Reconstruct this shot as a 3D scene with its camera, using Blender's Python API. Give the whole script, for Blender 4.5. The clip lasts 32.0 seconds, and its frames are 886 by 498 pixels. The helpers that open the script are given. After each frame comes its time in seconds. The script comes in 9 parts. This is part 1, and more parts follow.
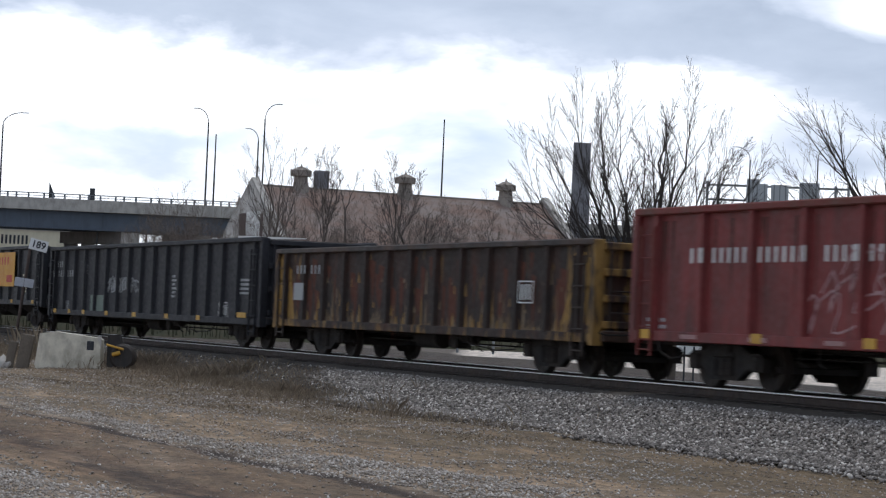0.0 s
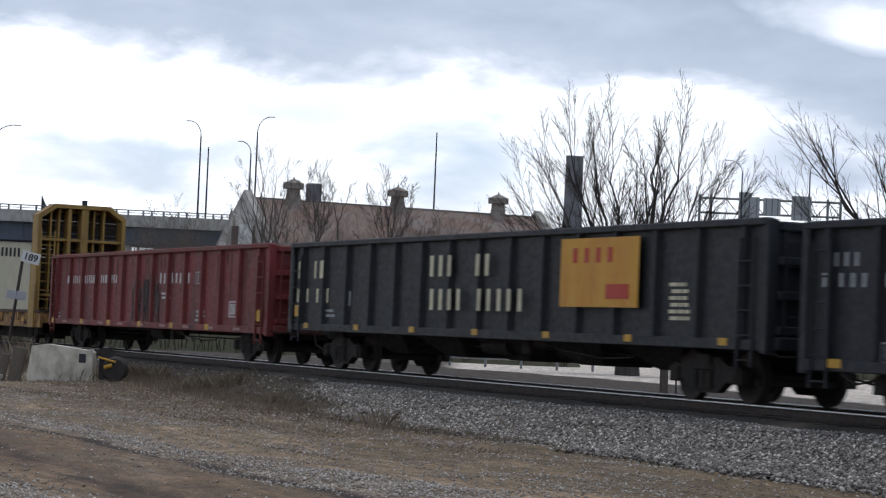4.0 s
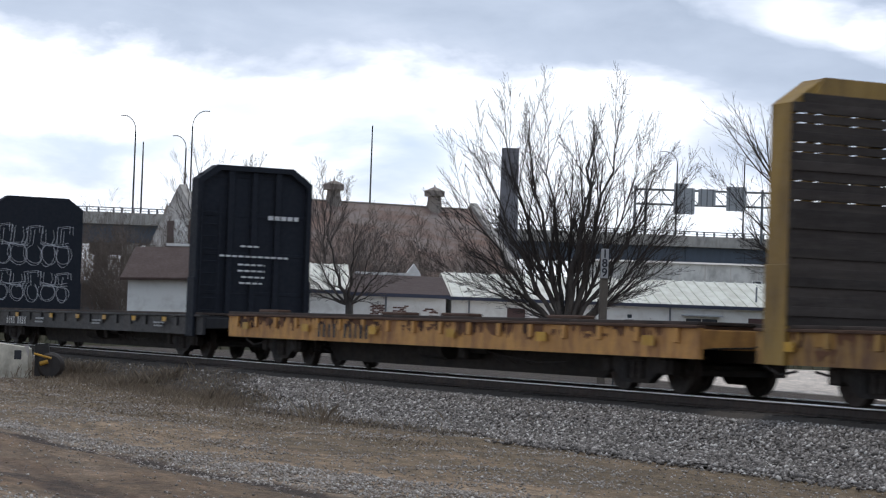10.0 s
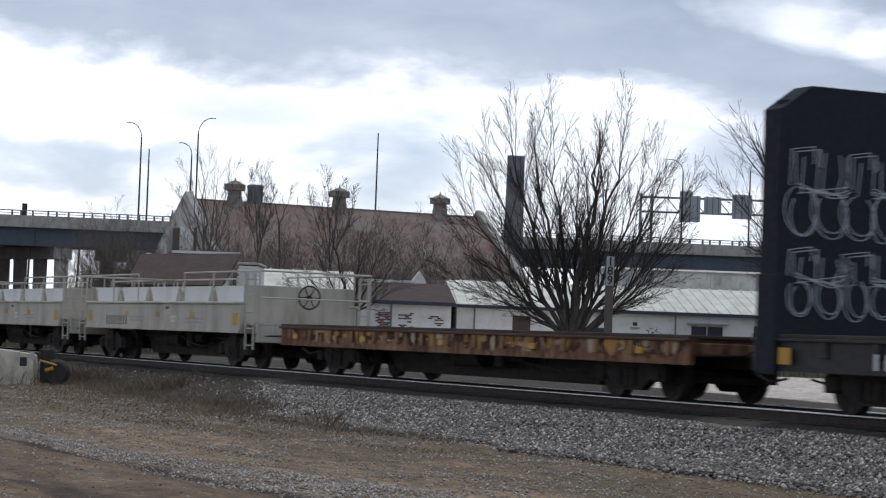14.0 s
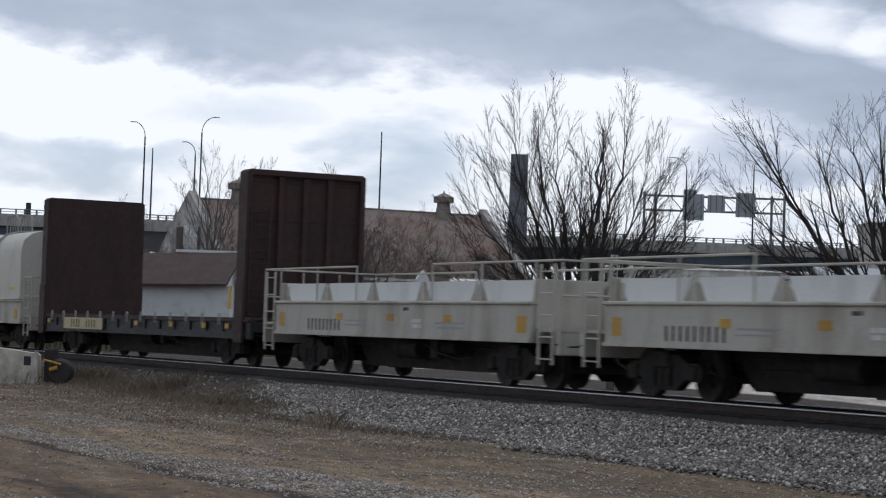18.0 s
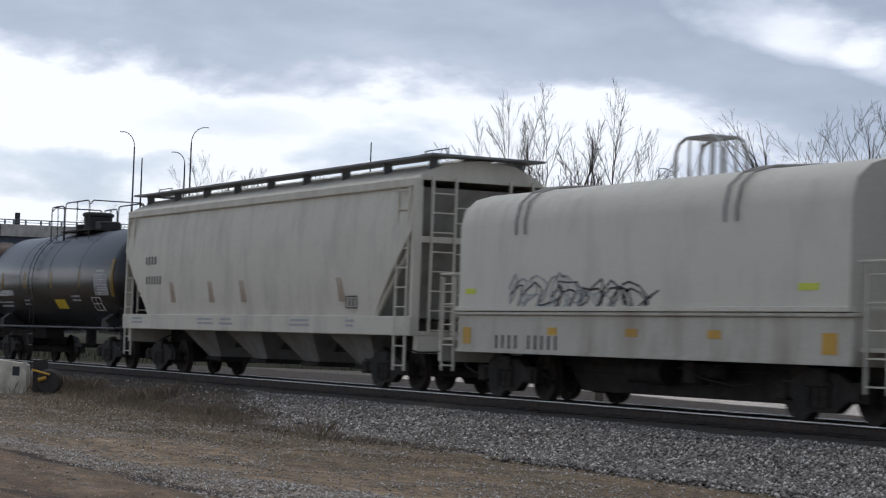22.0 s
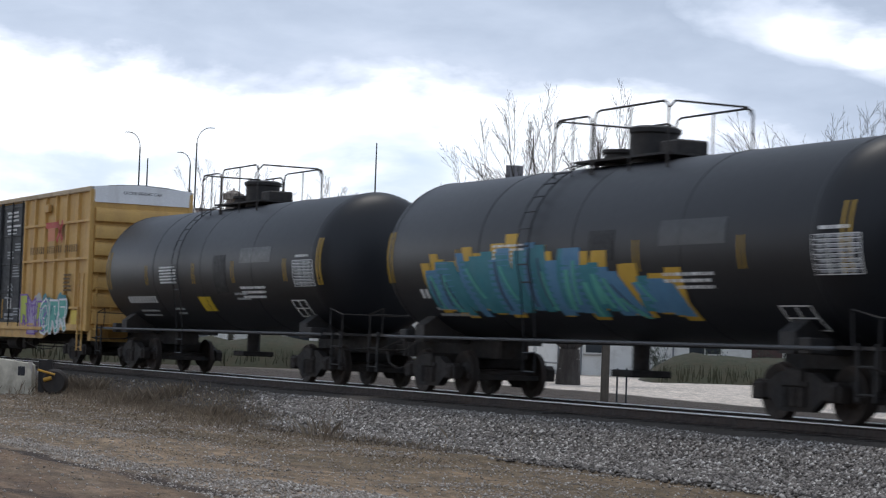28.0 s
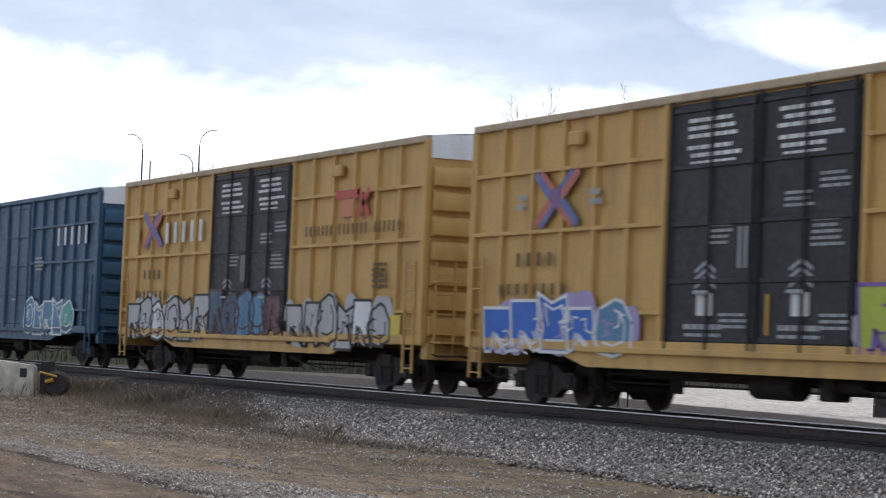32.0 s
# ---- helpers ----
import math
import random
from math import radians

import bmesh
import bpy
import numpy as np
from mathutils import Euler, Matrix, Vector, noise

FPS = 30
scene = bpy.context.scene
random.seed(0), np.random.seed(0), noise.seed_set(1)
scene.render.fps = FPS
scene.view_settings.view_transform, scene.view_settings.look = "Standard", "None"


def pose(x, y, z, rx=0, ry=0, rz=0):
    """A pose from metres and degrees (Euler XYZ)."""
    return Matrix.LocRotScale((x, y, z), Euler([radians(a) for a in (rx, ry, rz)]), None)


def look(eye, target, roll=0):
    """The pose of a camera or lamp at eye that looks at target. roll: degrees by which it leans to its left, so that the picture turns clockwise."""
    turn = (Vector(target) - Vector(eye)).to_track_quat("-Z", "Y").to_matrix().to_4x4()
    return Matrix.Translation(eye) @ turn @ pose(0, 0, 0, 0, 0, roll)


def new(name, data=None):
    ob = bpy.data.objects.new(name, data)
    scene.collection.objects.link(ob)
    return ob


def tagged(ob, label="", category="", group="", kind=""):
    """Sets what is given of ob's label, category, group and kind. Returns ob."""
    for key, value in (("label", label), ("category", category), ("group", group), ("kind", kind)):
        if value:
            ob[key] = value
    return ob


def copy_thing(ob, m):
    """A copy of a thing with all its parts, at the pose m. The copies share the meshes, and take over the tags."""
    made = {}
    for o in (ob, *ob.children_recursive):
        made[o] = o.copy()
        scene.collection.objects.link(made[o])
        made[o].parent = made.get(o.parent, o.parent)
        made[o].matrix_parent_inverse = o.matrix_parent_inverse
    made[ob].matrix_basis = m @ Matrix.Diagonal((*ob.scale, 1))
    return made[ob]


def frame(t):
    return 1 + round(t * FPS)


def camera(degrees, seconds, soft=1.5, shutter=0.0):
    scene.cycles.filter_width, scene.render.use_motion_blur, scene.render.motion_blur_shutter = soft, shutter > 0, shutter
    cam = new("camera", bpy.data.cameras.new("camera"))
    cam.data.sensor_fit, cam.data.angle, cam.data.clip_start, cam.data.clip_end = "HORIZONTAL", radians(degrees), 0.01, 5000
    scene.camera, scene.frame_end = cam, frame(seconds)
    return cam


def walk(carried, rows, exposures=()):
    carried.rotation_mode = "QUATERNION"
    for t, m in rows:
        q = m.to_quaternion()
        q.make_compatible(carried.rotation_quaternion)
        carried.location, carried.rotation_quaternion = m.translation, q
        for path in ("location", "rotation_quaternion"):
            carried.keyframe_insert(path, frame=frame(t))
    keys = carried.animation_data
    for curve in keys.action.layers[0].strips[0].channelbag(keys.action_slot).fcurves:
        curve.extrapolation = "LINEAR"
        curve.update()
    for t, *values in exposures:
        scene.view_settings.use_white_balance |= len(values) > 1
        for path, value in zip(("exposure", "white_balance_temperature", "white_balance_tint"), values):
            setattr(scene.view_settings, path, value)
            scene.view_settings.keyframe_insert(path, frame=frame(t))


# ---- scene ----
# ---- camera ----
# x runs along the track in the train's direction, y across it away from the eye, z up; rail tops at z = 0
FOV = 22.52
EYE = (0.0, 0.0, 0.883)
SIDE_Y = 18.364           # plane of the cars' near sides
TRACK_Y = SIDE_Y + 1.52  # centre line of the track
cam = camera(FOV, 32.0, soft=1.2, shutter=0.38)
TURN = [  # seconds, yaw, pitch, roll
    (0.0, 65.602, 1.876, -2.435), (0.5, 65.760, 1.885, -2.494), (1.0, 65.858, 1.903, -2.545),
    (1.5, 65.888, 1.926, -2.567), (2.0, 65.821, 1.992, -2.529), (2.5, 65.709, 2.062, -2.593),
    (4.5, 65.248, 2.267, -2.426), (5.0, 65.028, 2.314, -2.383), (5.5, 64.774, 2.344, -2.321),
    (6.0, 64.554, 2.330, -2.339), (6.5, 64.357, 2.303, -2.263), (7.0, 64.226, 2.248, -2.187),
    (7.5, 64.084, 2.216, -2.103), (8.0, 64.008, 2.177, -2.097), (8.5, 63.897, 2.154, -1.941),
    (9.0, 63.841, 2.137, -1.991), (9.5, 63.810, 2.120, -1.986), (10.0, 63.787, 2.097, -1.983),
    (10.5, 63.792, 2.096, -2.009), (11.0, 63.810, 2.103, -2.033), (11.5, 63.831, 2.116, -1.990),
    (12.0, 63.832, 2.120, -1.991), (12.5, 63.849, 2.146, -2.047), (13.0, 63.878, 2.191, -2.054),
    (13.5, 63.914, 2.240, -2.067), (14.0, 63.925, 2.285, -2.080), (14.5, 63.939, 2.324, -2.053),
    (16.5, 63.967, 2.288, -2.127), (17.0, 63.988, 2.286, -2.124), (17.5, 63.994, 2.257, -2.061),
    (18.0, 64.024, 2.246, -1.989), (18.5, 64.029, 2.242, -1.990), (19.0, 63.985, 2.243, -1.988),
    (19.5, 63.963, 2.288, -1.994), (20.0, 63.875, 2.338, -1.988), (20.5, 63.836, 2.427, -2.121),
    (21.0, 63.784, 2.467, -2.185), (21.5, 63.746, 2.515, -2.128), (22.0, 63.746, 2.529, -2.056),
    (22.5, 63.746, 2.519, -2.112), (23.0, 63.773, 2.515, -2.167), (23.5, 63.814, 2.515, -2.121),
    (24.0, 63.854, 2.511, -2.095), (24.5, 63.859, 2.510, -2.159), (25.0, 63.886, 2.495, -2.240),
    (25.5, 63.875, 2.497, -2.172), (27.5, 63.908, 2.534, -2.238), (28.0, 63.882, 2.537, -2.126),
    (28.5, 63.860, 2.515, -2.140), (29.0, 63.860, 2.498, -2.174), (29.5, 63.877, 2.495, -2.230),
    (30.0, 63.930, 2.499, -2.299), (30.5, 63.936, 2.516, -2.257), (31.0, 63.973, 2.547, -2.284),
    (31.5, 63.931, 2.578, -2.300), (32.0, 63.930, 2.624, -2.341),
]
walk(cam, [(t, pose(*EYE, 90 + p, r, y)) for t, y, p, r in TURN],
     exposures=[(0, 0.14), (2.5, 0.12), (5, 0.0), (8, 0.05), (10, 0.12), (12, 0.06), (14, -0.06), (17, -0.26), (18.5, -0.22), (20, -0.04), (21, -0.18), (22, -0.18), (23.5, -0.1), (25, 0.0), (28, 0.15), (30, 0.3), (32, 0.38)])

# ---- world and light ----
world = bpy.data.worlds.new("world")
scene.world = world
world.use_nodes = True
VIEW = 63.84  # heading of the far background, degrees from +y towards -x
fwd = Vector((-math.sin(radians(VIEW)), math.cos(radians(VIEW)), 0))
side = Vector((math.cos(radians(VIEW)), math.sin(radians(VIEW)), 0))


class Nodes:
    """Short hand for node trees."""

    def __init__(self, tree):
        self.t = tree

    def add(self, kind, **kw):
        n = self.t.nodes.new(kind)
        for k, v in kw.items():
            n.inputs[k].default_value = v
        return n

    def put(self, sock, v):
        if hasattr(v, "is_linked"):
            self.t.links.new(v, sock)
        elif v is not None:
            sock.default_value = v

    def math(self, op, a, b=0.0, c=None, clamp=False):
        n = self.t.nodes.new("ShaderNodeMath")
        n.operation, n.use_clamp = op, clamp
        self.put(n.inputs[0], a), self.put(n.inputs[1], b)
        if c is not None:
            self.put(n.inputs[2], c)
        return n.outputs[0]

    def dot(self, a, v):
        n = self.t.nodes.new("ShaderNodeVectorMath")
        n.operation = "DOT_PRODUCT"
        self.put(n.inputs[0], a)
        n.inputs[1].default_value = v
        return n.outputs["Value"]

    def mapping(self, vec, scale, loc=(0, 0, 0), rot=(0, 0, 0)):
        n = self.t.nodes.new("ShaderNodeMapping")
        self.put(n.inputs["Vector"], vec)
        n.inputs["Scale"].default_value, n.inputs["Location"].default_value = scale, loc
        n.inputs["Rotation"].default_value = rot
        return n.outputs[0]

    def noise(self, vec, scale, detail=4.0, rough=0.55, distort=0.0):
        n = self.add("ShaderNodeTexNoise", Scale=scale, Detail=detail, Roughness=rough, Distortion=distort)
        self.put(n.inputs["Vector"], vec)
        return n.outputs["Fac"]

    def ramp(self, fac, stops):
        n = self.t.nodes.new("ShaderNodeValToRGB")
        self.put(n.inputs[0], fac)
        e = n.color_ramp.elements
        while len(e) < len(stops):
            e.new(0.5)
        for el, (p, c) in zip(e, stops):
            el.position = p
            el.color = (*c, 1) if hasattr(c, "__len__") else (c, c, c, 1)
        return n.outputs[0]

    def mix(self, fac, a, b, mode="MIX"):
        n = self.t.nodes.new("ShaderNodeMix")
        n.data_type, n.blend_type = "RGBA", mode
        self.put(n.inputs[0], fac)
        for s, v in ((n.inputs[6], a), (n.inputs[7], b)):
            self.put(s, (*v, 1) if isinstance(v, tuple) and len(v) == 3 else v)
        return n.outputs[2]


def build_sky():
    N = Nodes(world.node_tree)
    bg = world.node_tree.nodes["Background"]
    sky = N.t.nodes.new("ShaderNodeTexSky")
    sky.sky_type, sky.sun_disc = "NISHITA", False
    sky.sun_elevation, sky.sun_rotation = radians(38), radians(-95)
    co = N.t.nodes.new("ShaderNodeTexCoord").outputs["Generated"]
    # a grey cloud deck above, its ragged edge dipping to the right, white haze below it, a few blue gaps
    ahead = N.math("MAXIMUM", N.dot(co, tuple(fwd)), 0.15)
    warp = N.noise(N.mapping(co, (9.0, 9.0, 22.0), (0.3, 0.1, 0.7)), 1.0, 6.0, 0.55, 0.2)
    warp2 = N.noise(N.mapping(co, (14.0, 14.0, 40.0), (4.3, 1.1, 2.7)), 1.0, 5.0, 0.55, 0.2)
    u = N.math("MULTIPLY_ADD", N.math("SUBTRACT", warp2, 0.5), 0.10, N.math("DIVIDE", N.dot(co, tuple(side)), ahead))
    v = N.math("MULTIPLY_ADD", N.math("SUBTRACT", warp, 0.5), 0.085, N.math("DIVIDE", N.dot(co, (0, 0, 1)), ahead))

    def lobe(u0, v0, su, sv):
        a = N.math("POWER", N.math("DIVIDE", N.math("SUBTRACT", u, u0), su), 2.0)
        b = N.math("POWER", N.math("DIVIDE", N.math("SUBTRACT", v, v0), sv), 2.0)
        return N.math("SUBTRACT", 1.0, N.math("ADD", a, b), clamp=True)
    deck = N.ramp(N.math("SUBTRACT", v, N.math("MULTIPLY_ADD", u, -0.075, 0.108)), [(0.0, 0.0), (0.012, 0.75), (0.05, 1.0)])
    edge = N.math("MULTIPLY", lobe(0.20, 0.088, 0.11, 0.020), 0.85)
    k = N.math("MAXIMUM", deck, edge)
    k = N.math("MAXIMUM", k, N.math("MULTIPLY", lobe(-0.17, 0.145, 0.06, 0.014), 0.6))
    k = N.math("SUBTRACT", k, N.math("MULTIPLY", lobe(0.155, 0.156, 0.05, 0.022), 0.95), clamp=True)
    k = N.math("SUBTRACT", k, N.math("MULTIPLY", lobe(0.215, 0.148, 0.05, 0.02), 0.85), clamp=True)
    tone = N.math("MULTIPLY", k, N.math("MULTIPLY_ADD", warp2, 0.9, 0.45), clamp=True)
    cloud = N.ramp(tone, [(0.0, (1.16, 1.22, 1.32)), (0.30, (0.80, 0.88, 1.04)), (0.70, (0.57, 0.66, 0.82)), (1.0, (0.455, 0.54, 0.69))])
    gap = N.math("MAXIMUM", lobe(-0.165, 0.066, 0.06, 0.012), lobe(-0.022, 0.079, 0.042, 0.026))
    gap = N.math("MAXIMUM", gap, N.math("MULTIPLY", lobe(-0.10, 0.10, 0.05, 0.014), 0.45))
    gap = N.math("MAXIMUM", gap, N.math("MULTIPLY", lobe(0.19, 0.052, 0.08, 0.010), 0.5))
    gap = N.math("MULTIPLY", gap, N.math("MULTIPLY_ADD", warp2, 1.3, 0.25), clamp=True)
    blue = N.mix(1.0, sky.outputs[0], (0.12, 0.12, 0.12), "MULTIPLY")
    blue = N.mix(0.7, blue, (0.46, 0.61, 0.90))
    N.put(bg.inputs["Color"], N.mix(gap, cloud, blue))
    bg.inputs["Strength"].default_value = 0.95


build_sky()
sun = new("sun", bpy.data.lights.new("sun", "SUN"))
sun.data.energy, sun.data.angle, sun.data.color = 0.9, radians(14), (1.0, 0.95, 0.88)
sun.matrix_world = look((-40, 30, 60), (-30, 19, 0))

# ---- materials ----
MATS = {}


def mat(name, col, rough=0.75, metal=0.0, vary=0.25, stain=None, samt=0.5, sscale=(0.7, 0.7, 0.12), bump=0.15, fine=30.0, each=0.0, spec=0.4, cut=0.5):
    """Weathered surface: base colour, fine grain, larger stains or streaks with their own colour."""
    if name in MATS:
        return MATS[name]
    m = bpy.data.materials.new(name)
    m.use_nodes = True
    N = Nodes(m.node_tree)
    p = N.t.nodes["Principled BSDF"]
    co = N.t.nodes.new("ShaderNodeTexCoord").outputs["Object"]
    g = N.noise(co, fine, 5.0, 0.6)
    c = N.mix(N.math("MULTIPLY", g, 1.0), tuple(x * (1 - vary) for x in col), tuple(min(1, x * (1 + vary)) for x in col))
    if stain:
        s1 = N.noise(N.mapping(co, sscale), 3.0, 6.0, 0.62, 0.4)
        s2 = N.noise(co, 1.1, 3.0, 0.5)
        s = N.ramp(N.math("ADD", N.math("MULTIPLY", s1, 0.65), N.math("MULTIPLY", s2, 0.35)), [(cut - 0.07, 0.0), (cut + 0.13, samt)])
        c = N.mix(s, c, stain)
    if each:
        r = N.t.nodes.new("ShaderNodeObjectInfo").outputs["Random"]
        c = N.mix(1.0, c, N.ramp(r, [(0.0, 1 - each), (1.0, 1.0)]), "MULTIPLY")
    N.put(p.inputs["Base Color"], c)
    wear = 0.12 if bump else 0.015
    rr = N.ramp(N.noise(co, fine * 0.3, 3.0), [(0.3, max(0.05, rough - wear)), (0.7, min(1.0, rough + wear))])
    N.put(p.inputs["Roughness"], rr)
    p.inputs["Metallic"].default_value = metal
    p.inputs["Specular IOR Level"].default_value = spec
    if bump:
        bn = N.add("ShaderNodeBump", Strength=bump, Distance=0.02)
        N.put(bn.inputs["Height"], g)
        N.put(p.inputs["Normal"], bn.outputs[0])
    MATS[name] = m
    return m


# ---- mesh tools ----
class M:
    """Collects vertices and faces for one mesh."""

    def __init__(self):
        self.v, self.f = [], []

    def add(self, vs, fs):
        o = len(self.v)
        self.v += [tuple(p) for p in vs]
        self.f += [tuple(i + o for i in q) for q in fs]
        return self

    def box(self, x0, x1, y0, y1, z0, z1, c=0.0):
        x0, x1, y0, y1, z0, z1 = min(x0, x1), max(x0, x1), min(y0, y1), max(y0, y1), min(z0, z1), max(z0, z1)
        c = min(c, (x1 - x0) * 0.45, (y1 - y0) * 0.45, (z1 - z0) * 0.45)
        if c <= 0:
            return self.add([(x, y, z) for z in (z0, z1) for y in (y0, y1) for x in (x0, x1)],
                            [(0, 2, 3, 1), (4, 5, 7, 6), (0, 1, 5, 4), (2, 6, 7, 3), (0, 4, 6, 2), (1, 3, 7, 5)])
        lo, hi, vs, idx = (x0, y0, z0), (x1, y1, z1), [], {}
        for sx in (0, 1):
            for sy in (0, 1):
                for sz in (0, 1):
                    for ax in range(3):
                        p = [(hi if s else lo)[i] for i, s in enumerate((sx, sy, sz))]
                        for i, s in enumerate((sx, sy, sz)):
                            if i != ax:
                                p[i] += -c if s else c
                        idx[(sx, sy, sz, ax)] = len(vs)
                        vs.append(p)
        fs = []
        for ax in range(3):
            o = [i for i in range(3) if i != ax]
            for s in (0, 1):
                def key(a, b, k=ax):
                    q = [0, 0, 0]
                    q[ax], q[o[0]], q[o[1]] = s, a, b
                    return idx[(*q, k)]
                fs.append((key(0, 0), key(1, 0), key(1, 1), key(0, 1)))
                for a in (0, 1):
                    q0, q1 = [0, 0, 0], [0, 0, 0]
                    q0[ax], q0[o[0]], q0[o[1]] = s, a, 0
                    q1[ax], q1[o[0]], q1[o[1]] = s, a, 1
                    if s == 0 or True:
                        fs.append((idx[(*q0, ax)], idx[(*q1, ax)], idx[(*q1, o[0])], idx[(*q0, o[0])])) if ax < o[0] else None
                    q0, q1 = [0, 0, 0], [0, 0, 0]
                    q0[ax], q0[o[1]], q0[o[0]] = s, a, 0
                    q1[ax], q1[o[1]], q1[o[0]] = s, a, 1
                    fs.append((idx[(*q0, ax)], idx[(*q1, ax)], idx[(*q1, o[1])], idx[(*q0, o[1])])) if ax < o[1] else None
        for sx in (0, 1):
            for sy in (0, 1):
                for sz in (0, 1):
                    fs.append(tuple(idx[(sx, sy, sz, a)] for a in range(3)))
        return self.add(vs, fs)

    def prism(self, poly, axis, a, b):
        """A flat outline, pushed along an axis from a to b. poly holds the two other coordinates in order."""
        n = len(poly)

        def at(p, t):
            return {"x": (t, p[0], p[1]), "y": (p[0], t, p[1]), "z": (p[0], p[1], t)}[axis]
        vs = [at(p, a) for p in poly] + [at(p, b) for p in poly]
        return self.add(vs, [tuple(range(n))[::-1], tuple(range(n, 2 * n))] + [(i, (i + 1) % n, n + (i + 1) % n, n + i) for i in range(n)])

    def cyl(self, p0, p1, r, n=10, r1=None, caps=True):
        p0, p1 = Vector(p0), Vector(p1)
        d = (p1 - p0).normalized()
        a = d.orthogonal().normalized()
        b = d.cross(a)
        r1 = r if r1 is None else r1
        vs = [p + (a * math.cos(6.28319 * i / n) + b * math.sin(6.28319 * i / n)) * q for p, q in ((p0, r), (p1, r1)) for i in range(n)]
        fs = [(i, (i + 1) % n, n + (i + 1) % n, n + i) for i in range(n)]
        if caps:
            fs += [tuple(range(n))[::-1], tuple(range(n, 2 * n))]
        return self.add(vs, fs)

    def tube(self, pts, r, n=6):
        """One bent pipe through the points."""
        pts = [Vector(p) for p in pts]
        ways = [(b - a).normalized() for a, b in zip(pts, pts[1:])]
        side = ways[0].orthogonal().normalized()
        vs = []
        for i, p in enumerate(pts):
            d = (ways[max(0, i - 1)] + ways[min(i, len(ways) - 1)]).normalized()
            side = (side - d * side.dot(d)).normalized()
            up = d.cross(side)
            vs += [p + (side * math.cos(6.28319 * k / n) + up * math.sin(6.28319 * k / n)) * r for k in range(n)]
        m = len(pts)
        fs = [(i * n + k, i * n + (k + 1) % n, (i + 1) * n + (k + 1) % n, (i + 1) * n + k) for i in range(m - 1) for k in range(n)]
        return self.add(vs, fs + [tuple(range(n))[::-1], tuple(range((m - 1) * n, m * n))])

    def lathe(self, prof, axis="x", centre=(0, 0, 0), n=32):
        """prof: (position along the axis, radius)."""
        cx, cy, cz = centre
        vs = []
        for t, r in prof:
            for i in range(n):
                c, s = r * math.cos(6.28319 * i / n), r * math.sin(6.28319 * i / n)
                vs.append({"x": (cx + t, cy + c, cz + s), "y": (cx + c, cy + t, cz + s), "z": (cx + c, cy + s, cz + t)}[axis])
        fs = [(k * n + i, k * n + (i + 1) % n, (k + 1) * n + (i + 1) % n, (k + 1) * n + i) for k in range(len(prof) - 1) for i in range(n)]
        fs += [tuple(range(n))[::-1], tuple(range((len(prof) - 1) * n, len(prof) * n))]
        return self.add(vs, fs)

    def mesh(self, name, smooth=35):
        me = bpy.data.meshes.new(name)
        me.from_pydata(self.v, [], self.f)
        b = bmesh.new()
        b.from_mesh(me)
        bmesh.ops.recalc_face_normals(b, faces=b.faces)
        b.to_mesh(me)
        b.free()
        if smooth:
            me.shade_smooth()
            me.set_sharp_from_angle(angle=radians(smooth))
        return me


def part(name, m, material, parent=None, label="", at=None, smooth=35):
    """One mesh object; m is an M or a ready mesh."""
    me = m if isinstance(m, bpy.types.Mesh) else m.mesh(name, smooth)
    if not me.materials:
        me.materials.append(material)
    ob = new(name, me)
    if parent is not None:
        ob.parent = parent
    if at is not None:
        ob.matrix_basis = at if isinstance(at, Matrix) else Matrix.Translation(at)
    if label:
        tagged(ob, label)
    return ob


def empty(name, m, label, category, group="", kind=""):
    ob = new(name)
    ob.empty_display_size = 0.3
    ob.matrix_basis = m
    return tagged(ob, label, category, group, kind)


def structure(name, m, material, label, category):
    return tagged(part(name, m, material), label, category, kind="structure")

# ---- ground, ballast and track ----
def smooth(a, b, x):
    t = min(1.0, max(0.0, (x - a) / (b - a)))
    return t * t * (3 - 2 * t)


def ground_z(x, y):
    """Height of the yard: level dirt at -0.7, rising a little to the old roadbed far down the line, a light lot behind the track."""
    z = -0.72 + 0.05 * noise.noise((x * 0.22, y * 0.5, 0)) + 0.03 * noise.noise((x * 0.9, y * 1.4, 3))
    z += 0.22 * smooth(-36, -62, x) * smooth(11, 17, y)
    z -= 0.05 * math.exp(-((y - 8.3) / 0.30) ** 2) + 0.05 * math.exp(-((y - 6.35) / 0.35) ** 2)
    if y > 21:
        z += 0.25 * smooth(21, 24, y)
    far = math.hypot(x, y)
    return z - 6.0 * smooth(140, 400, far) * smooth(30, 90, y)


def spread(a, b, step):
    return list(np.arange(a, b, step))


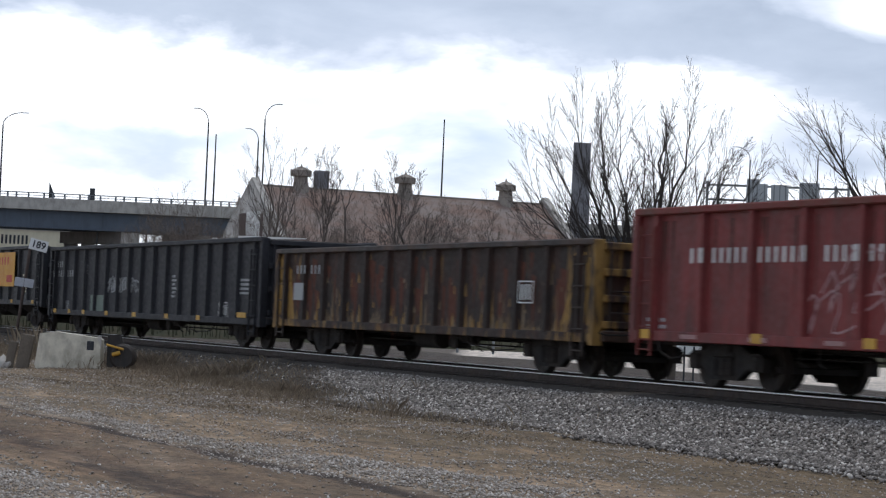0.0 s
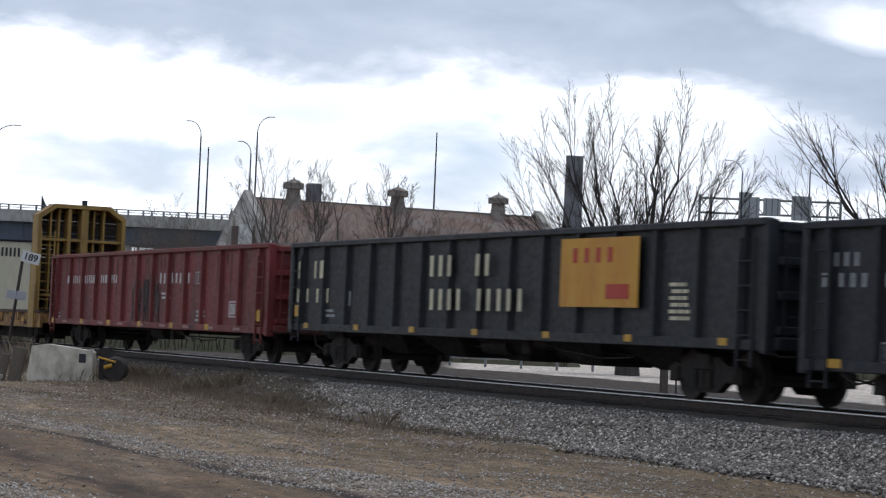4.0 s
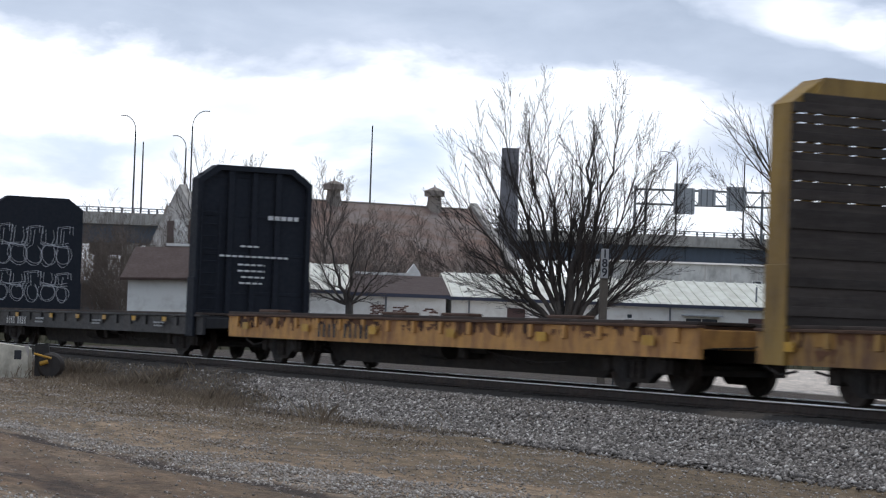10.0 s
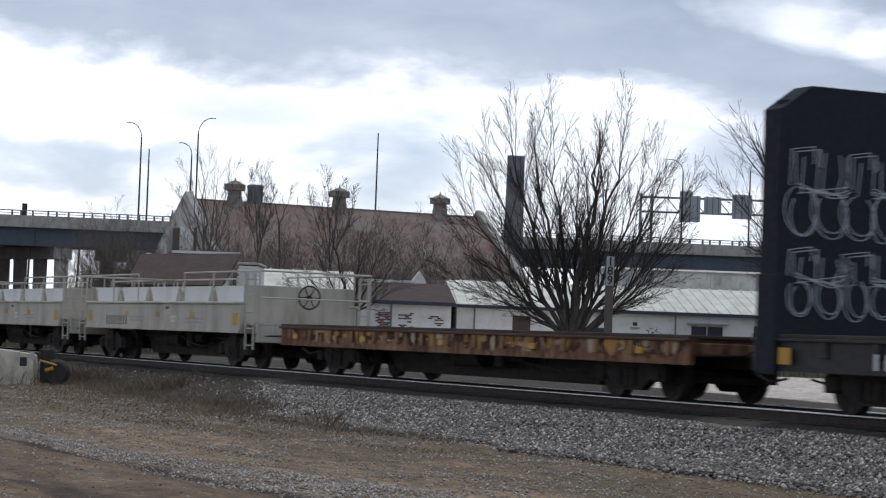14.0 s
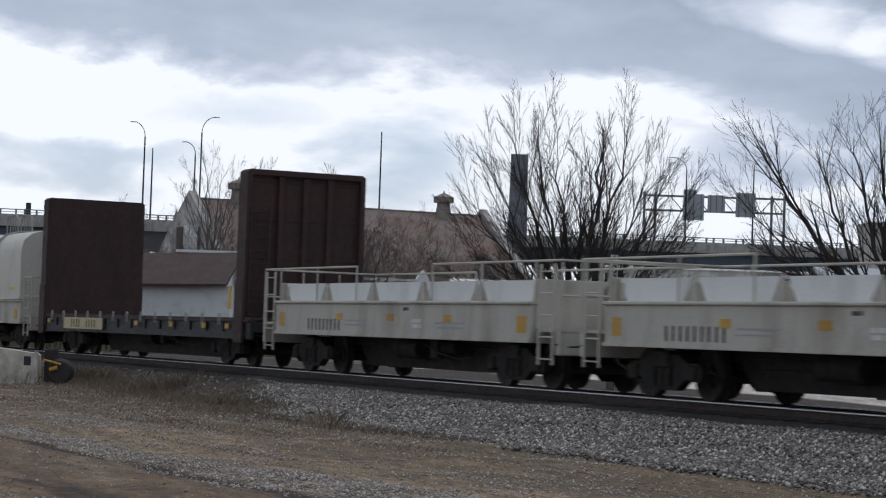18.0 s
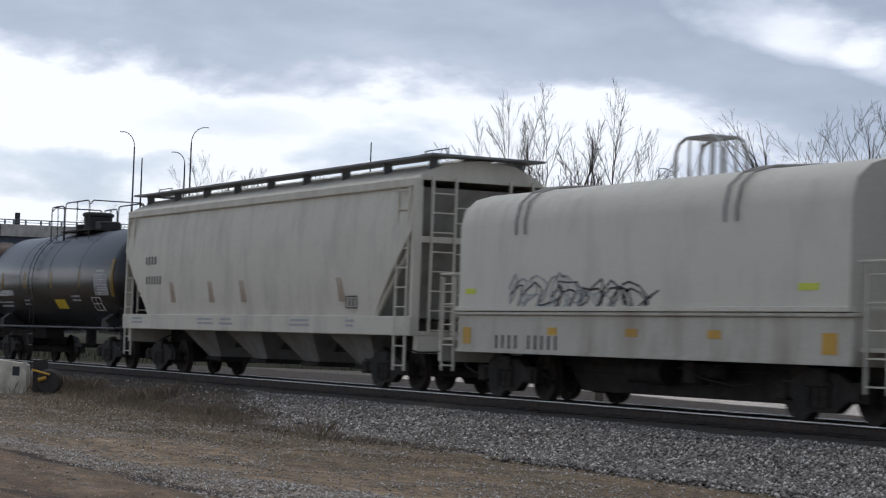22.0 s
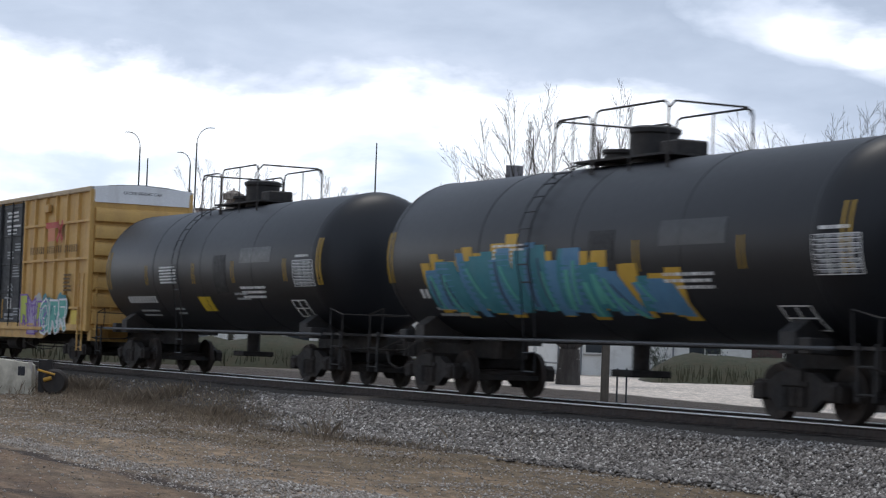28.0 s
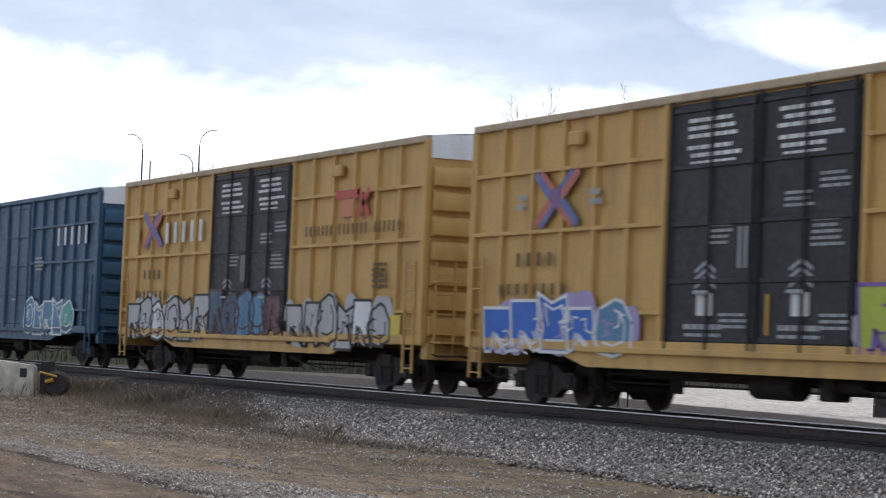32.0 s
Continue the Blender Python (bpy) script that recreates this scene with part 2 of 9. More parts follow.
def build_ground():
    xs = [-3500, -1500, -700, -400, -300, -240, -200, -170, -150] + spread(-135, -95, 4) + spread(-95, -12, 0.6) + spread(-12, 40, 3) + [60, 150, 400, 1200, 3500]
    ys = [-3500, -1200, -300, -80, -25, -8, 0] + spread(3, 19, 0.35) + spread(19, 30, 0.7) + spread(30, 80, 4) + [90, 110, 140, 180, 240, 320, 500, 1000, 3500]
    vs = [(x, y, ground_z(x, y)) for y in ys for x in xs]
    w = len(xs)
    fs = [(j * w + i, j * w + i + 1, (j + 1) * w + i + 1, (j + 1) * w + i) for j in range(len(ys) - 1) for i in range(w - 1)]
    m = bpy.data.materials.new("yard_dirt")
    m.use_nodes = True
    N = Nodes(m.node_tree)
    p = N.t.nodes["Principled BSDF"]
    co = N.t.nodes.new("ShaderNodeTexCoord").outputs["Object"]
    big = N.noise(N.mapping(co, (0.16, 0.5, 1)), 1.0, 5.0, 0.6, 0.6)
    mid = N.noise(N.mapping(co, (0.5, 1.6, 1), (9, 4, 0)), 1.0, 6.0, 0.65, 0.3)
    fine = N.noise(co, 14.0, 6.0, 0.7)
    grit = N.noise(co, 45.0, 3.0, 0.6)
    # strips worn by wheels along the track: pale gravel, dark ruts, tan dirt
    y = N.dot(co, (0, 1, 0))
    x = N.dot(co, (1, 0, 0))
    wob = N.math("MULTIPLY_ADD", N.math("SUBTRACT", N.noise(N.mapping(co, (0.10, 0.10, 0)), 1.0, 3.0), 0.5), 0.6, y)
    wob = N.math("MULTIPLY_ADD", N.math("SUBTRACT", N.noise(N.mapping(co, (0.9, 1.6, 0), (5, 2, 0)), 1.0, 5.0, 0.65), 0.5), 0.55, wob)
    t = N.math("MULTIPLY_ADD", wob, 1 / 13.0, -4.0 / 13.0)
    strips = ((4.0, 0.33, 0.285, 0.225), (5.1, 0.32, 0.27, 0.21), (5.55, 0.25, 0.185, 0.12), (6.1, 0.15, 0.10, 0.062), (6.45, 0.135, 0.092, 0.06), (7.5, 0.175, 0.125, 0.08),
              (8.1, 0.15, 0.105, 0.068), (8.45, 0.24, 0.195, 0.145), (8.75, 0.33, 0.285, 0.23), (9.3, 0.265, 0.205, 0.138), (11.0, 0.29, 0.22, 0.145), (13.0, 0.25, 0.188, 0.12), (14.6, 0.17, 0.13, 0.082))
    c = N.ramp(t, [((q[0] - 4) / 13, q[1:]) for q in strips])
    c = N.mix(N.ramp(mid, [(0.44, 0.0), (0.60, 0.72)]), c, (0.115, 0.088, 0.058))
    c = N.mix(N.ramp(big, [(0.54, 0.0), (0.68, 0.45)]), c, (0.32, 0.265, 0.20))
    ruts = N.math("MAXIMUM", N.ramp(t, [(2.05 / 13, 0.0), (2.25 / 13, 0.9), (2.45 / 13, 0.9), (2.7 / 13, 0.0)]), N.ramp(t, [(4.08 / 13, 0.0), (4.2 / 13, 1.0), (4.36 / 13, 1.0), (4.5 / 13, 0.0)]))
    broken = N.ramp(N.noise(N.mapping(co, (0.38, 1.0, 1), (7, 3, 0)), 1.0, 4.0, 0.6), [(0.36, 0.0), (0.47, 1.0)])
    c = N.mix(N.math("MULTIPLY", ruts, broken), c, (0.040, 0.028, 0.020))
    # thin grass and moss towards the track
    gr = N.math("MULTIPLY", N.ramp(N.noise(N.mapping(co, (0.22, 0.8, 1), (1, 1, 0)), 1.0, 5.0, 0.6), [(0.34, 0.0), (0.54, 0.9)]), N.ramp(N.math("MULTIPLY_ADD", N.math("MULTIPLY_ADD", x, -0.16, y), 0.1, -1.35), [(0.0, 0.0), (0.22, 1.0)]))
    c = N.mix(gr, c, (0.125, 0.098, 0.060))
    # the pale paved lot beyond the track
    cinder = N.math("MULTIPLY", N.ramp(N.math("MULTIPLY_ADD", y, 0.1, -2.12), [(0.0, 0.0), (0.05, 1.0)]), 0.92)
    c = N.mix(cinder, c, N.mix(mid, (0.028, 0.024, 0.021), (0.070, 0.058, 0.048)))
    lot = N.ramp(N.math("MULTIPLY_ADD", N.math("MULTIPLY_ADD", N.noise(N.mapping(co, (0.25, 0.25, 1)), 1.0, 3.0), 1.2, y), 0.1, -3.35), [(0.0, 0.0), (0.06, 1.0)])
    lot = N.math("MULTIPLY", lot, N.ramp(N.math("MULTIPLY_ADD", N.math("MULTIPLY_ADD", N.noise(N.mapping(co, (0.05, 0.05, 1)), 1.0), 8.0, y), 0.01, 0.0), [(0.58, 1.0), (0.62, 0.0)]))
    pave = N.mix(N.noise(N.mapping(co, (0.3, 0.3, 1)), 1.0, 5.0), (0.50, 0.48, 0.45), (0.66, 0.64, 0.60))
    lot = N.math("MULTIPLY", lot, N.ramp(N.math("MULTIPLY_ADD", N.math("MULTIPLY_ADD", N.dot(co, tuple(fwd)), 0.012, N.dot(co, tuple(side))), 0.1, 0.5), [(0.38, 0.12), (0.45, 1.0)]))
    c = N.mix(lot, c, pave)
    turf = N.ramp(N.math("MULTIPLY", y, 0.01), [(0.60, 0.0), (0.64, 1.0)])
    c = N.mix(turf, c, N.mix(big, (0.07, 0.075, 0.035), (0.12, 0.11, 0.06)))
    lump = N.noise(N.mapping(co, (2.2, 4.5, 1), (2, 6, 0)), 1.0, 5.0, 0.7, 0.3)
    c = N.mix(0.75, c, N.ramp(lump, [(0.34, 0.42), (0.66, 1.5)]), "MULTIPLY")
    c = N.mix(0.75, c, N.ramp(fine, [(0.30, 0.42), (0.70, 1.62)]), "MULTIPLY")
    c = N.mix(1.0, c, (1.10, 0.99, 0.90), "MULTIPLY")
    N.put(p.inputs["Base Color"], c)
    p.inputs["Roughness"].default_value = 0.95
    bn = N.add("ShaderNodeBump", Strength=0.9, Distance=0.05)
    N.put(bn.inputs["Height"], N.math("ADD", N.math("MULTIPLY", fine, 0.7), N.math("MULTIPLY", grit, 0.4)))
    N.put(p.inputs["Normal"], bn.outputs[0])
    g = M()
    g.v, g.f = vs, fs
    structure("ground", g, m, "brown rutted dirt yard with pale gravel and thin grass", "ground")


def ballast_z(y):
    d = abs(y - TRACK_Y)
    return -0.185 - 0.075 * smooth(1.34, 1.52, d) - 0.45 * smooth(1.50, 4.0, d)


def build_ballast():
    m = mat("ballast_bed", (0.050, 0.041, 0.033), 0.95, vary=0.6, fine=16, bump=0.9, stain=(0.065, 0.052, 0.04), samt=0.8, sscale=(0.3, 0.8, 1))
    ys = [TRACK_Y + d for d in (-4.5, -4.1, -3.7, -3.3, -2.9, -2.5, -2.1, -1.8, -1.54, -1.33, -0.8, 0, 0.8, 1.33, 1.54, 1.8, 2.1, 2.5, 2.9, 3.3, 3.7, 4.1, 4.5)]
    xs = [-900, -500, -300, -200, -150] + spread(-120, 10, 1.0) + [20, 40, 80, 200, 600]
    g = M()
    w = len(xs)
    for y in ys:
        for x in xs:
            g.v.append((x, y, ballast_z(y) + (0.03 * noise.noise((x * 0.6, y * 2, 5)) if abs(y - TRACK_Y) > 1.3 else 0.0)))
    g.f = [(j * w + i, j * w + i + 1, (j + 1) * w + i + 1, (j + 1) * w + i) for j in range(len(ys) - 1) for i in range(w - 1)]
    structure("ballast", g, m, "bank of grey crushed-stone ballast under the track", "ballast")


def scatter(name, count, area, zfun, size, material, label, category, seed, flat=0.7, keep=None):
    """Many small angular stones in one mesh."""
    rng = np.random.default_rng(seed)
    x = rng.uniform(area[0], area[1], count)
    y = rng.uniform(area[2], area[3], count)
    if keep is not None:
        ok = np.array([keep(a, b) for a, b in zip(x, y)])
        x, y = x[ok], y[ok]
    n = len(x)
    z = np.array([zfun(a, b) for a, b in zip(x, y)])
    r = size * rng.uniform(0.5, 1.5, n)
    base = np.array([(1, 0, 0), (0, 1, 0), (-1, 0, 0), (0, -1, 0), (0, 0, 1), (0.2, 0.1, -1)], float)
    jit = rng.uniform(0.65, 1.3, (n, 6, 1))
    ang = rng.uniform(0, 6.28, n)
    v = base[None] * jit
    c, s = np.cos(ang)[:, None], np.sin(ang)[:, None]
    vx, vy = v[..., 0] * c - v[..., 1] * s, v[..., 0] * s + v[..., 1] * c
    tilt = rng.uniform(-0.5, 0.5, n)[:, None]
    vz = v[..., 2] * flat + vx * tilt
    V = np.stack([vx * r[:, None] + x[:, None], vy * r[:, None] + y[:, None], vz * r[:, None] + z[:, None] + r[:, None] * 0.25], -1).reshape(-1, 3)
    F = np.array([(0, 1, 4), (1, 2, 4), (2, 3, 4), (3, 0, 4), (1, 0, 5), (2, 1, 5), (3, 2, 5), (0, 3, 5)])
    F = (F[None] + 6 * np.arange(n)[:, None, None]).reshape(-1, 3)
    me = bpy.data.meshes.new(name)
    me.vertices.add(len(V))
    me.vertices.foreach_set("co", V.ravel())
    me.loops.add(F.size)
    me.loops.foreach_set("vertex_index", F.ravel().astype(np.int32))
    me.polygons.add(len(F))
    me.polygons.foreach_set("loop_start", np.arange(0, F.size, 3, dtype=np.int32))
    me.update()
    me.validate()
    return tagged(part(name, me, material), label, category, kind="stuff")


def stone_mat(name, dark, light, warm):
    m = bpy.data.materials.new(name)
    m.use_nodes = True
    N = Nodes(m.node_tree)
    r = N.t.nodes.new("ShaderNodeNewGeometry").outputs["Random Per Island"]
    c = N.ramp(r, [(0.0, dark), (0.5, tuple((a + b) / 2 for a, b in zip(dark, light))), (0.86, light), (1.0, warm)])
    p = N.t.nodes["Principled BSDF"]
    N.put(p.inputs["Base Color"], c)
    p.inputs["Roughness"].default_value = 0.9
    return m


def bare(x, y):
    """How much clear stone shows on the bank: none far down the line but one patch, all of it near by."""
    edge = -43.5 + 2.2 * noise.noise((x * 0.4, y, 2)) - 2.4 * (y - 17.0)
    return max(smooth(edge - 1.5, edge + 2.0, x), 0.75 * smooth(-74, -71, x) * smooth(-60, -64, x) * smooth(16.2, 17.0, y))


def build_stones():
    grey = stone_mat("ballast_stone", (0.060, 0.050, 0.043), (0.285, 0.255, 0.228), (0.62, 0.58, 0.53))
    pale = stone_mat("yard_pebble", (0.20, 0.166, 0.135), (0.43, 0.385, 0.34), (0.62, 0.575, 0.525))
    rng = random.Random(5)

    def shoulder(x, y):
        return ballast_z(y) + 0.03 * noise.noise((x * 0.6, y * 2, 5))
    scatter("ballast_stones", 150000, (-78, -14, TRACK_Y - 4.9, TRACK_Y - 1.55), shoulder, 0.030, grey, "loose grey angular ballast stones beside the rails", "gravel", 1,
            keep=lambda x, y: rng.random() < max(0.05, bare(x, y)) * (1.0 - 0.85 * smooth(TRACK_Y - 3.8, TRACK_Y - 4.5, y + 0.5 * noise.noise((x * 0.5, 0, 4)))) * (1.0 if x > -52 else 0.6))

    def lie(x, y):
        q = y + 0.35 * noise.noise((x * 0.3, y * 0.5, 1.7)) + 0.2 * noise.noise((x * 1.1, y * 2, 9))
        wide = 0.3 + 1.3 * smooth(-27, -19, x)
        k = max(smooth(5.5, 5.0, q), smooth(8.3, 8.5, q) * smooth(9.1 + wide, 8.7 + wide * 0.6, q) * smooth(-38, -33, x), 0.25 * smooth(0.1, 0.4, noise.noise((x * 0.25, y * 0.8, 4))))
        rutted = smooth(5.5, 5.9, q) * smooth(8.6, 8.3, q)
        return rng.random() < (0.10 + 0.90 * k + 0.25 * smooth(0.15, 0.45, noise.noise((x * 0.8, y * 1.6, 12)))) * (1.0 - 0.8 * rutted)
    scatter("yard_pebbles", 200000, (-58, -15, 3.8, 15.5), ground_z, 0.016, pale, "pale pebbles strewn over the dirt yard", "gravel", 2, keep=lie)


def build_clods():
    earth = stone_mat("earth_clod", (0.20, 0.15, 0.10), (0.28, 0.215, 0.145), (0.36, 0.30, 0.22))
    scatter("earth_clods", 6000, (-62, -14, 3.5, 16.9), ground_z, 0.012, earth, "crumbs and clods of brown earth on the yard", "soil", 3, flat=0.5)


def build_weeds():
    """Dry weeds and grass along the bank."""
    rng = random.Random(11)
    m = stone_mat("dry_weed", (0.115, 0.086, 0.060), (0.25, 0.19, 0.13), (0.33, 0.275, 0.19))
    g = M()

    def blade(x, y, z, h, lean):
        a = rng.uniform(0, 6.28)
        dx, dy = math.cos(a), math.sin(a)
        w = 0.0025 + 0.004 * rng.random()
        g.add([(x - dy * w, y + dx * w, z), (x + dy * w, y - dx * w, z), (x + dx * lean * h * 0.4 + dy * w * 0.7, y + dy * lean * h * 0.4 - dx * w * 0.7, z + h * 0.6),
               (x + dx * lean * h, y + dy * lean * h, z + h)], [(0, 1, 2), (0, 2, 3)])
    for _ in range(70000):
        x = rng.uniform(-88, -30)
        y = TRACK_Y - 3.6 + rng.gauss(0, 0.85)
        if y > TRACK_Y - 1.6 or rng.random() < bare(x, y) * 0.97 * smooth(TRACK_Y - 4.8, TRACK_Y - 4.1, y):
            continue
        z = max(ground_z(x, y), ballast_z(y))
        tuft = 1 + 2.2 * smooth(0.25, 0.5, noise.noise((x * 0.5, y * 0.8, 7)))
        blade(x, y, z - 0.01, rng.uniform(0.03, 0.12) * tuft, rng.uniform(0.1, 0.8))
    for _ in range(60000):
        x, y = rng.uniform(-72, -26), rng.uniform(10.2, 16.6)
        k = 0.5 * noise.noise((x * 0.16 + 1, y * 0.6 + 1, 0)) + 0.35 * noise.noise((x * 0.7, y * 1.8, 5)) + 0.25 * smooth(9.5, 13.5, y) * smooth(-24, -38, x)
        if k < 0.10 + 0.12 * rng.random():
            continue
        blade(x, y, ground_z(x, y) - 0.01, rng.uniform(0.012, 0.045) * (1 + k), rng.uniform(0.5, 1.8))
    for cx, cy in ((-66.5, 16.4), (-64.5, 16.2), (-68.0, 16.7)):
        for _ in range(45):
            blade(cx + rng.gauss(0, 0.4), cy + rng.gauss(0, 0.25), -0.6, rng.uniform(0.3, 0.95), rng.uniform(0.05, 0.4))
    tagged(part("dry_weeds", g, m, smooth=0), "dry brown weeds and short grass along the bank", "weeds", kind="stuff")


def build_track():
    steel = mat("rail_steel", (0.040, 0.030, 0.026), 0.7, 0.2, stain=(0.065, 0.042, 0.03), samt=0.6, bump=0.1)
    bright = mat("rail_head", (0.80, 0.80, 0.82), 0.30, 0.7, vary=0.08, bump=0.0)
    wood = mat("tie_wood", (0.050, 0.041, 0.035), 0.9, vary=0.4, stain=(0.085, 0.072, 0.06), samt=0.6, sscale=(2, 0.5, 2), each=0.4)
    for s, nm in ((-1, "near"), (1, "far")):
        y = TRACK_Y + s * 0.753
        rail = empty("rail", Matrix.Identity(4), "worn steel rail with a bright polished head", "rail", "rails of the track", "structure")
        prof = [(-0.075, -0.17), (0.075, -0.17), (0.075, -0.155), (0.012, -0.135), (0.012, -0.045), (0.036, -0.035), (0.036, -0.006), (-0.036, -0.006), (-0.036, -0.035), (-0.012, -0.045), (-0.012, -0.135), (-0.075, -0.155)]
        part("web", M().prism([(y + a, b) for a, b in prof], "x", -900, 600), steel, rail)
        part("running_surface", M().prism([(y - 0.0375, -0.018), (y + 0.0375, -0.018), (y + 0.0375, -0.006), (y + 0.030, 0.0), (y - 0.030, 0.0), (y - 0.0375, -0.006)], "x", -900, 600), bright, rail, "polished rail head")
    ties = empty("ties", Matrix.Identity(4), "row of dark weathered timber railway ties", "ties", "", "structure")
    me = M().box(-0.115, 0.115, -1.3, 1.3, -0.36, -0.172, 0.012).mesh("tie")
    rng = random.Random(3)
    for i in range(150):
        x = -88 + i * 0.535
        part("tie", me, wood, ties, at=pose(x, TRACK_Y + rng.uniform(-0.03, 0.03), rng.uniform(-0.01, 0.005), 0, 0, rng.uniform(-1, 1)))
    g = M()
    for i in range(620):
        x = -420 + i * 0.535
        if x < -88.3:
            g.box(x - 0.115, x + 0.115, TRACK_Y - 1.3, TRACK_Y + 1.3, -0.36, -0.174)
    for i in range(80):
        x = -88 + (150 + i) * 0.535
        g.box(x - 0.115, x + 0.115, TRACK_Y - 1.3, TRACK_Y + 1.3, -0.36, -0.174)
    tagged(part("far_ties", g, wood, ties), "far stretch of timber ties", kind="stuff")


build_ground()
build_ballast()
build_track()

# ---- rolling stock ----
def rust(base, amount=0.55, cut=0.5, name=None, rough=0.65, stain=(0.10, 0.055, 0.035), **kw):
    return mat(name, base, rough, stain=stain, samt=amount, cut=cut, **kw)


BLACK = mat("black_steel", (0.022, 0.021, 0.021), 0.7, vary=0.4, stain=(0.06, 0.045, 0.035), samt=0.6)
GREASE = mat("running_gear", (0.014, 0.012, 0.011), 0.8, vary=0.45, stain=(0.034, 0.024, 0.018), samt=0.7, sscale=(1, 1, 1))
WHEEL = mat("wheel_steel", (0.026, 0.021, 0.018), 0.7, 0.2, stain=(0.05, 0.03, 0.02), samt=0.6, sscale=(1, 1, 1))
TREAD = mat("wheel_tread", (0.45, 0.44, 0.43), 0.3, 1.0, vary=0.1, bump=0)
WHITE_MARK = mat("white_stencil", (0.72, 0.72, 0.70), 0.7, vary=0.15, stain=(0.30, 0.27, 0.25), samt=0.5)
YELLOW_MARK = mat("yellow_reflector", (0.56, 0.31, 0.03), 0.5, vary=0.2, stain=(0.24, 0.13, 0.03), samt=0.5)
CREAM_MARK = mat("cream_stencil", (0.66, 0.60, 0.42), 0.7, vary=0.15, stain=(0.28, 0.25, 0.18), samt=0.5)
DARK_MARK = mat("dark_stencil", (0.035, 0.035, 0.04), 0.7, vary=0.2)
GREY_MARK = mat("grey_stencil", (0.34, 0.35, 0.35), 0.75, vary=0.25)
MESHES = {}
WHEELS = []  # (wheelset, car, radius)


def shared(key, make):
    if key not in MESHES:
        MESHES[key] = make()
    return MESHES[key]


def wheelset_mesh():
    g = M()
    g.cyl((0, -1.02, 0), (0, 1.02, 0), 0.085, 12)
    for s in (-1, 1):
        g.lathe([(s * 0.66, 0.10), (s * 0.665, 0.20), (s * 0.70, 0.30), (s * 0.665, 0.37), (s * 0.665, 0.445), (s * 0.695, 0.445), (s * 0.70, 0.425), (s * 0.795, 0.415), (s * 0.795, 0.36), (s * 0.76, 0.30), (s * 0.74, 0.20), (s * 0.80, 0.13), (s * 0.80, 0.10)], "y", n=28)
        g.cyl((0, s * 1.02, 0), (0, s * 1.12, 0), 0.12, 14)
        for k in range(3):
            a = k * 2.094
            g.cyl((0.07 * math.cos(a), s * 1.11, 0.07 * math.sin(a)), (0.07 * math.cos(a), s * 1.15, 0.07 * math.sin(a)), 0.025, 6)
    return g.mesh("wheelset")


def tread_mesh():
    g = M()
    for s in (-1, 1):
        g.lathe([(s * 0.70, 0.421), (s * 0.79, 0.4195)], "y", n=28)
    return g.mesh("tread")


def bogie_mesh():
    g = M()
    for s in (-1, 1):
        y0, y1 = s * 0.93, s * 1.09
        top = [(-1.10, 0.30), (-1.12, 0.52), (-0.98, 0.60), (-0.72, 0.58), (-0.42, 0.72), (0.42, 0.72), (0.72, 0.58), (0.98, 0.60), (1.12, 0.52), (1.10, 0.30), (0.95, 0.34), (0.72, 0.36), (0.46, 0.20), (0.38, 0.15), (-0.38, 0.15), (-0.46, 0.20), (-0.72, 0.36), (-0.95, 0.34)]
        g.prism([(x, z) for x, z in top], "y", y0, y1)
        for x in (-0.2, 0.0, 0.2):
            g.cyl((x, s * 1.10, 0.22), (x, s * 1.10, 0.50), 0.075, 10)
        for x in (-0.89, 0.89):
            g.box(x - 0.13, x + 0.13, s * 0.95, s * 1.14, 0.30, 0.56, 0.03)
        g.box(-0.30, 0.30, s * 0.98, s * 1.13, 0.50, 0.60, 0.02)
    g.box(-0.22, 0.22, -1.15, 1.15, 0.50, 0.78, 0.03)
    g.box(-1.25, -1.12, -0.85, 0.85, 0.30, 0.40, 0.01)
    g.box(1.12, 1.25, -0.85, 0.85, 0.30, 0.40, 0.01)
    g.cyl((0, 0, 0.74), (0, 0, 0.86), 0.25, 14)
    return g.mesh("bogie")


def add_bogies(car, xs):
    for x in xs:
        b = part("bogie", shared("bogie", bogie_mesh), GREASE, car, "grimy cast steel bogie", at=(x, 0, 0))
        for dx in (-0.89, 0.89):
            w = part("wheelset", shared("wheelset", wheelset_mesh), WHEEL, b, at=(dx, 0, 0.42))
            WHEELS.append((w, car))


def add_coupler(car, x, s, z=0.83):
    def make():
        g = M()
        g.box(0.0, 0.55, -0.09, 0.09, -0.09, 0.09, 0.02)
        g.prism([(0.50, -0.16), (0.72, -0.19), (0.86, -0.10), (0.84, 0.02), (0.74, 0.05), (0.74, 0.16), (0.60, 0.20), (0.48, 0.12)], "z", -0.15, 0.15)
        g.tube([(0.15, -0.35, -0.02), (0.35, -0.38, -0.30), (0.6, -0.30, -0.42), (0.85, -0.15, -0.35)], 0.022)
        return g.mesh("coupler")
    part("coupler", shared("coupler", make), GREASE, car, at=pose(x, 0, z, 0, 0, 0 if s > 0 else 180))

    def lever():
        return M().tube([(0.12, -1.42, -0.02), (0.18, -1.30, -0.06), (0.26, -0.5, -0.03), (0.45, -0.15, 0.16)], 0.016).mesh("cut_lever")
    part("cut_lever", shared("cut_lever", lever), GREASE, car, at=pose(x - s * 0.1, 0, z, 0, 0, 0) if s > 0 else pose(x + 0.1, 0, z, 0, 0, 0) @ Matrix.Diagonal((-1, 1, 1, 1)))


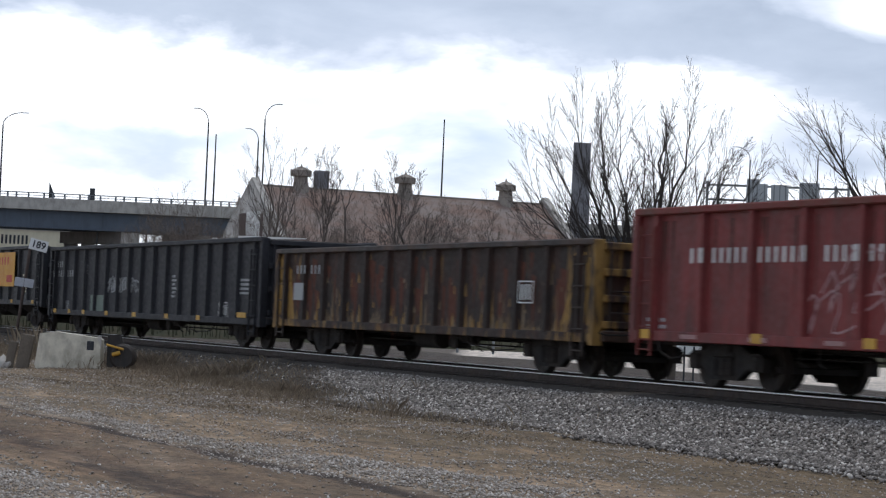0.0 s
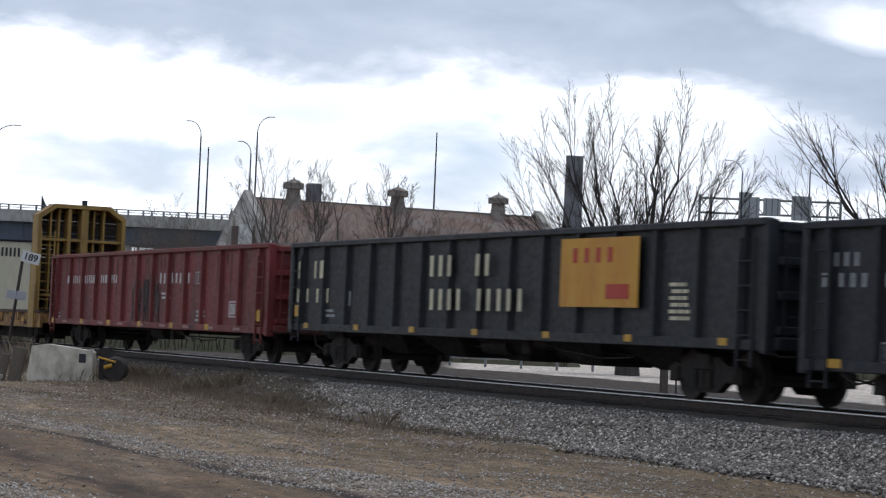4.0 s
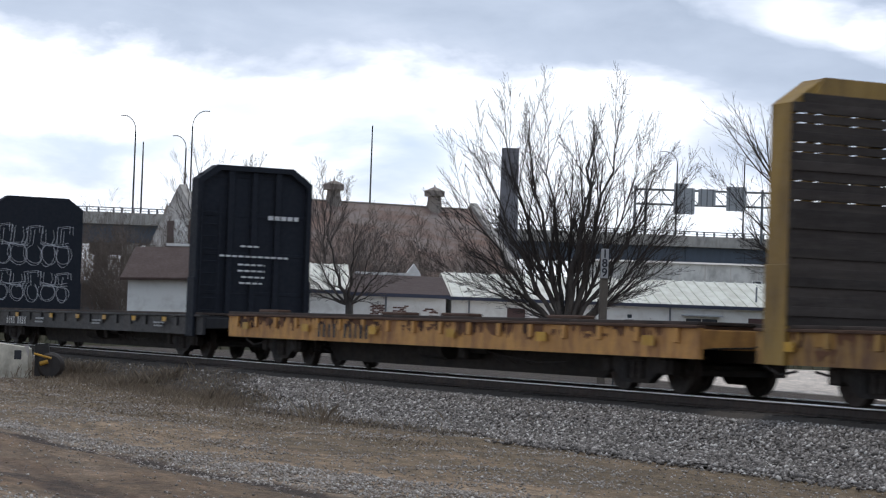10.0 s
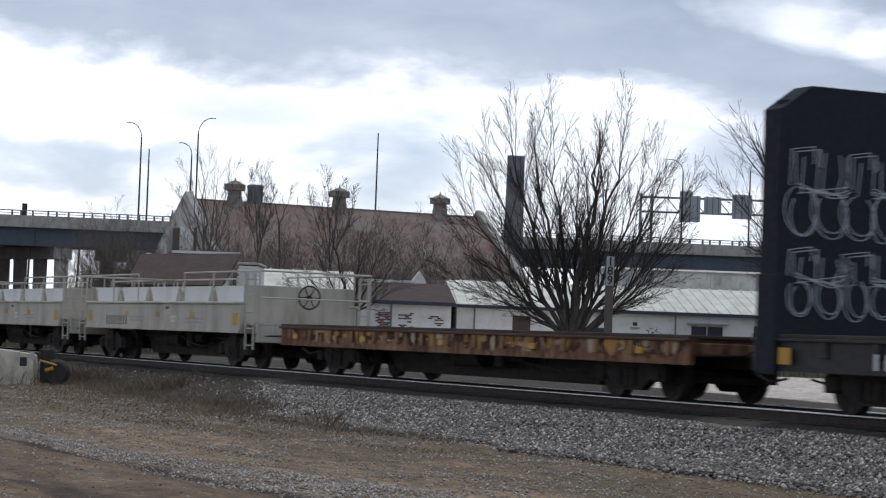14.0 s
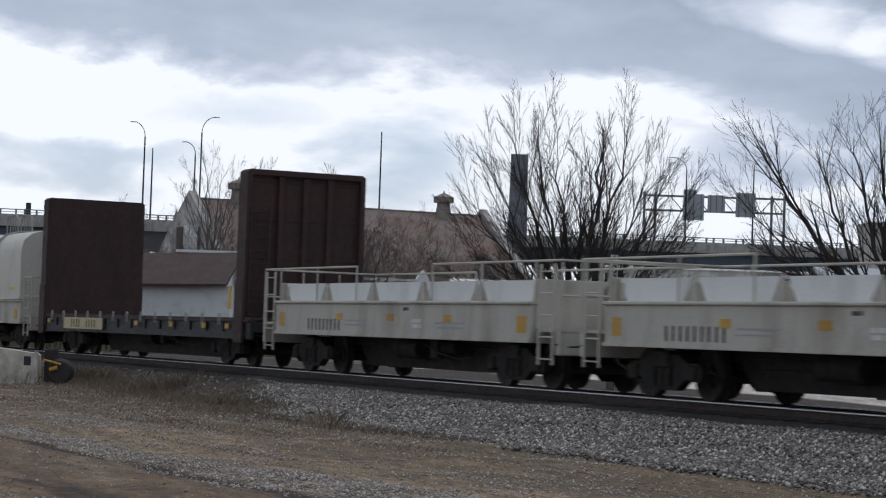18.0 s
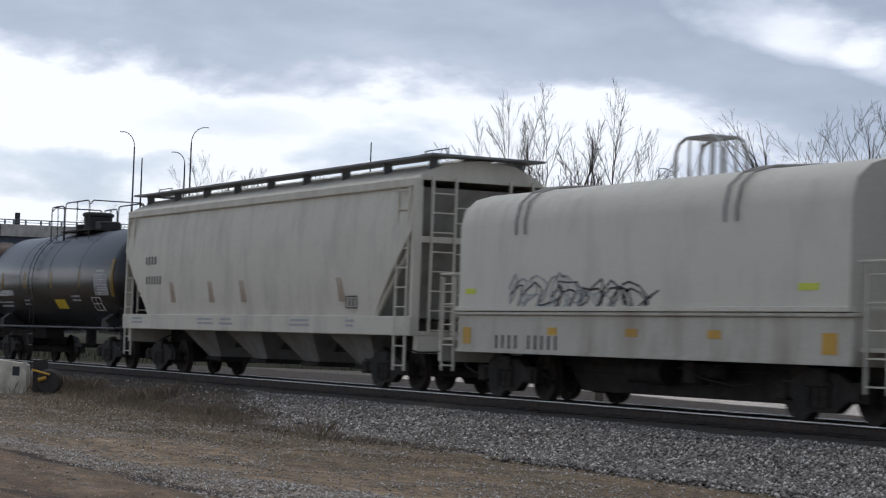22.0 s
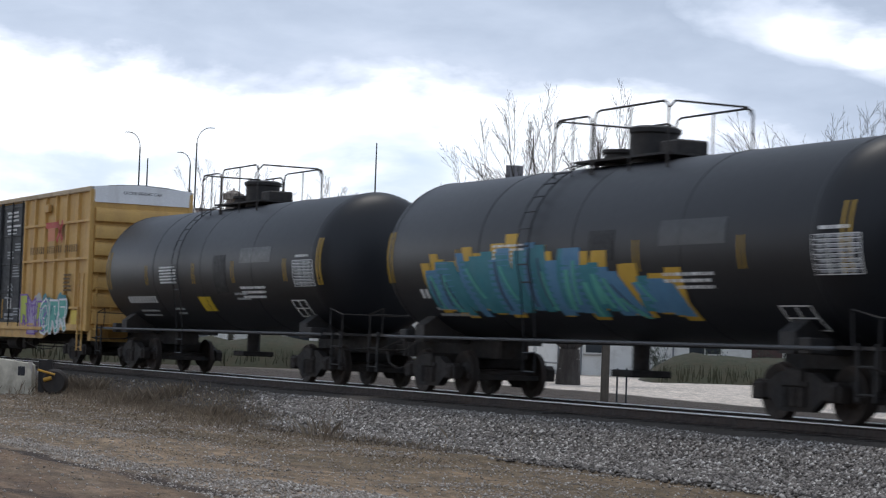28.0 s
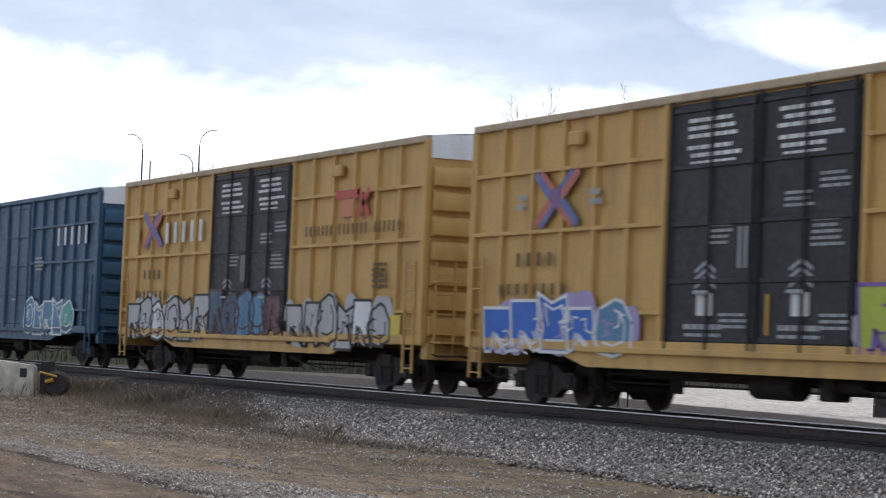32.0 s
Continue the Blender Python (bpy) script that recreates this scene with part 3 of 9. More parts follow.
def add_ladder(car, x, y, z0, z1, turn, material, w=0.42, step=0.38):
    """Two stiles, and each rung between them."""
    h = z1 - z0
    stiles = shared(("stiles", round(h, 2), w, material.name), lambda: M().box(-w / 2 - 0.02, -w / 2 + 0.02, -0.02, 0.02, 0, h).box(w / 2 - 0.02, w / 2 + 0.02, -0.02, 0.02, 0, h).mesh("ladder"))
    rung = shared(("rung", w, material.name), lambda: M().cyl((-w / 2, 0, 0), (w / 2, 0, 0), 0.014, 6).mesh("rung"))
    at = pose(x, y, z0, 0, 0, turn)
    ladder = part("ladder", stiles, material, car, at=at)
    z = 0.1
    while z < h - 0.03:
        part("rung", rung, material, ladder, at=(0, 0, z))
        z += step


def brake_wheel(car, x, y, z, material):
    def make():
        g = M()
        pts = [(0, 0.27 * math.cos(a * 0.3927), 0.27 * math.sin(a * 0.3927)) for a in range(17)]
        g.tube(pts, 0.02, 6)
        for k in range(6):
            g.cyl((0, 0, 0), (0.0, 0.27 * math.cos(k * 1.047), 0.27 * math.sin(k * 1.047)), 0.013, 5)
        g.cyl((-0.12, 0, 0), (0.03, 0, 0), 0.05, 8)
        return g.mesh("brake_wheel")
    part("brake_wheel", shared(("brake_wheel", material.name), make), material, car, at=(x, y, z))


def bars(car, name, material, x, z, n, h, w, gap, y, skip=(), tall=None, rib=None, label=""):
    """Lettering that cannot be read: one bar for each character, left to right as seen from the near side."""
    for i in range(n):
        if i in skip:
            continue
        x0 = x + i * (w + gap)
        yy = (rib(x0 + w / 2) if rib else 0) or y
        hh = h if tall is None or i in tall else h * 0.8
        part("painted_bar", M().box(x0 + w * 0.2, x0 + w * 0.66, yy - 0.006, yy + 0.002, z, z + hh), material, car, label, smooth=0)


def plate(car, name, material, x, z, w, h, y, label=""):
    w *= 0.7 if name == "reflector" else 1
    return part(name, M().box(x - w / 2, x + w / 2, y - 0.008, y + 0.002, z - h / 2, z + h / 2), material, car, label, smooth=0)


def frame_plate(car, x, z, w, h, y, material):
    """A boxed data panel: an outline with lines in it."""
    g = M()
    t = 0.025
    g.box(x - w / 2, x + w / 2, y - 0.006, y + 0.002, z + h / 2 - t, z + h / 2).box(x - w / 2, x + w / 2, y - 0.006, y + 0.002, z - h / 2, z - h / 2 + t)
    g.box(x - w / 2, x - w / 2 + t, y - 0.006, y + 0.002, z - h / 2, z + h / 2).box(x + w / 2 - t, x + w / 2, y - 0.006, y + 0.002, z - h / 2, z + h / 2)
    n = max(2, int(w / 0.14))
    for i in range(1, n):
        xx = x - w / 2 + i * w / n
        g.box(xx - 0.03, xx + 0.03, y - 0.006, y + 0.002, z - h * 0.34, z + h * 0.34)
    tagged(part("data_panel", g, material, car, smooth=0), kind="stuff")


def lines(car, x, z, w, rows, y, material, h=0.06, gap=0.05):
    """A block of small stencilled lines."""
    g = M()
    rng = random.Random(int(abs(x * 37 + z * 91)))
    for r in range(rows):
        zz = z - r * (h + gap)
        a = x - w / 2 + rng.uniform(0, 0.12) * w
        end = x + w / 2 - rng.uniform(0, 0.25) * w
        while a < end:
            b = min(end, a + rng.uniform(0.08, 0.30))
            g.box(a, b, y - 0.006, y + 0.002, zz - h, zz)
            a = b + 0.045
    tagged(part("stencil", g, material, car, smooth=0), kind="stuff")


def car_at(name, centre, label, group=""):
    car = empty(name, pose(centre, TRACK_Y, 0), label, "freight car", group)
    car["along"] = centre
    return car


def under_gear(car, half, z=0.62):
    """Centre sill, brake reservoir, rods and levers under the floor."""
    part("centre_sill", M().box(-half + 0.2, half - 0.2, -0.22, 0.22, z - 0.05, z + 0.28, 0.01), GREASE, car)
    g = M()
    g.cyl((-0.9, -0.75, z - 0.05), (0.2, -0.75, z - 0.05), 0.2, 14)
    part("air_reservoir", g, GREASE, car)
    g = M().box(0.9, 1.25, -0.95, -0.60, z - 0.22, z + 0.15, 0.03).cyl((1.25, -0.78, z), (1.9, -0.78, z), 0.11, 12)
    part("brake_cylinder", g, GREASE, car)
    g = M().tube([(-half + 2.5, -0.5, z - 0.12), (half - 2.5, -0.5, z - 0.12)], 0.018).tube([(-half + 1, -0.62, z + 0.02), (half - 1, -0.62, z + 0.02)], 0.02)
    part("brake_rod", g, GREASE, car)
    for x in (-half * 0.55, -half * 0.5, half * 0.28, half * 0.34, half * 0.4):
        part("hanger", M().tube([(x, -1.15, z + 0.12), (x, -1.15, z - 0.18), (x + 0.12, -1.1, z - 0.24)], 0.016), GREASE, car)
    part("slack_cable", M().tube([(half * 0.2, -1.2, z + 0.05), (half * 0.3, -1.2, z - 0.10), (half * 0.45, -1.2, z - 0.20), (half * 0.55, -1.2, z - 0.16), (half * 0.6, -1.2, z + 0.05)], 0.014), GREASE, car)


def gondola(name, centre, length, ztop, zbot, ribs, paint, dark, label, group="gondolas in the train", ribw=0.15, inside=None, end_ribs=4, flare=0.0):
    """Open-topped outside-post gondola; x from -length/2 to length/2."""
    car = car_at(name, centre, label, group)
    h, ys = length / 2, 1.42
    inside = inside or dark
    for s in (-1, 1):
        sm = M().box(-h, h, s * ys, s * (ys - 0.03), zbot + 0.12, ztop - 0.08)
        part("side_sheet", sm, paint, car)
        part("top_chord", M().box(-h, h, s * (ys + 0.11), s * (ys - 0.06), ztop - 0.12, ztop, 0.02), dark, car)
        part("side_sill", M().box(-h, h, s * (ys + 0.09), s * (ys - 0.05), zbot, zbot + 0.17, 0.015), paint, car)
    me = M().prism([(-ribw / 2, -0.0), (-ribw / 2 + 0.03, -0.10), (ribw / 2 - 0.03, -0.10), (ribw / 2, 0.0)], "z", zbot + 0.165, ztop - 0.115).mesh("rib")
    step = length / ribs
    xs = [-h + step * (i + 0.5) for i in range(ribs)]
    for x in xs:
        part("rib", me, paint, car, at=(x, -ys, 0))
        part("rib", me, paint, car, at=pose(x, ys, 0, 0, 0, 180))
    part("floor", M().box(-h, h, -ys + 0.03, ys - 0.03, zbot + 0.1, zbot + 0.2), inside, car)
    for s in (-1, 1):
        part("end_wall", M().box(s * h, s * (h - 0.05), -ys + 0.03, ys - 0.03, zbot + 0.1, ztop - 0.05), paint, car)
        part("corner_post", M().box(s * (h + 0.05), s * (h - 0.12), -ys - 0.095, -ys + 0.1, zbot - 0.05, ztop - 0.02, 0.015), paint, car)
        part("corner_post", M().box(s * (h + 0.05), s * (h - 0.12), ys - 0.1, ys + 0.095, zbot - 0.05, ztop - 0.02, 0.015), paint, car)
        for k in range(end_ribs):
            z = zbot + 0.25 + (ztop - zbot - 0.45) * k / max(1, end_ribs - 1)
            part("end_rib", M().box(s * (h + 0.12), s * h, -ys + 0.1, ys - 0.1, z, z + 0.14, 0.02), paint, car)
        add_ladder(car, s * (h + 0.10), -1.0, zbot + 0.05, ztop - 0.1, 90, dark)
        add_ladder(car, s * (h - 0.5), -ys - 0.11, zbot - 0.25, ztop - 0.3, 0, dark)
        part("end_sill", M().box(s * (h + 0.15), s * (h - 0.25), -1.35, 1.35, zbot + 0.02, zbot + 0.22, 0.02), dark, car)
        add_coupler(car, s * (h + 0.1), s)
    brake_wheel(car, h + 0.2, 0.7, ztop - 0.6, dark)
    under_gear(car, h, zbot - 0.05)
    add_bogies(car, (-h + 2.35, h - 2.35))
    car["ribs"] = 1

    def rib(x):
        return -ys - 0.10 if any(abs(x - q) < ribw / 2 for q in xs) else 0
    return car, rib, -ys


DULL_RAIL = mat("dull_rail", (0.075, 0.075, 0.078), 0.6, vary=0.2)


def flat_deck(car, half, ztop, zbot, paint, dark, pockets=14, belly=0.0):
    """Flat car frame: side sills with stake pockets, planked floor, bogies."""
    for s in (-1, 1):
        prof = [(-half, zbot + belly), (-half + 3.2, zbot + belly), (-half + 4.4, zbot), (half - 4.4, zbot), (half - 3.2, zbot + belly), (half, zbot + belly), (half, ztop - 0.06), (-half, ztop - 0.06)]
        part("side_sill", M().prism(prof, "y", s * 1.44, s * 1.36), paint, car)
        part("sill_lip", M().box(-half, half, s * 1.50, s * 1.30, ztop - 0.07, ztop - 0.02, 0.01), dark, car)
    me = M().box(-0.07, 0.07, -0.05, 0.0, ztop - 0.30, ztop - 0.065, 0.01).mesh("stake_pocket")
    for i in range(pockets):
        x = -half + 0.6 + (2 * half - 1.2) * i / (pockets - 1)
        part("stake_pocket", me, paint, car, at=(x, -1.44, 0))
        part("stake_pocket", me, paint, car, at=pose(x, 1.44, 0, 0, 0, 180))
    n = int(2 * half / 0.5)
    pl = M().box(-0.245, 0.245, -1.46, 1.46, ztop - 0.02, ztop + 0.035, 0.008).mesh("deck_plank")
    wood = mat("deck_wood", (0.10, 0.075, 0.06), 0.9, vary=0.4, stain=(0.05, 0.035, 0.03), samt=0.6, each=0.45)
    for i in range(n):
        part("deck_plank", pl, wood, car, at=(-half + (i + 0.5) * 2 * half / n, 0, 0.0))
    part("floor_frame", M().box(-half + 0.05, half - 0.05, -1.36, 1.36, ztop - 0.16, ztop - 0.03), dark, car)
    under_gear(car, half, zbot + 0.0)
    part("fishbelly_sill", M().prism([(-half + 3.4, 0.85), (-half + 4.3, 0.17), (half - 4.3, 0.17), (half - 3.4, 0.85)], "y", -0.55, 0.55), GREASE, car)
    for s in (-1, 1):
        part("end_sill", M().box(s * half, s * (half - 0.2), -1.36, 1.36, zbot + 0.15, ztop - 0.08, 0.02), paint, car)
        add_coupler(car, s * (half - 0.1), s, 0.8)
    add_bogies(car, (-half + 2.4, half - 2.4))


def bulkhead(car, x, s, ztop, zdeck, frame, slat, thick, chamfer, closed, rungs=True):
    """End bulkhead: s = +1 at the leading end. Ribbed on the outside, closed with boards or plate on the inside."""
    bh = part("bulkhead", M().prism([(-1.5, zdeck - 0.45), (-1.5, ztop - chamfer), (-1.5 + chamfer * 1.4, ztop), (1.5 - chamfer * 1.4, ztop), (1.5, ztop - chamfer), (1.5, zdeck - 0.45), (1.38, zdeck - 0.45), (1.38, ztop - chamfer - 0.1), (1.42 - chamfer * 1.4, ztop - 0.13), (-1.42 + chamfer * 1.4, ztop - 0.13), (-1.38, ztop - chamfer - 0.1), (-1.38, zdeck - 0.45)], "x", x, x + s * thick), frame, car)
    # boards or a plate close the inner face; a top beam caps it
    z0 = zdeck + 0.02
    if closed == "boards":
        n = 24
        hh = (ztop - 0.24 - z0) / n
        for i in range(n):
            za, zb = z0 + i * hh, z0 + (i + 1) * hh
            w = 1.50 if zb < ztop - chamfer else 1.50 - (zb - (ztop - chamfer)) * 1.35
            dx = 0.014 * ((i * 5) % 3)
            part("board", M().box(x - s * (0.05 + dx), x + s * 0.0, -w, w, za, zb - (0.022 if i in (12, 14, 17, 18, 20, 21) else -0.004), 0.006), slat, bh)
        part("top_beam", M().prism([(-1.5 + chamfer * 0.9, ztop - 0.26), (-1.5 + chamfer * 1.4, ztop + 0.01), (1.5 - chamfer * 1.4, ztop + 0.01), (1.5 - chamfer * 0.9, ztop - 0.26)], "x", x - s * 0.06, x + s * 0.02), frame, bh)
    else:
        part("plate", M().prism([(-1.5, z0), (-1.5, ztop - chamfer), (-1.5 + chamfer * 1.4, ztop), (1.5 - chamfer * 1.4, ztop), (1.5, ztop - chamfer), (1.5, z0)], "x", x - s * 0.015, x + s * 0.02), slat, bh)
        part("outer_plate", M().prism([(-1.4, z0), (-1.4, ztop - chamfer - 0.05), (-1.4 + chamfer * 1.3, ztop - 0.08), (1.4 - chamfer * 1.3, ztop - 0.08), (1.4, ztop - chamfer - 0.05), (1.4, z0)], "x", x + s * (thick - 0.16), x + s * (thick - 0.13)), slat, bh)
    # uprights on the outer face
    for y, hw in (((-1.02, 0.03), (-0.74, 0.035), (-0.42, 0.055), (0.10, 0.12), (0.46, 0.03), (0.80, 0.035)) if closed == "boards" else ((-0.62, 0.07), (0.0, 0.07), (0.62, 0.07))):
        part("upright", M().box(x + s * (0.10), x + s * (thick - (0.03 if hw > 0.04 else 0.2)), y - hw, y + hw, zdeck - 0.1, ztop - 0.14, 0.01), frame, bh)
    for k in ((0, 2) if closed == "boards" else range(4)):
        z = zdeck + 0.5 + k * (ztop - zdeck - 0.8) / 3
        part("crossbar", M().box(x + s * 0.11, x + s * (thick - 0.12), -1.38, 1.38, z, z + 0.09, 0.01), frame, bh)
    if rungs:
        add_ladder(car, x + s * (thick + 0.02), -1.15, zdeck - 0.3, ztop - 0.9, 90, frame, 0.46, 0.3)
    # side brace down to the sill
    part("brace", M().box(x - s * 0.02, x + s * (thick + 0.02), -1.53, -1.45, zdeck - 0.55, zdeck + 0.9, 0.01), frame, bh)
    part("brace", M().box(x - s * 0.02, x + s * (thick + 0.02), 1.45, 1.53, zdeck - 0.55, zdeck + 0.9, 0.01), frame, bh)
    return bh


def bogied_ends(car, half, steel):
    """End platforms with railings on a coil car."""
    for s in (-1, 1):
        x0, x1 = s * half, s * (half + 0.95)
        part("end_platform", M().box(x0, x1, -1.35, 1.35, 1.02, 1.08), steel, car)
        part("end_sill", M().box(s * (half + 0.95), s * (half + 0.80), -1.4, 1.4, 0.62, 1.02, 0.02), steel, car)
        g = M()
        for y in (-1.38, -0.45, 0.45, 1.38):
            g.tube([(x1, y, 1.0), (x1, y, 2.22)], 0.02)
        g.tube([(x0 - s * 4.2, -1.38, 2.26), (x1, -1.38, 2.26), (x1, 1.38, 2.26), (x0 - s * 4.2, 1.38, 2.26)], 0.022)
        g.tube([(x1, -1.38, 1.65), (x1, 1.38, 1.65)], 0.02)
        for y in (-1.38, 1.38):
            g.tube([(x0, y, 1.5), (x0, y, 2.26)], 0.02).tube([(x0 - s * 2.1, y, 1.5), (x0 - s * 2.1, y, 2.26)], 0.02).tube([(x0 - s * 4.2, y, 1.5), (x0 - s * 4.2, y, 2.26)], 0.02)
        part("handrail", g, steel, car)
        for y in (-1.42, 1.42):
            add_ladder(car, s * (half + 0.5), y, 0.45, 2.2, 0, steel, 0.5)
        add_coupler(car, s * (half + 0.85), s)


STRAP = mat("grey_strap_steel", (0.30, 0.29, 0.27), 0.6, vary=0.2, stain=(0.16, 0.13, 0.11), samt=0.5)


def coil_car(name, centre, paint, white, label, group, half=6.0, cover=None, trough=True):
    car = car_at(name, centre, label, group)
    for s in (-1, 1):
        part("side_sill", M().box(-half, half, s * 1.48, s * 1.36, 0.84, 1.50, 0.02), paint, car)
        part("sill_cap", M().box(-half - 0.02, half + 0.02, s * 1.53, s * 1.28, 1.49, 1.55, 0.015), paint, car)
        part("sill_foot", M().box(-half, half, s * 1.51, s * 1.40, 0.82, 0.88), paint, car)
    part("floor", M().box(-half, half, -1.36, 1.36, 0.82, 0.92), paint, car)
    for s in (-1, 1):
        part("end_wall", M().box(s * half, s * (half - 0.08), -1.36, 1.36, 0.9, 1.95 if not cover else 1.6, 0.01), paint, car)
    if trough:
        # sloped cradle panels between cross bulkheads
        n = 5
        w = 2 * half / n
        for i in range(n):
            x0 = -half + i * w
            for s in (-1, 1):
                vs = [(x0 + 0.10, s * 1.22, 1.93), (x0 + w - 0.10, s * 1.22, 1.93), (x0 + w - 0.38, s * 1.02, 1.58), (x0 + 0.38, s * 1.02, 1.58), (x0 + 0.10, s * 1.27, 1.93), (x0 + w - 0.10, s * 1.27, 1.93), (x0 + w - 0.38, s * 1.27, 1.50), (x0 + 0.38, s * 1.27, 1.50)]
                part("cradle_panel", M().add(vs, [(0, 1, 2, 3), (4, 7, 6, 5), (0, 4, 5, 1), (3, 2, 6, 7), (0, 3, 7, 4), (1, 5, 6, 2)]), white, car)
        for i in range(n + 1):
            x = min(half - 0.2, max(-half + 0.2, -half + i * w))
            part("cross_bulkhead", M().prism([(-1.28, 1.5), (-1.28, 1.86), (-0.35, 1.02), (0.35, 1.02), (1.28, 1.86), (1.28, 1.5), (1.28, 0.92), (-1.28, 0.92)], "x", x - 0.05, x + 0.05), paint, car)
    under_gear(car, half, 0.66)
    part("fishbelly_sill", M().prism([(-half + 2.3, 0.85), (-half + 3.0, 0.22), (half - 3.0, 0.22), (half - 2.3, 0.85)], "y", -0.5, 0.5), GREASE, car)
    bogied_ends(car, half, paint)
    brake_wheel(car, half + 0.35, 0.1, 1.7, GREASE)
    add_bogies(car, (-half + 1.25, half - 1.25))
    if cover:
        prof = [(-1.50, 1.56), (-1.50, 3.10), (-1.42, 3.42), (-1.20, 3.62), (-0.85, 3.73), (0, 3.80), (0.85, 3.73), (1.20, 3.62), (1.42, 3.42), (1.50, 3.10), (1.50, 1.56)]
        hood = part("hood", M().prism(prof, "x", -half + 0.05, half - 0.05), cover, car, "long rounded grey steel coil cover")
        part("hood_foot", M().box(-half, half, -1.55, -1.47, 1.56, 1.64, 0.01), cover, hood)
        for s in (-1, 1):
            part("hood_foot", M().box(s * half, s * (half - 0.08), -1.5, 1.5, 1.56, 1.64, 0.01), cover, hood)
        for x in (-3.6, 3.0):
            for dx in (-0.16, 0.16):
                for s in (-1, 1):
                    part("lifting_strap", M().tube([(x + dx, s * 1.52, 2.90), (x + dx, s * 1.53, 3.12), (x + dx, s * 1.45, 3.45), (x + dx, s * 1.22, 3.66), (x + dx, s * 0.86, 3.77), (x + dx, 0, 3.84)], 0.022), STRAP, hood)
        for y in (-0.24, 0.24):
            part("lifting_loop", M().tube([(-0.62, y, 3.77), (-0.62, y, 4.22), (-0.52, y, 4.38), (-0.30, y, 4.46), (0.45, y, 4.46), (0.67, y, 4.38), (0.77, y, 4.22), (0.77, y, 3.77)], 0.03), STRAP, hood)
            for x in (-0.2, 0.15, 0.45):
                part("loop_upright", M().tube([(x, y, 3.77), (x, y, 4.45)], 0.02), STRAP, hood)
        for x in (-0.30, 0.08, 0.45):
            part("loop_bar", M().tube([(x, -0.24, 4.46), (x, 0.24, 4.46)], 0.025), STRAP, hood)
    return car


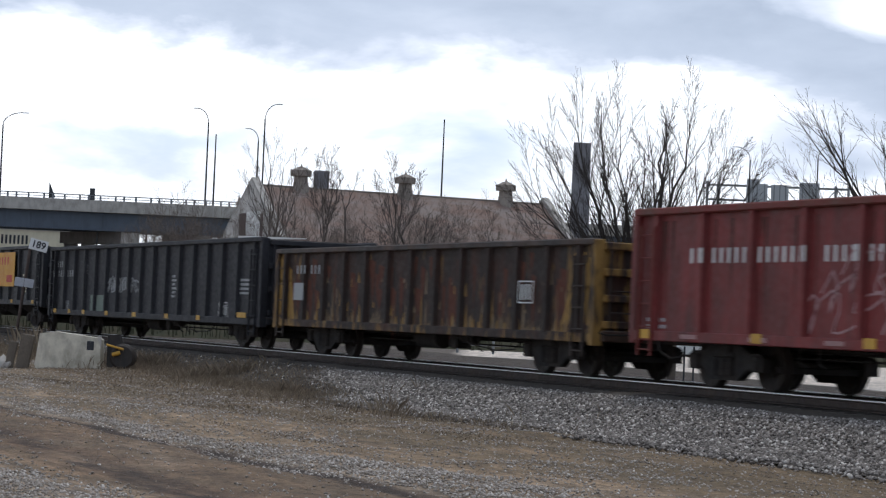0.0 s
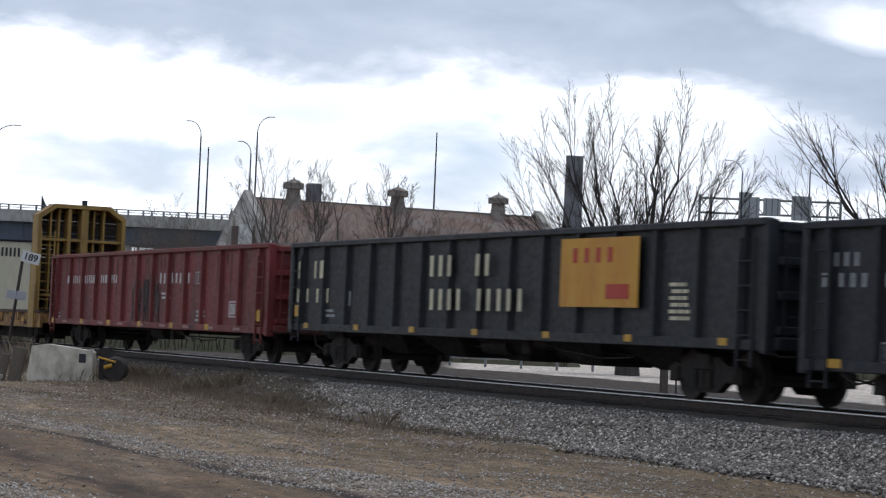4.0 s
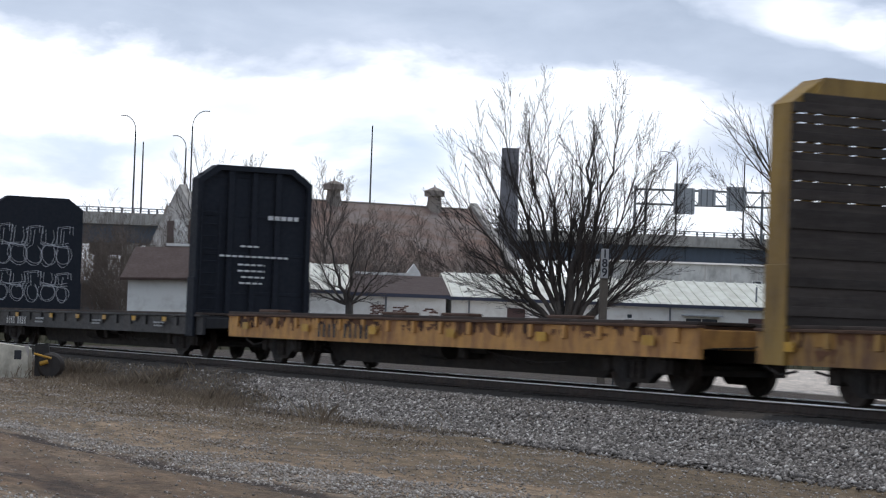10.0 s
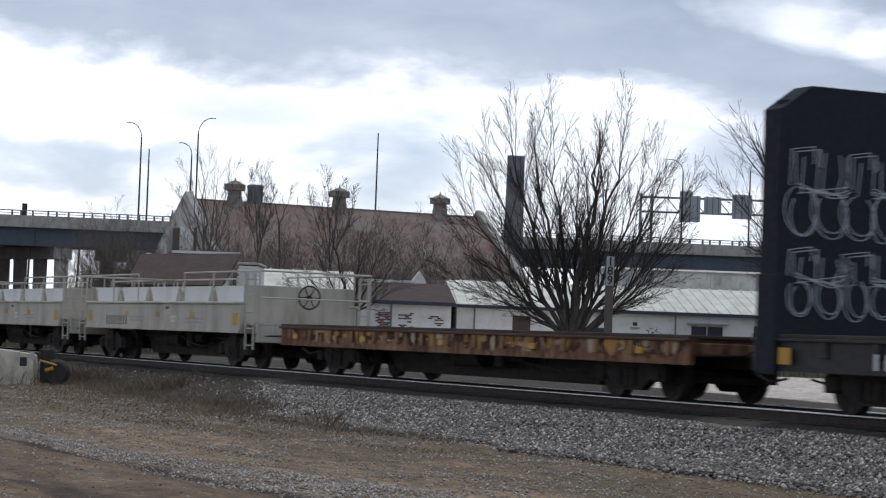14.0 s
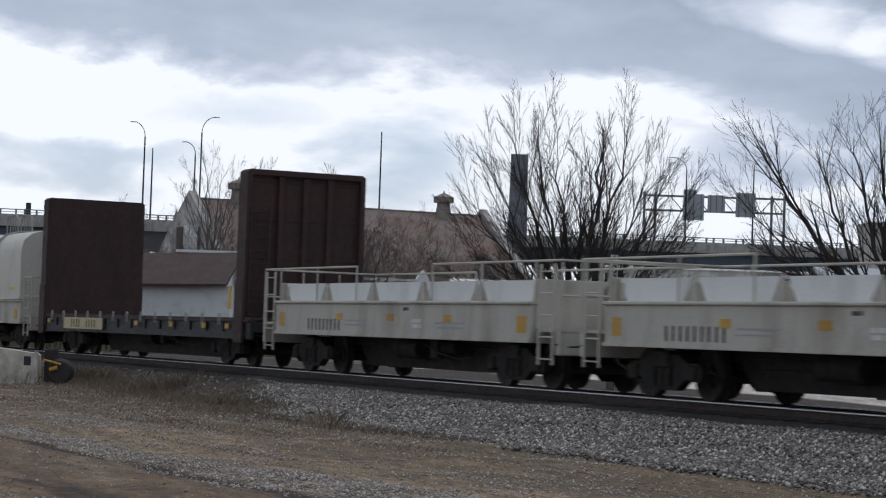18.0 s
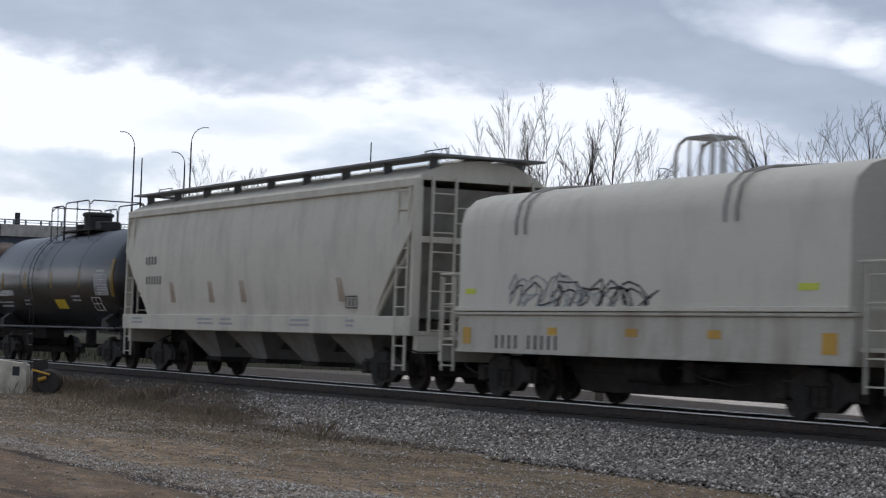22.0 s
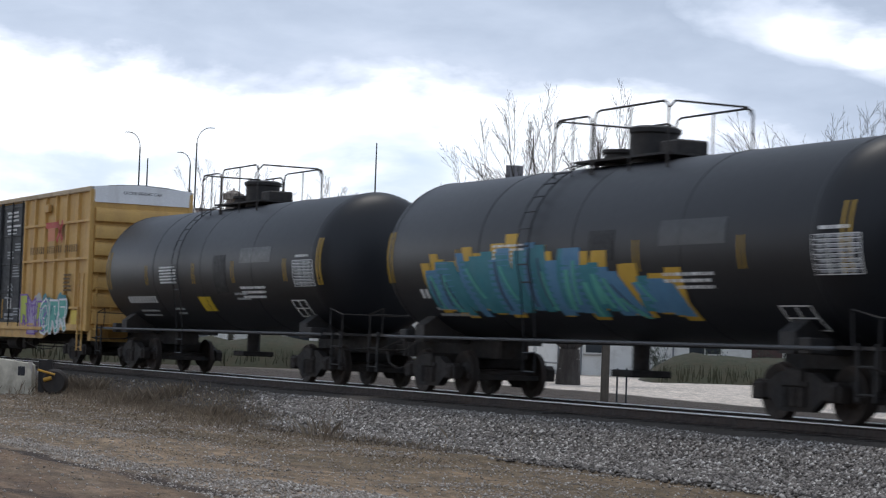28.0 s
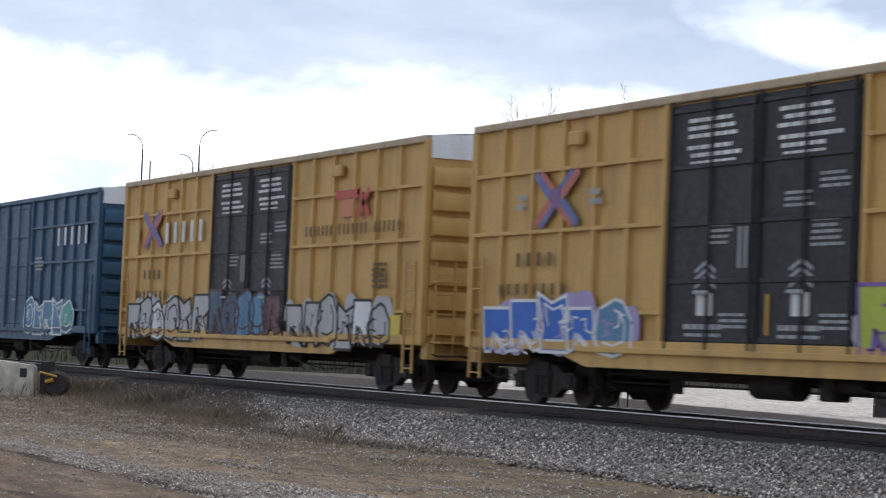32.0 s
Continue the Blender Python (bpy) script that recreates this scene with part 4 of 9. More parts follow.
def tank_car(name, centre, shell_len, r, zc, paint, label, house_off=0.0, group="tank cars in the train"):
    car = car_at(name, centre, label, group)
    h = shell_len / 2
    prof = []
    for k in range(9):
        a = radians(90 * k / 8)
        prof.append((-h + 0.75 - 0.75 * math.cos(a), max(0.02, r * math.sin(a))))
    prof += [(-h / 3, r), (h / 3, r)] + [(-t, q) for t, q in prof[::-1]]
    shell = part("shell", M().lathe(prof, "x", (0, 0, zc), 56), paint, car)
    for x in (-h + 0.78, -h * 0.42, h * 0.02, h * 0.45, h - 0.78):
        part("weld_seam", M().lathe([(x - 0.03, r + 0.004), (x, r + 0.010), (x + 0.03, r + 0.004)], "x", (0, 0, zc), 56), paint, shell)
    e = h + 0.55
    for s in (-1, 1):
        part("stub_sill", M().box(s * e, s * (h - 3.2), -0.3, 0.3, 0.70, 1.06, 0.02), GREASE, car)
        part("end_platform", M().box(s * e, s * (h - 0.5), -1.35, 1.35, 1.06, 1.11), BLACK, car)
        part("bolster_saddle", M().prism([(-1.30, 0.98), (-1.30, 1.30), (-0.95, 1.55), (0.95, 1.55), (1.30, 1.30), (1.30, 0.98)], "x", s * (h - 1.9), s * (h - 1.5)), BLACK, car)
        for y in (-1.35, 1.35):
            part("end_railing", M().tube([(s * e, y, 0.5), (s * e, y, 1.50), (s * (h - 0.1), y, 1.62), (s * (h - 0.05), y, 1.1)], 0.014), BLACK, car)
        part("end_railing", M().tube([(s * e, -1.35, 1.50), (s * e, 1.35, 1.50)], 0.014), BLACK, car)
        add_ladder(car, s * (e - 0.25), -1.37, 0.35, 1.15, 0, BLACK)
        add_coupler(car, s * (e - 0.05), s)
        part("jacking_pad", M().box(s * (h - 1.3), s * (h - 1.0), -1.40, -1.0, 0.98, 1.22, 0.02), BLACK, car)
    part("side_rail", M().tube([(-h + 0.4, -1.42, 1.07), (h - 0.4, -1.42, 1.07)], 0.03, 8), DULL_RAIL, car)
    part("side_rail", M().tube([(-h + 0.4, 1.42, 1.07), (h - 0.4, 1.42, 1.07)], 0.03, 8), DULL_RAIL, car)
    x = house_off
    house = part("valve_housing", M().lathe([(0, 0.40), (0.50, 0.42), (0.53, 0.46), (0.60, 0.46), (0.64, 0.38), (0.66, 0.02)], "z", (x, 0, zc + r - 0.04), 20), BLACK, car)
    part("manway", M().lathe([(0, 0.30), (0.22, 0.30), (0.24, 0.34), (0.30, 0.34), (0.33, 0.02)], "z", (x - 1.1, 0, zc + r - 0.03), 18), BLACK, car)
    part("top_platform", M().box(x - 1.7, x + 1.4, -0.62, 0.62, zc + r + 0.02, zc + r + 0.06), BLACK, car)
    # hooped hand rails round the fittings: a lower pair and a taller pair
    zt, rail = zc + r, 0.86
    part("fitting_box", M().box(x + 0.65, x + 1.25, -0.3, 0.3, zt + 0.05, zt + 0.30, 0.03), BLACK, car)
    for x0, x1, up in ((x - 2.05, x - 0.75, rail * 0.92), (x - 0.65, x + 1.75, rail)):
        for y in (-0.82, 0.82):
            part("top_railing", M().tube([(x0, y, zt - 0.25), (x0, y, zt + up - 0.14), (x0 + 0.05, y, zt + up - 0.04), (x0 + 0.16, y, zt + up), (x1 - 0.16, y, zt + up), (x1 - 0.05, y, zt + up - 0.04), (x1, y, zt + up - 0.14), (x1, y, zt - 0.25)], 0.02), BLACK, car)
            part("railing_post", M().tube([((x0 + x1) / 2, y, zt - 0.25), ((x0 + x1) / 2, y, zt + up)], 0.016), BLACK, car)
    for xe, up in ((x - 2.05, rail * 0.92), (x + 1.75, rail)):
        part("top_railing", M().tube([(xe, -0.82, zt + up - 0.14), (xe, -0.7, zt + up), (xe, 0.7, zt + up), (xe, 0.82, zt + up - 0.14)], 0.02), BLACK, car)
    # ladder up the side
    for dx in (-0.21, 0.21):
        pts = [(x + dx - 1.6, -1.44, 0.5), (x + dx - 1.6, -1.44, 1.1)]
        for k in range(0, 9):
            a = radians(200 - 12 * k)
            pts.append((x + dx - 1.6, (r + 0.10) * math.cos(a), zc + (r + 0.10) * math.sin(a)))
        ladder = part("ladder_stile", M().tube(pts, 0.012, 5), paint, car)
    rung = M().cyl((-0.21, 0, 0), (0.21, 0, 0), 0.014, 5).mesh("rung")
    for k in range(10):
        a = radians(200 - 11 * k)
        part("rung", rung, paint, ladder, at=(x - 1.6, (r + 0.10) * math.cos(a), zc + (r + 0.10) * math.sin(a)))
    for z in (0.52, 0.85):
        part("rung", rung, paint, ladder, at=(x - 1.6, -1.44, z))
    g = M().cyl((0, 0, 0.55), (0, 0, zc - r + 0.05), 0.16, 12).box(-0.35, 0.35, -0.4, 0.4, 0.50, 0.62, 0.02)
    part("bottom_outlet", g, GREASE, car)
    add_bogies(car, (-h + 1.75, h - 1.75))
    car["r"], car["zc"] = r, zc
    return car


def tank_y(car, z):
    r, zc = car["r"], car["zc"]
    return -math.sqrt(max(0.01, r * r - (z - zc) ** 2))


def wrap(car, name, material, x, z, w, h, parent=None, label=""):
    """A decal bent round the shell: small strips stepped up the curve."""
    r, zc = car["r"] + 0.006, car["zc"]
    g = M()
    n = max(2, int(h / 0.08))
    vs = []
    for i in range(n + 1):
        zz = z - h / 2 + h * i / n
        y = -math.sqrt(max(0.01, r * r - (zz - zc) ** 2))
        vs += [(x - w / 2, y, zz), (x + w / 2, y, zz)]
    for i in range(n + 1):
        zz = z - h / 2 + h * i / n
        y = -math.sqrt(max(0.01, r * r - (zz - zc) ** 2)) + 0.012
        vs += [(x - w / 2, y, zz), (x + w / 2, y, zz)]
    fs = []
    o = 2 * (n + 1)
    for i in range(n):
        a = 2 * i
        fs += [(a, a + 1, a + 3, a + 2), (o + a, o + a + 2, o + a + 3, o + a + 1), (a, a + 2, o + a + 2, o + a), (a + 1, o + a + 1, o + a + 3, a + 3)]
    return part(name, g.add(vs, fs), material, car, label)


def wrap_lines(car, x, z, w, rows, material, h=0.07, gap=0.06, chars=False):
    rng = random.Random(int(abs(x * 53 + z * 17)))
    g = M()
    r = car["r"] + 0.005
    for k in range(rows):
        zz = z - k * (h + gap)
        y0 = -math.sqrt(r * r - (zz - car["zc"]) ** 2)
        y1 = -math.sqrt(r * r - (zz - h - car["zc"]) ** 2)
        a = x - w / 2 + rng.uniform(0, 0.08) * w
        end = x + w / 2 - rng.uniform(0, 0.15) * w
        while a < end:
            b = min(end, a + (0.10 if chars else rng.uniform(0.06, 0.2)))
            g.add([(a, y0 - 0.004, zz), (b, y0 - 0.004, zz), (b, y1 - 0.004, zz - h), (a, y1 - 0.004, zz - h), (a, y0 + 0.02, zz), (b, y0 + 0.02, zz), (b, y1 + 0.02, zz - h), (a, y1 + 0.02, zz - h)],
                  [(0, 1, 2, 3), (0, 4, 5, 1), (3, 2, 6, 7), (0, 3, 7, 4), (1, 5, 6, 2)])
            a = b + (0.11 if chars else 0.05)
    tagged(part("stencil", g, material, car, smooth=0), kind="stuff")


def hopper_car(name, centre, length, paint, label):
    car = car_at(name, centre, label, "")
    h = length / 2
    # darker hopper grey: shade painted into the slope sheets and discharge hoppers, plus stains
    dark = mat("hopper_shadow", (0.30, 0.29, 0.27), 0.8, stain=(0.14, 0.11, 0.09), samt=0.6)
    # side walls: gently bowed, with the lower corners cut away over the bogies
    rows = [(1.45, 1.42), (2.2, 1.50), (3.0, 1.52), (3.7, 1.46), (4.02, 1.38)]
    cut = lambda z: h - 0.06 if z > 3.1 else h - 0.06 - 1.75 * min(1.0, (3.1 - z) / 1.6)
    for s in (-1, 1):
        vs, fs = [], []
        zs = [1.45, 1.9, 2.3, 2.7, 3.1, 3.6, 4.02]
        for z in zs:
            w = np.interp(z, [a for a, _ in rows], [b for _, b in rows])
            vs += [(-cut(z), s * w, z), (cut(z), s * w, z), (cut(z), s * (w - 0.05), z), (-cut(z), s * (w - 0.05), z)]
        for i in range(len(zs) - 1):
            a, b = 4 * i, 4 * i + 4
            for k in range(4):
                fs.append((a + k, a + (k + 1) % 4, b + (k + 1) % 4, b + k))
        fs += [(0, 1, 2, 3), tuple(range(len(vs) - 4, len(vs)))]
        part("side_wall", M().add(vs, fs), paint, car)
        part("side_sill", M().box(-h, h, s * 1.50, s * 1.34, 1.08, 1.46, 0.015), paint, car)
        part("top_chord", M().box(-h, h, s * 1.46, s * 1.30, 3.98, 4.16, 0.02), paint, car)
    part("roof", M().prism([(-1.42, 4.12), (-1.30, 4.22), (-0.75, 4.48), (0, 4.56), (0.75, 4.48), (1.30, 4.22), (1.42, 4.12)], "x", -h + 0.02, h - 0.02), paint, car)
    for s in (-1, 1):
        vs = [(s * (h - 0.1), -1.36, 3.98), (s * (h - 0.1), 1.36, 3.98), (s * (h - 2.0), 1.36, 1.46), (s * (h - 2.0), -1.36, 1.46), (s * (h - 0.16), -1.36, 3.98), (s * (h - 0.16), 1.36, 3.98), (s * (h - 2.06), 1.36, 1.46), (s * (h - 2.06), -1.36, 1.46)]
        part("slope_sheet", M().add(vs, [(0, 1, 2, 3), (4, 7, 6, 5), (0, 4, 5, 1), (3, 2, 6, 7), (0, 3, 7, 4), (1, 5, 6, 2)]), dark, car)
        for y in (-1.38, 1.38):
            part("corner_post", M().box(s * h, s * (h - 0.12), y - 0.09, y + 0.09, 1.08, 4.0, 0.012), paint, car)
            part("brace", M().cyl((s * (h - 0.1), y, 3.0), (s * (h - 1.8), y, 1.46), 0.05, 8), paint, car)
        part("end_platform", M().box(s * h, s * (h - 1.9), -1.34, 1.34, 1.10, 1.18), paint, car)
        part("end_sill", M().box(s * h, s * (h - 0.15), -1.34, 1.34, 0.75, 1.10, 0.02), paint, car)
        part("end_beam", M().box(s * (h - 0.02), s * (h - 0.1), -1.30, 1.30, 2.9, 3.02, 0.01), paint, car)
        for y in (-0.85, 0.85):
            add_ladder(car, s * (h + 0.03), y, 1.1, 4.2, 90, paint, 0.5)
        add_ladder(car, s * (h - 0.45), -1.49, 0.4, 4.0, 0, paint, 0.5)
        g = M()
        for z in (1.5, 1.9, 2.3, 2.7, 3.3, 3.6):
            g.cyl((s * (h + 0.02), -0.55, z), (s * (h + 0.02), 0.55, z), 0.016, 5)
        part("grab_iron", g, paint, car)
        add_coupler(car, s * (h - 0.05), s)
    # running boards and hatch covers on the roof
    walk_mat = mat("galvanised_walkway", (0.20, 0.20, 0.20), 0.6, 0.5)
    for y in (-0.95, 0.95):
        part("running_board", M().box(-h - 0.25, h + 0.25, y - 0.28, y + 0.28, 4.58, 4.62), walk_mat, car)
        bracket = M().box(-0.012, 0.012, -0.10, 0.10, 4.36, 4.58).mesh("board_bracket")
        for i in range(9):
            part("board_bracket", bracket, walk_mat, car, at=(-h + 0.3 + i * (2 * h - 0.6) / 8, y, 0))
    for s in (-1, 1):
        part("cross_board", M().box(s * (h + 0.25), s * (h - 0.35), -1.25, 1.25, 4.585, 4.625), walk_mat, car)
        g = M().tube([(s * (h - 0.2), -0.7, 4.62), (s * (h - 0.2), -0.7, 4.78), (s * (h - 1.2), -0.7, 4.78), (s * (h - 1.2), -0.7, 4.62)], 0.018)
        part("grab_iron", g, walk_mat, car)
    n = 10
    for i in range(n):
        x = -h + 1.0 + i * (2 * h - 2.0) / (n - 1)
        part("hatch_cover", M().box(x - 0.78, x + 0.78, -0.32, 0.32, 4.50, 4.60, 0.04), paint, car)
    # discharge hoppers
    for i, x in enumerate((-4.6, -1.55, 1.55, 4.6)):
        top, bot = 1.42, 0.45
        vs = []
        for z, a, b in ((top, 1.45, 1.15), (bot, 0.42, 0.42)):
            vs += [(x - a, -b, z), (x + a, -b, z), (x + a, b, z), (x - a, b, z)]
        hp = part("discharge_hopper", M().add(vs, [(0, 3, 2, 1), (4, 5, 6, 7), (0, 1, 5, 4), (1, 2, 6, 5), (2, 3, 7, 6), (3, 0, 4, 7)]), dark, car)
        part("outlet_gate", M().box(x - 0.5, x + 0.5, -0.5, 0.5, 0.36, 0.46, 0.02), GREASE, hp)
    part("centre_sill", M().box(-h + 0.2, h - 0.2, -0.2, 0.2, 0.7, 1.1), GREASE, car)
    add_bogies(car, (-h + 1.95, h - 1.95))
    brake_wheel(car, h + 0.12, 0.0, 2.2, BLACK)
    return car


def boxcar(name, centre, length, paint, doors, white, label, ztop=5.06, zbot=0.72, group="boxcars in the train"):
    car = car_at(name, centre, label, group)
    h, ys = length / 2, 1.42
    d0, d1 = -2.5, 2.47
    part("body", M().box(-h + 0.02, h - 0.02, -ys, ys, zbot + 0.3, ztop - 0.1), paint, car)
    for s in (-1, 1):
        part("side_sill", M().box(-h, h, s * (ys + 0.10), s * (ys - 0.1), zbot + 0.25, zbot + 0.45, 0.015), paint, car)
        part("fish_belly", M().prism([(-h + 3.2, zbot + 0.26), (-h + 4.4, zbot), (h - 4.4, zbot), (h - 3.2, zbot + 0.26)], "y", s * (ys + 0.06), s * (ys - 0.0)), paint, car)
        part("top_chord", M().box(-h, h, s * (ys + 0.10), s * (ys - 0.1), ztop - 0.16, ztop - 0.02, 0.02), DUSTY_CHORD if paint == BOX_YELLOW else paint, car)
    rib = M().prism([(-0.07, 0.0), (-0.05, -0.085), (0.05, -0.085), (0.07, 0.0)], "z", zbot + 0.45, ztop - 0.15).mesh("side_post")
    n = 6
    for a, b in ((-h, d0), (d1, h)):
        for i in range(n + 1):
            x = a + 0.12 + (b - a - 0.24) * i / n
            part("side_post", rib, paint, car, at=(x, -ys, 0))
            part("side_post", rib, paint, car, at=pose(x, ys, 0, 0, 0, 180))
        for z in (1.62, 3.02, 4.08):
            part("belt_rail", M().box(a + 0.06, b - 0.06, -ys - 0.09, -ys, z - 0.035, z + 0.035, 0.01), paint, car)
    # pair of plug doors
    for k, (a, b) in enumerate(((d0 + 0.03, -0.02), (0.0, d1 - 0.03))):
        door = part("plug_door", M().box(a, b, -ys - 0.06, -ys + 0.02, zbot + 0.42, ztop - 0.2, 0.015), doors, car, "dark steel plug door with lock rods")
        for z in np.linspace(zbot + 0.5, ztop - 0.3, 5):
            part("door_rib", M().box(a + 0.04, b - 0.04, -ys - 0.09, -ys - 0.05, z - 0.04, z + 0.04, 0.01), doors, door)
        for x in (a + 0.07, b - 0.07, (a + b) / 2):
            part("lock_rod", M().cyl((x, -ys - 0.10, zbot + 0.3), (x, -ys - 0.10, ztop - 0.15), 0.025, 8), doors, door)
        part("door_handle", M().box((a + b) / 2 - 0.3, (a + b) / 2 + 0.05, -ys - 0.16, -ys - 0.1, 1.9, 1.96, 0.01), GREY_MARK, door)
    part("door_track", M().box(d0 - 2.6, d1 + 2.6, -ys - 0.14, -ys - 0.05, zbot + 0.24, zbot + 0.34, 0.01), paint, car)
    part("roof", M().prism([(-ys - 0.05, ztop - 0.10), (-ys - 0.05, ztop - 0.03), (-0.7, ztop + 0.06), (0, ztop + 0.09), (0.7, ztop + 0.06), (ys + 0.05, ztop - 0.03), (ys + 0.05, ztop - 0.10)], "x", -h - 0.02, h + 0.02), mat("galvanised_roof", (0.42, 0.42, 0.42), 0.55, 0.5, stain=(0.25, 0.2, 0.16), samt=0.5), car)
    for s in (-1, 1):
        ew = part("end_wall", M().box(s * h, s * (h - 0.06), -ys, ys, zbot + 0.3, ztop - 0.45), paint, car)
        part("height_band", M().prism([(-ys, ztop - 0.46), (ys, ztop - 0.46), (ys, ztop - 0.02), (0, ztop + 0.07), (-ys, ztop - 0.02)], "x", s * (h + 0.03), s * (h - 0.07)), white, car, "white excess-height band")
        for k in range(7):
            z = zbot + 0.42 + k * (ztop - zbot - 0.98) / 7
            part("corrugation", M().prism([(s * h, z), (s * (h + 0.12), z + 0.05), (s * (h + 0.13), z + 0.30), (s * (h + 0.07), z + 0.40), (s * h, z + 0.43)], "y", -ys + 0.06, ys - 0.06), paint, ew)
        part("corner_post", M().box(s * (h + 0.03), s * (h - 0.1), -ys - 0.09, -ys + 0.05, zbot + 0.25, ztop - 0.1, 0.015), paint, car)
        part("corner_post", M().box(s * (h + 0.03), s * (h - 0.1), ys - 0.05, ys + 0.09, zbot + 0.25, ztop - 0.1, 0.015), paint, car)
        part("end_sill", M().box(s * (h + 0.05), s * (h - 0.2), -1.38, 1.38, zbot - 0.02, zbot + 0.30, 0.02), paint, car)
        part("striker", M().box(s * (h + 0.55), s * (h - 0.2), -0.28, 0.28, 0.64, 1.05, 0.03), GREASE, car)
        add_ladder(car, s * (h - 0.45), -ys - 0.12, zbot - 0.3, 2.6, 0, paint)
        add_ladder(car, s * (h + 0.12), -1.05, zbot, 2.6, 90, paint)
        part("crossover", M().box(s * (h + 0.45), s * (h + 0.05), -1.3, 1.3, zbot + 0.30, zbot + 0.34), paint, car)
        g = M().tube([(s * (h + 0.05), -1.3, 2.2), (s * (h + 0.35), -1.3, 2.2), (s * (h + 0.35), 1.3, 2.2), (s * (h + 0.05), 1.3, 2.2)], 0.018)
        part("grab_iron", g, paint, car)
        add_coupler(car, s * (h + 0.35), s)
    under_gear(car, h, 0.6)
    add_bogies(car, (-h + 2.3, h - 2.3))
    brake_wheel(car, h + 0.25, 0.5, 2.4, BLACK)
    return car

# ---- the train, from its front car back ----
RED = rust((0.20, 0.028, 0.026), 0.75, 0.50, "red_gondola_paint", 0.6, stain=(0.055, 0.022, 0.018))
RED_DARK = rust((0.17, 0.026, 0.022), 0.7, 0.48, "red_chord_paint", 0.65)


def grimed_yellow():
    """Soot and rust over yellow paint, which is left near the car's ends and in streaks low down."""
    m = mat("grimed_yellow_paint", (0.028, 0.019, 0.015), 0.75, vary=0.4, stain=(0.082, 0.030, 0.018), samt=0.7, cut=0.53, sscale=(1.6, 1.6, 0.22))
    N = Nodes(m.node_tree)
    p = N.t.nodes["Principled BSDF"]
    old = p.inputs["Base Color"].links[0].from_socket
    co = N.t.nodes.new("ShaderNodeTexCoord").outputs["Object"]
    x, z = N.math("ABSOLUTE", N.dot(co, (1, 0, 0))), N.dot(co, (0, 0, 1))
    s = N.noise(N.mapping(co, (2.2, 2.2, 0.5)), 1.6, 6.0, 0.65, 0.4)
    k = N.math("MULTIPLY_ADD", N.ramp(N.math("MULTIPLY_ADD", x, 0.1, 0.0), [(0.62, 0.0), (0.84, 0.20)]), 1.0, s)
    k = N.math("ADD", k, N.ramp(z, [(0.60, 0.12), (1.0, 0.0)]))
    N.put(p.inputs["Base Color"], N.mix(N.ramp(k, [(0.62, 0.0), (0.74, 0.85)]), old, (0.33, 0.19, 0.05)))
    return m


BROWN = grimed_yellow()
BROWN_DARK = rust((0.035, 0.026, 0.022), 0.7, 0.5, "grimed_chord_paint")
GREEN = rust((0.0140, 0.0140, 0.0178), 0.5, 0.54, "dark_green_paint", 0.65, stain=(0.030, 0.030, 0.032))
COAL = rust((0.013, 0.014, 0.017), 0.45, 0.54, "black_gondola_paint", 0.6, stain=(0.032, 0.028, 0.026))
YELLOW_FLAT = rust((0.40, 0.225, 0.06), 0.9, 0.47, "yellow_flat_paint", 0.7, stain=(0.13, 0.065, 0.038), sscale=(1.4, 1.4, 0.5))
YELLOW_FRAME = rust((0.34, 0.21, 0.055), 0.7, 0.52, "yellow_bulkhead_paint", 0.65, stain=(0.10, 0.06, 0.03))
ORANGE_FLAT = rust((0.56, 0.29, 0.085), 0.85, 0.52, "orange_flat_paint", 0.7, stain=(0.20, 0.085, 0.045), sscale=(1.4, 1.4, 0.5))
RUSTY_FLAT = rust((0.30, 0.17, 0.085), 0.95, 0.46, "rusty_flat_paint", 0.8, stain=(0.085, 0.030, 0.018), sscale=(2.6, 2.6, 0.5))
FLAT_DARK = rust((0.075, 0.038, 0.022), 0.7, 0.5, "rusty_lip_paint", 0.8)
BOARD = mat("bulkhead_board", (0.055, 0.043, 0.036), 0.9, vary=0.4, stain=(0.11, 0.09, 0.075), samt=0.6, sscale=(1, 0.3, 3), each=0.35)
BLACK_FLAT = rust((0.020, 0.020, 0.022), 0.45, 0.52, "black_flat_paint", 0.6, stain=(0.05, 0.04, 0.035))
NAVY = rust((0.018, 0.021, 0.028), 0.3, 0.55, "black_bulkhead_paint", 0.8, stain=(0.02, 0.02, 0.022), spec=0.25, bump=0.05)
OXIDE = rust((0.040, 0.022, 0.018), 0.6, 0.52, "oxide_brown_paint", 0.7, stain=(0.075, 0.03, 0.022), sscale=(1, 1, 0.4))
COIL_GREY = rust((0.49, 0.455, 0.385), 0.65, 0.53, "grey_coil_paint", 0.65, stain=(0.24, 0.19, 0.14))
COIL_WHITE = rust((0.72, 0.72, 0.69), 0.5, 0.56, "white_cradle_paint", 0.6, stain=(0.45, 0.42, 0.37))
HOOD = rust((0.58, 0.54, 0.455), 0.5, 0.56, "grey_hood_paint", 0.55, stain=(0.34, 0.31, 0.26))
HOPPER = rust((0.58, 0.535, 0.445), 0.5, 0.54, "grey_hopper_paint", 0.6, stain=(0.30, 0.265, 0.22))
TANK_GLOSS = rust((0.006, 0.0065, 0.009), 0.35, 0.56, "gloss_black_tank_paint", 0.30, stain=(0.014, 0.013, 0.013), spec=0.42, bump=0.0, vary=0.1)
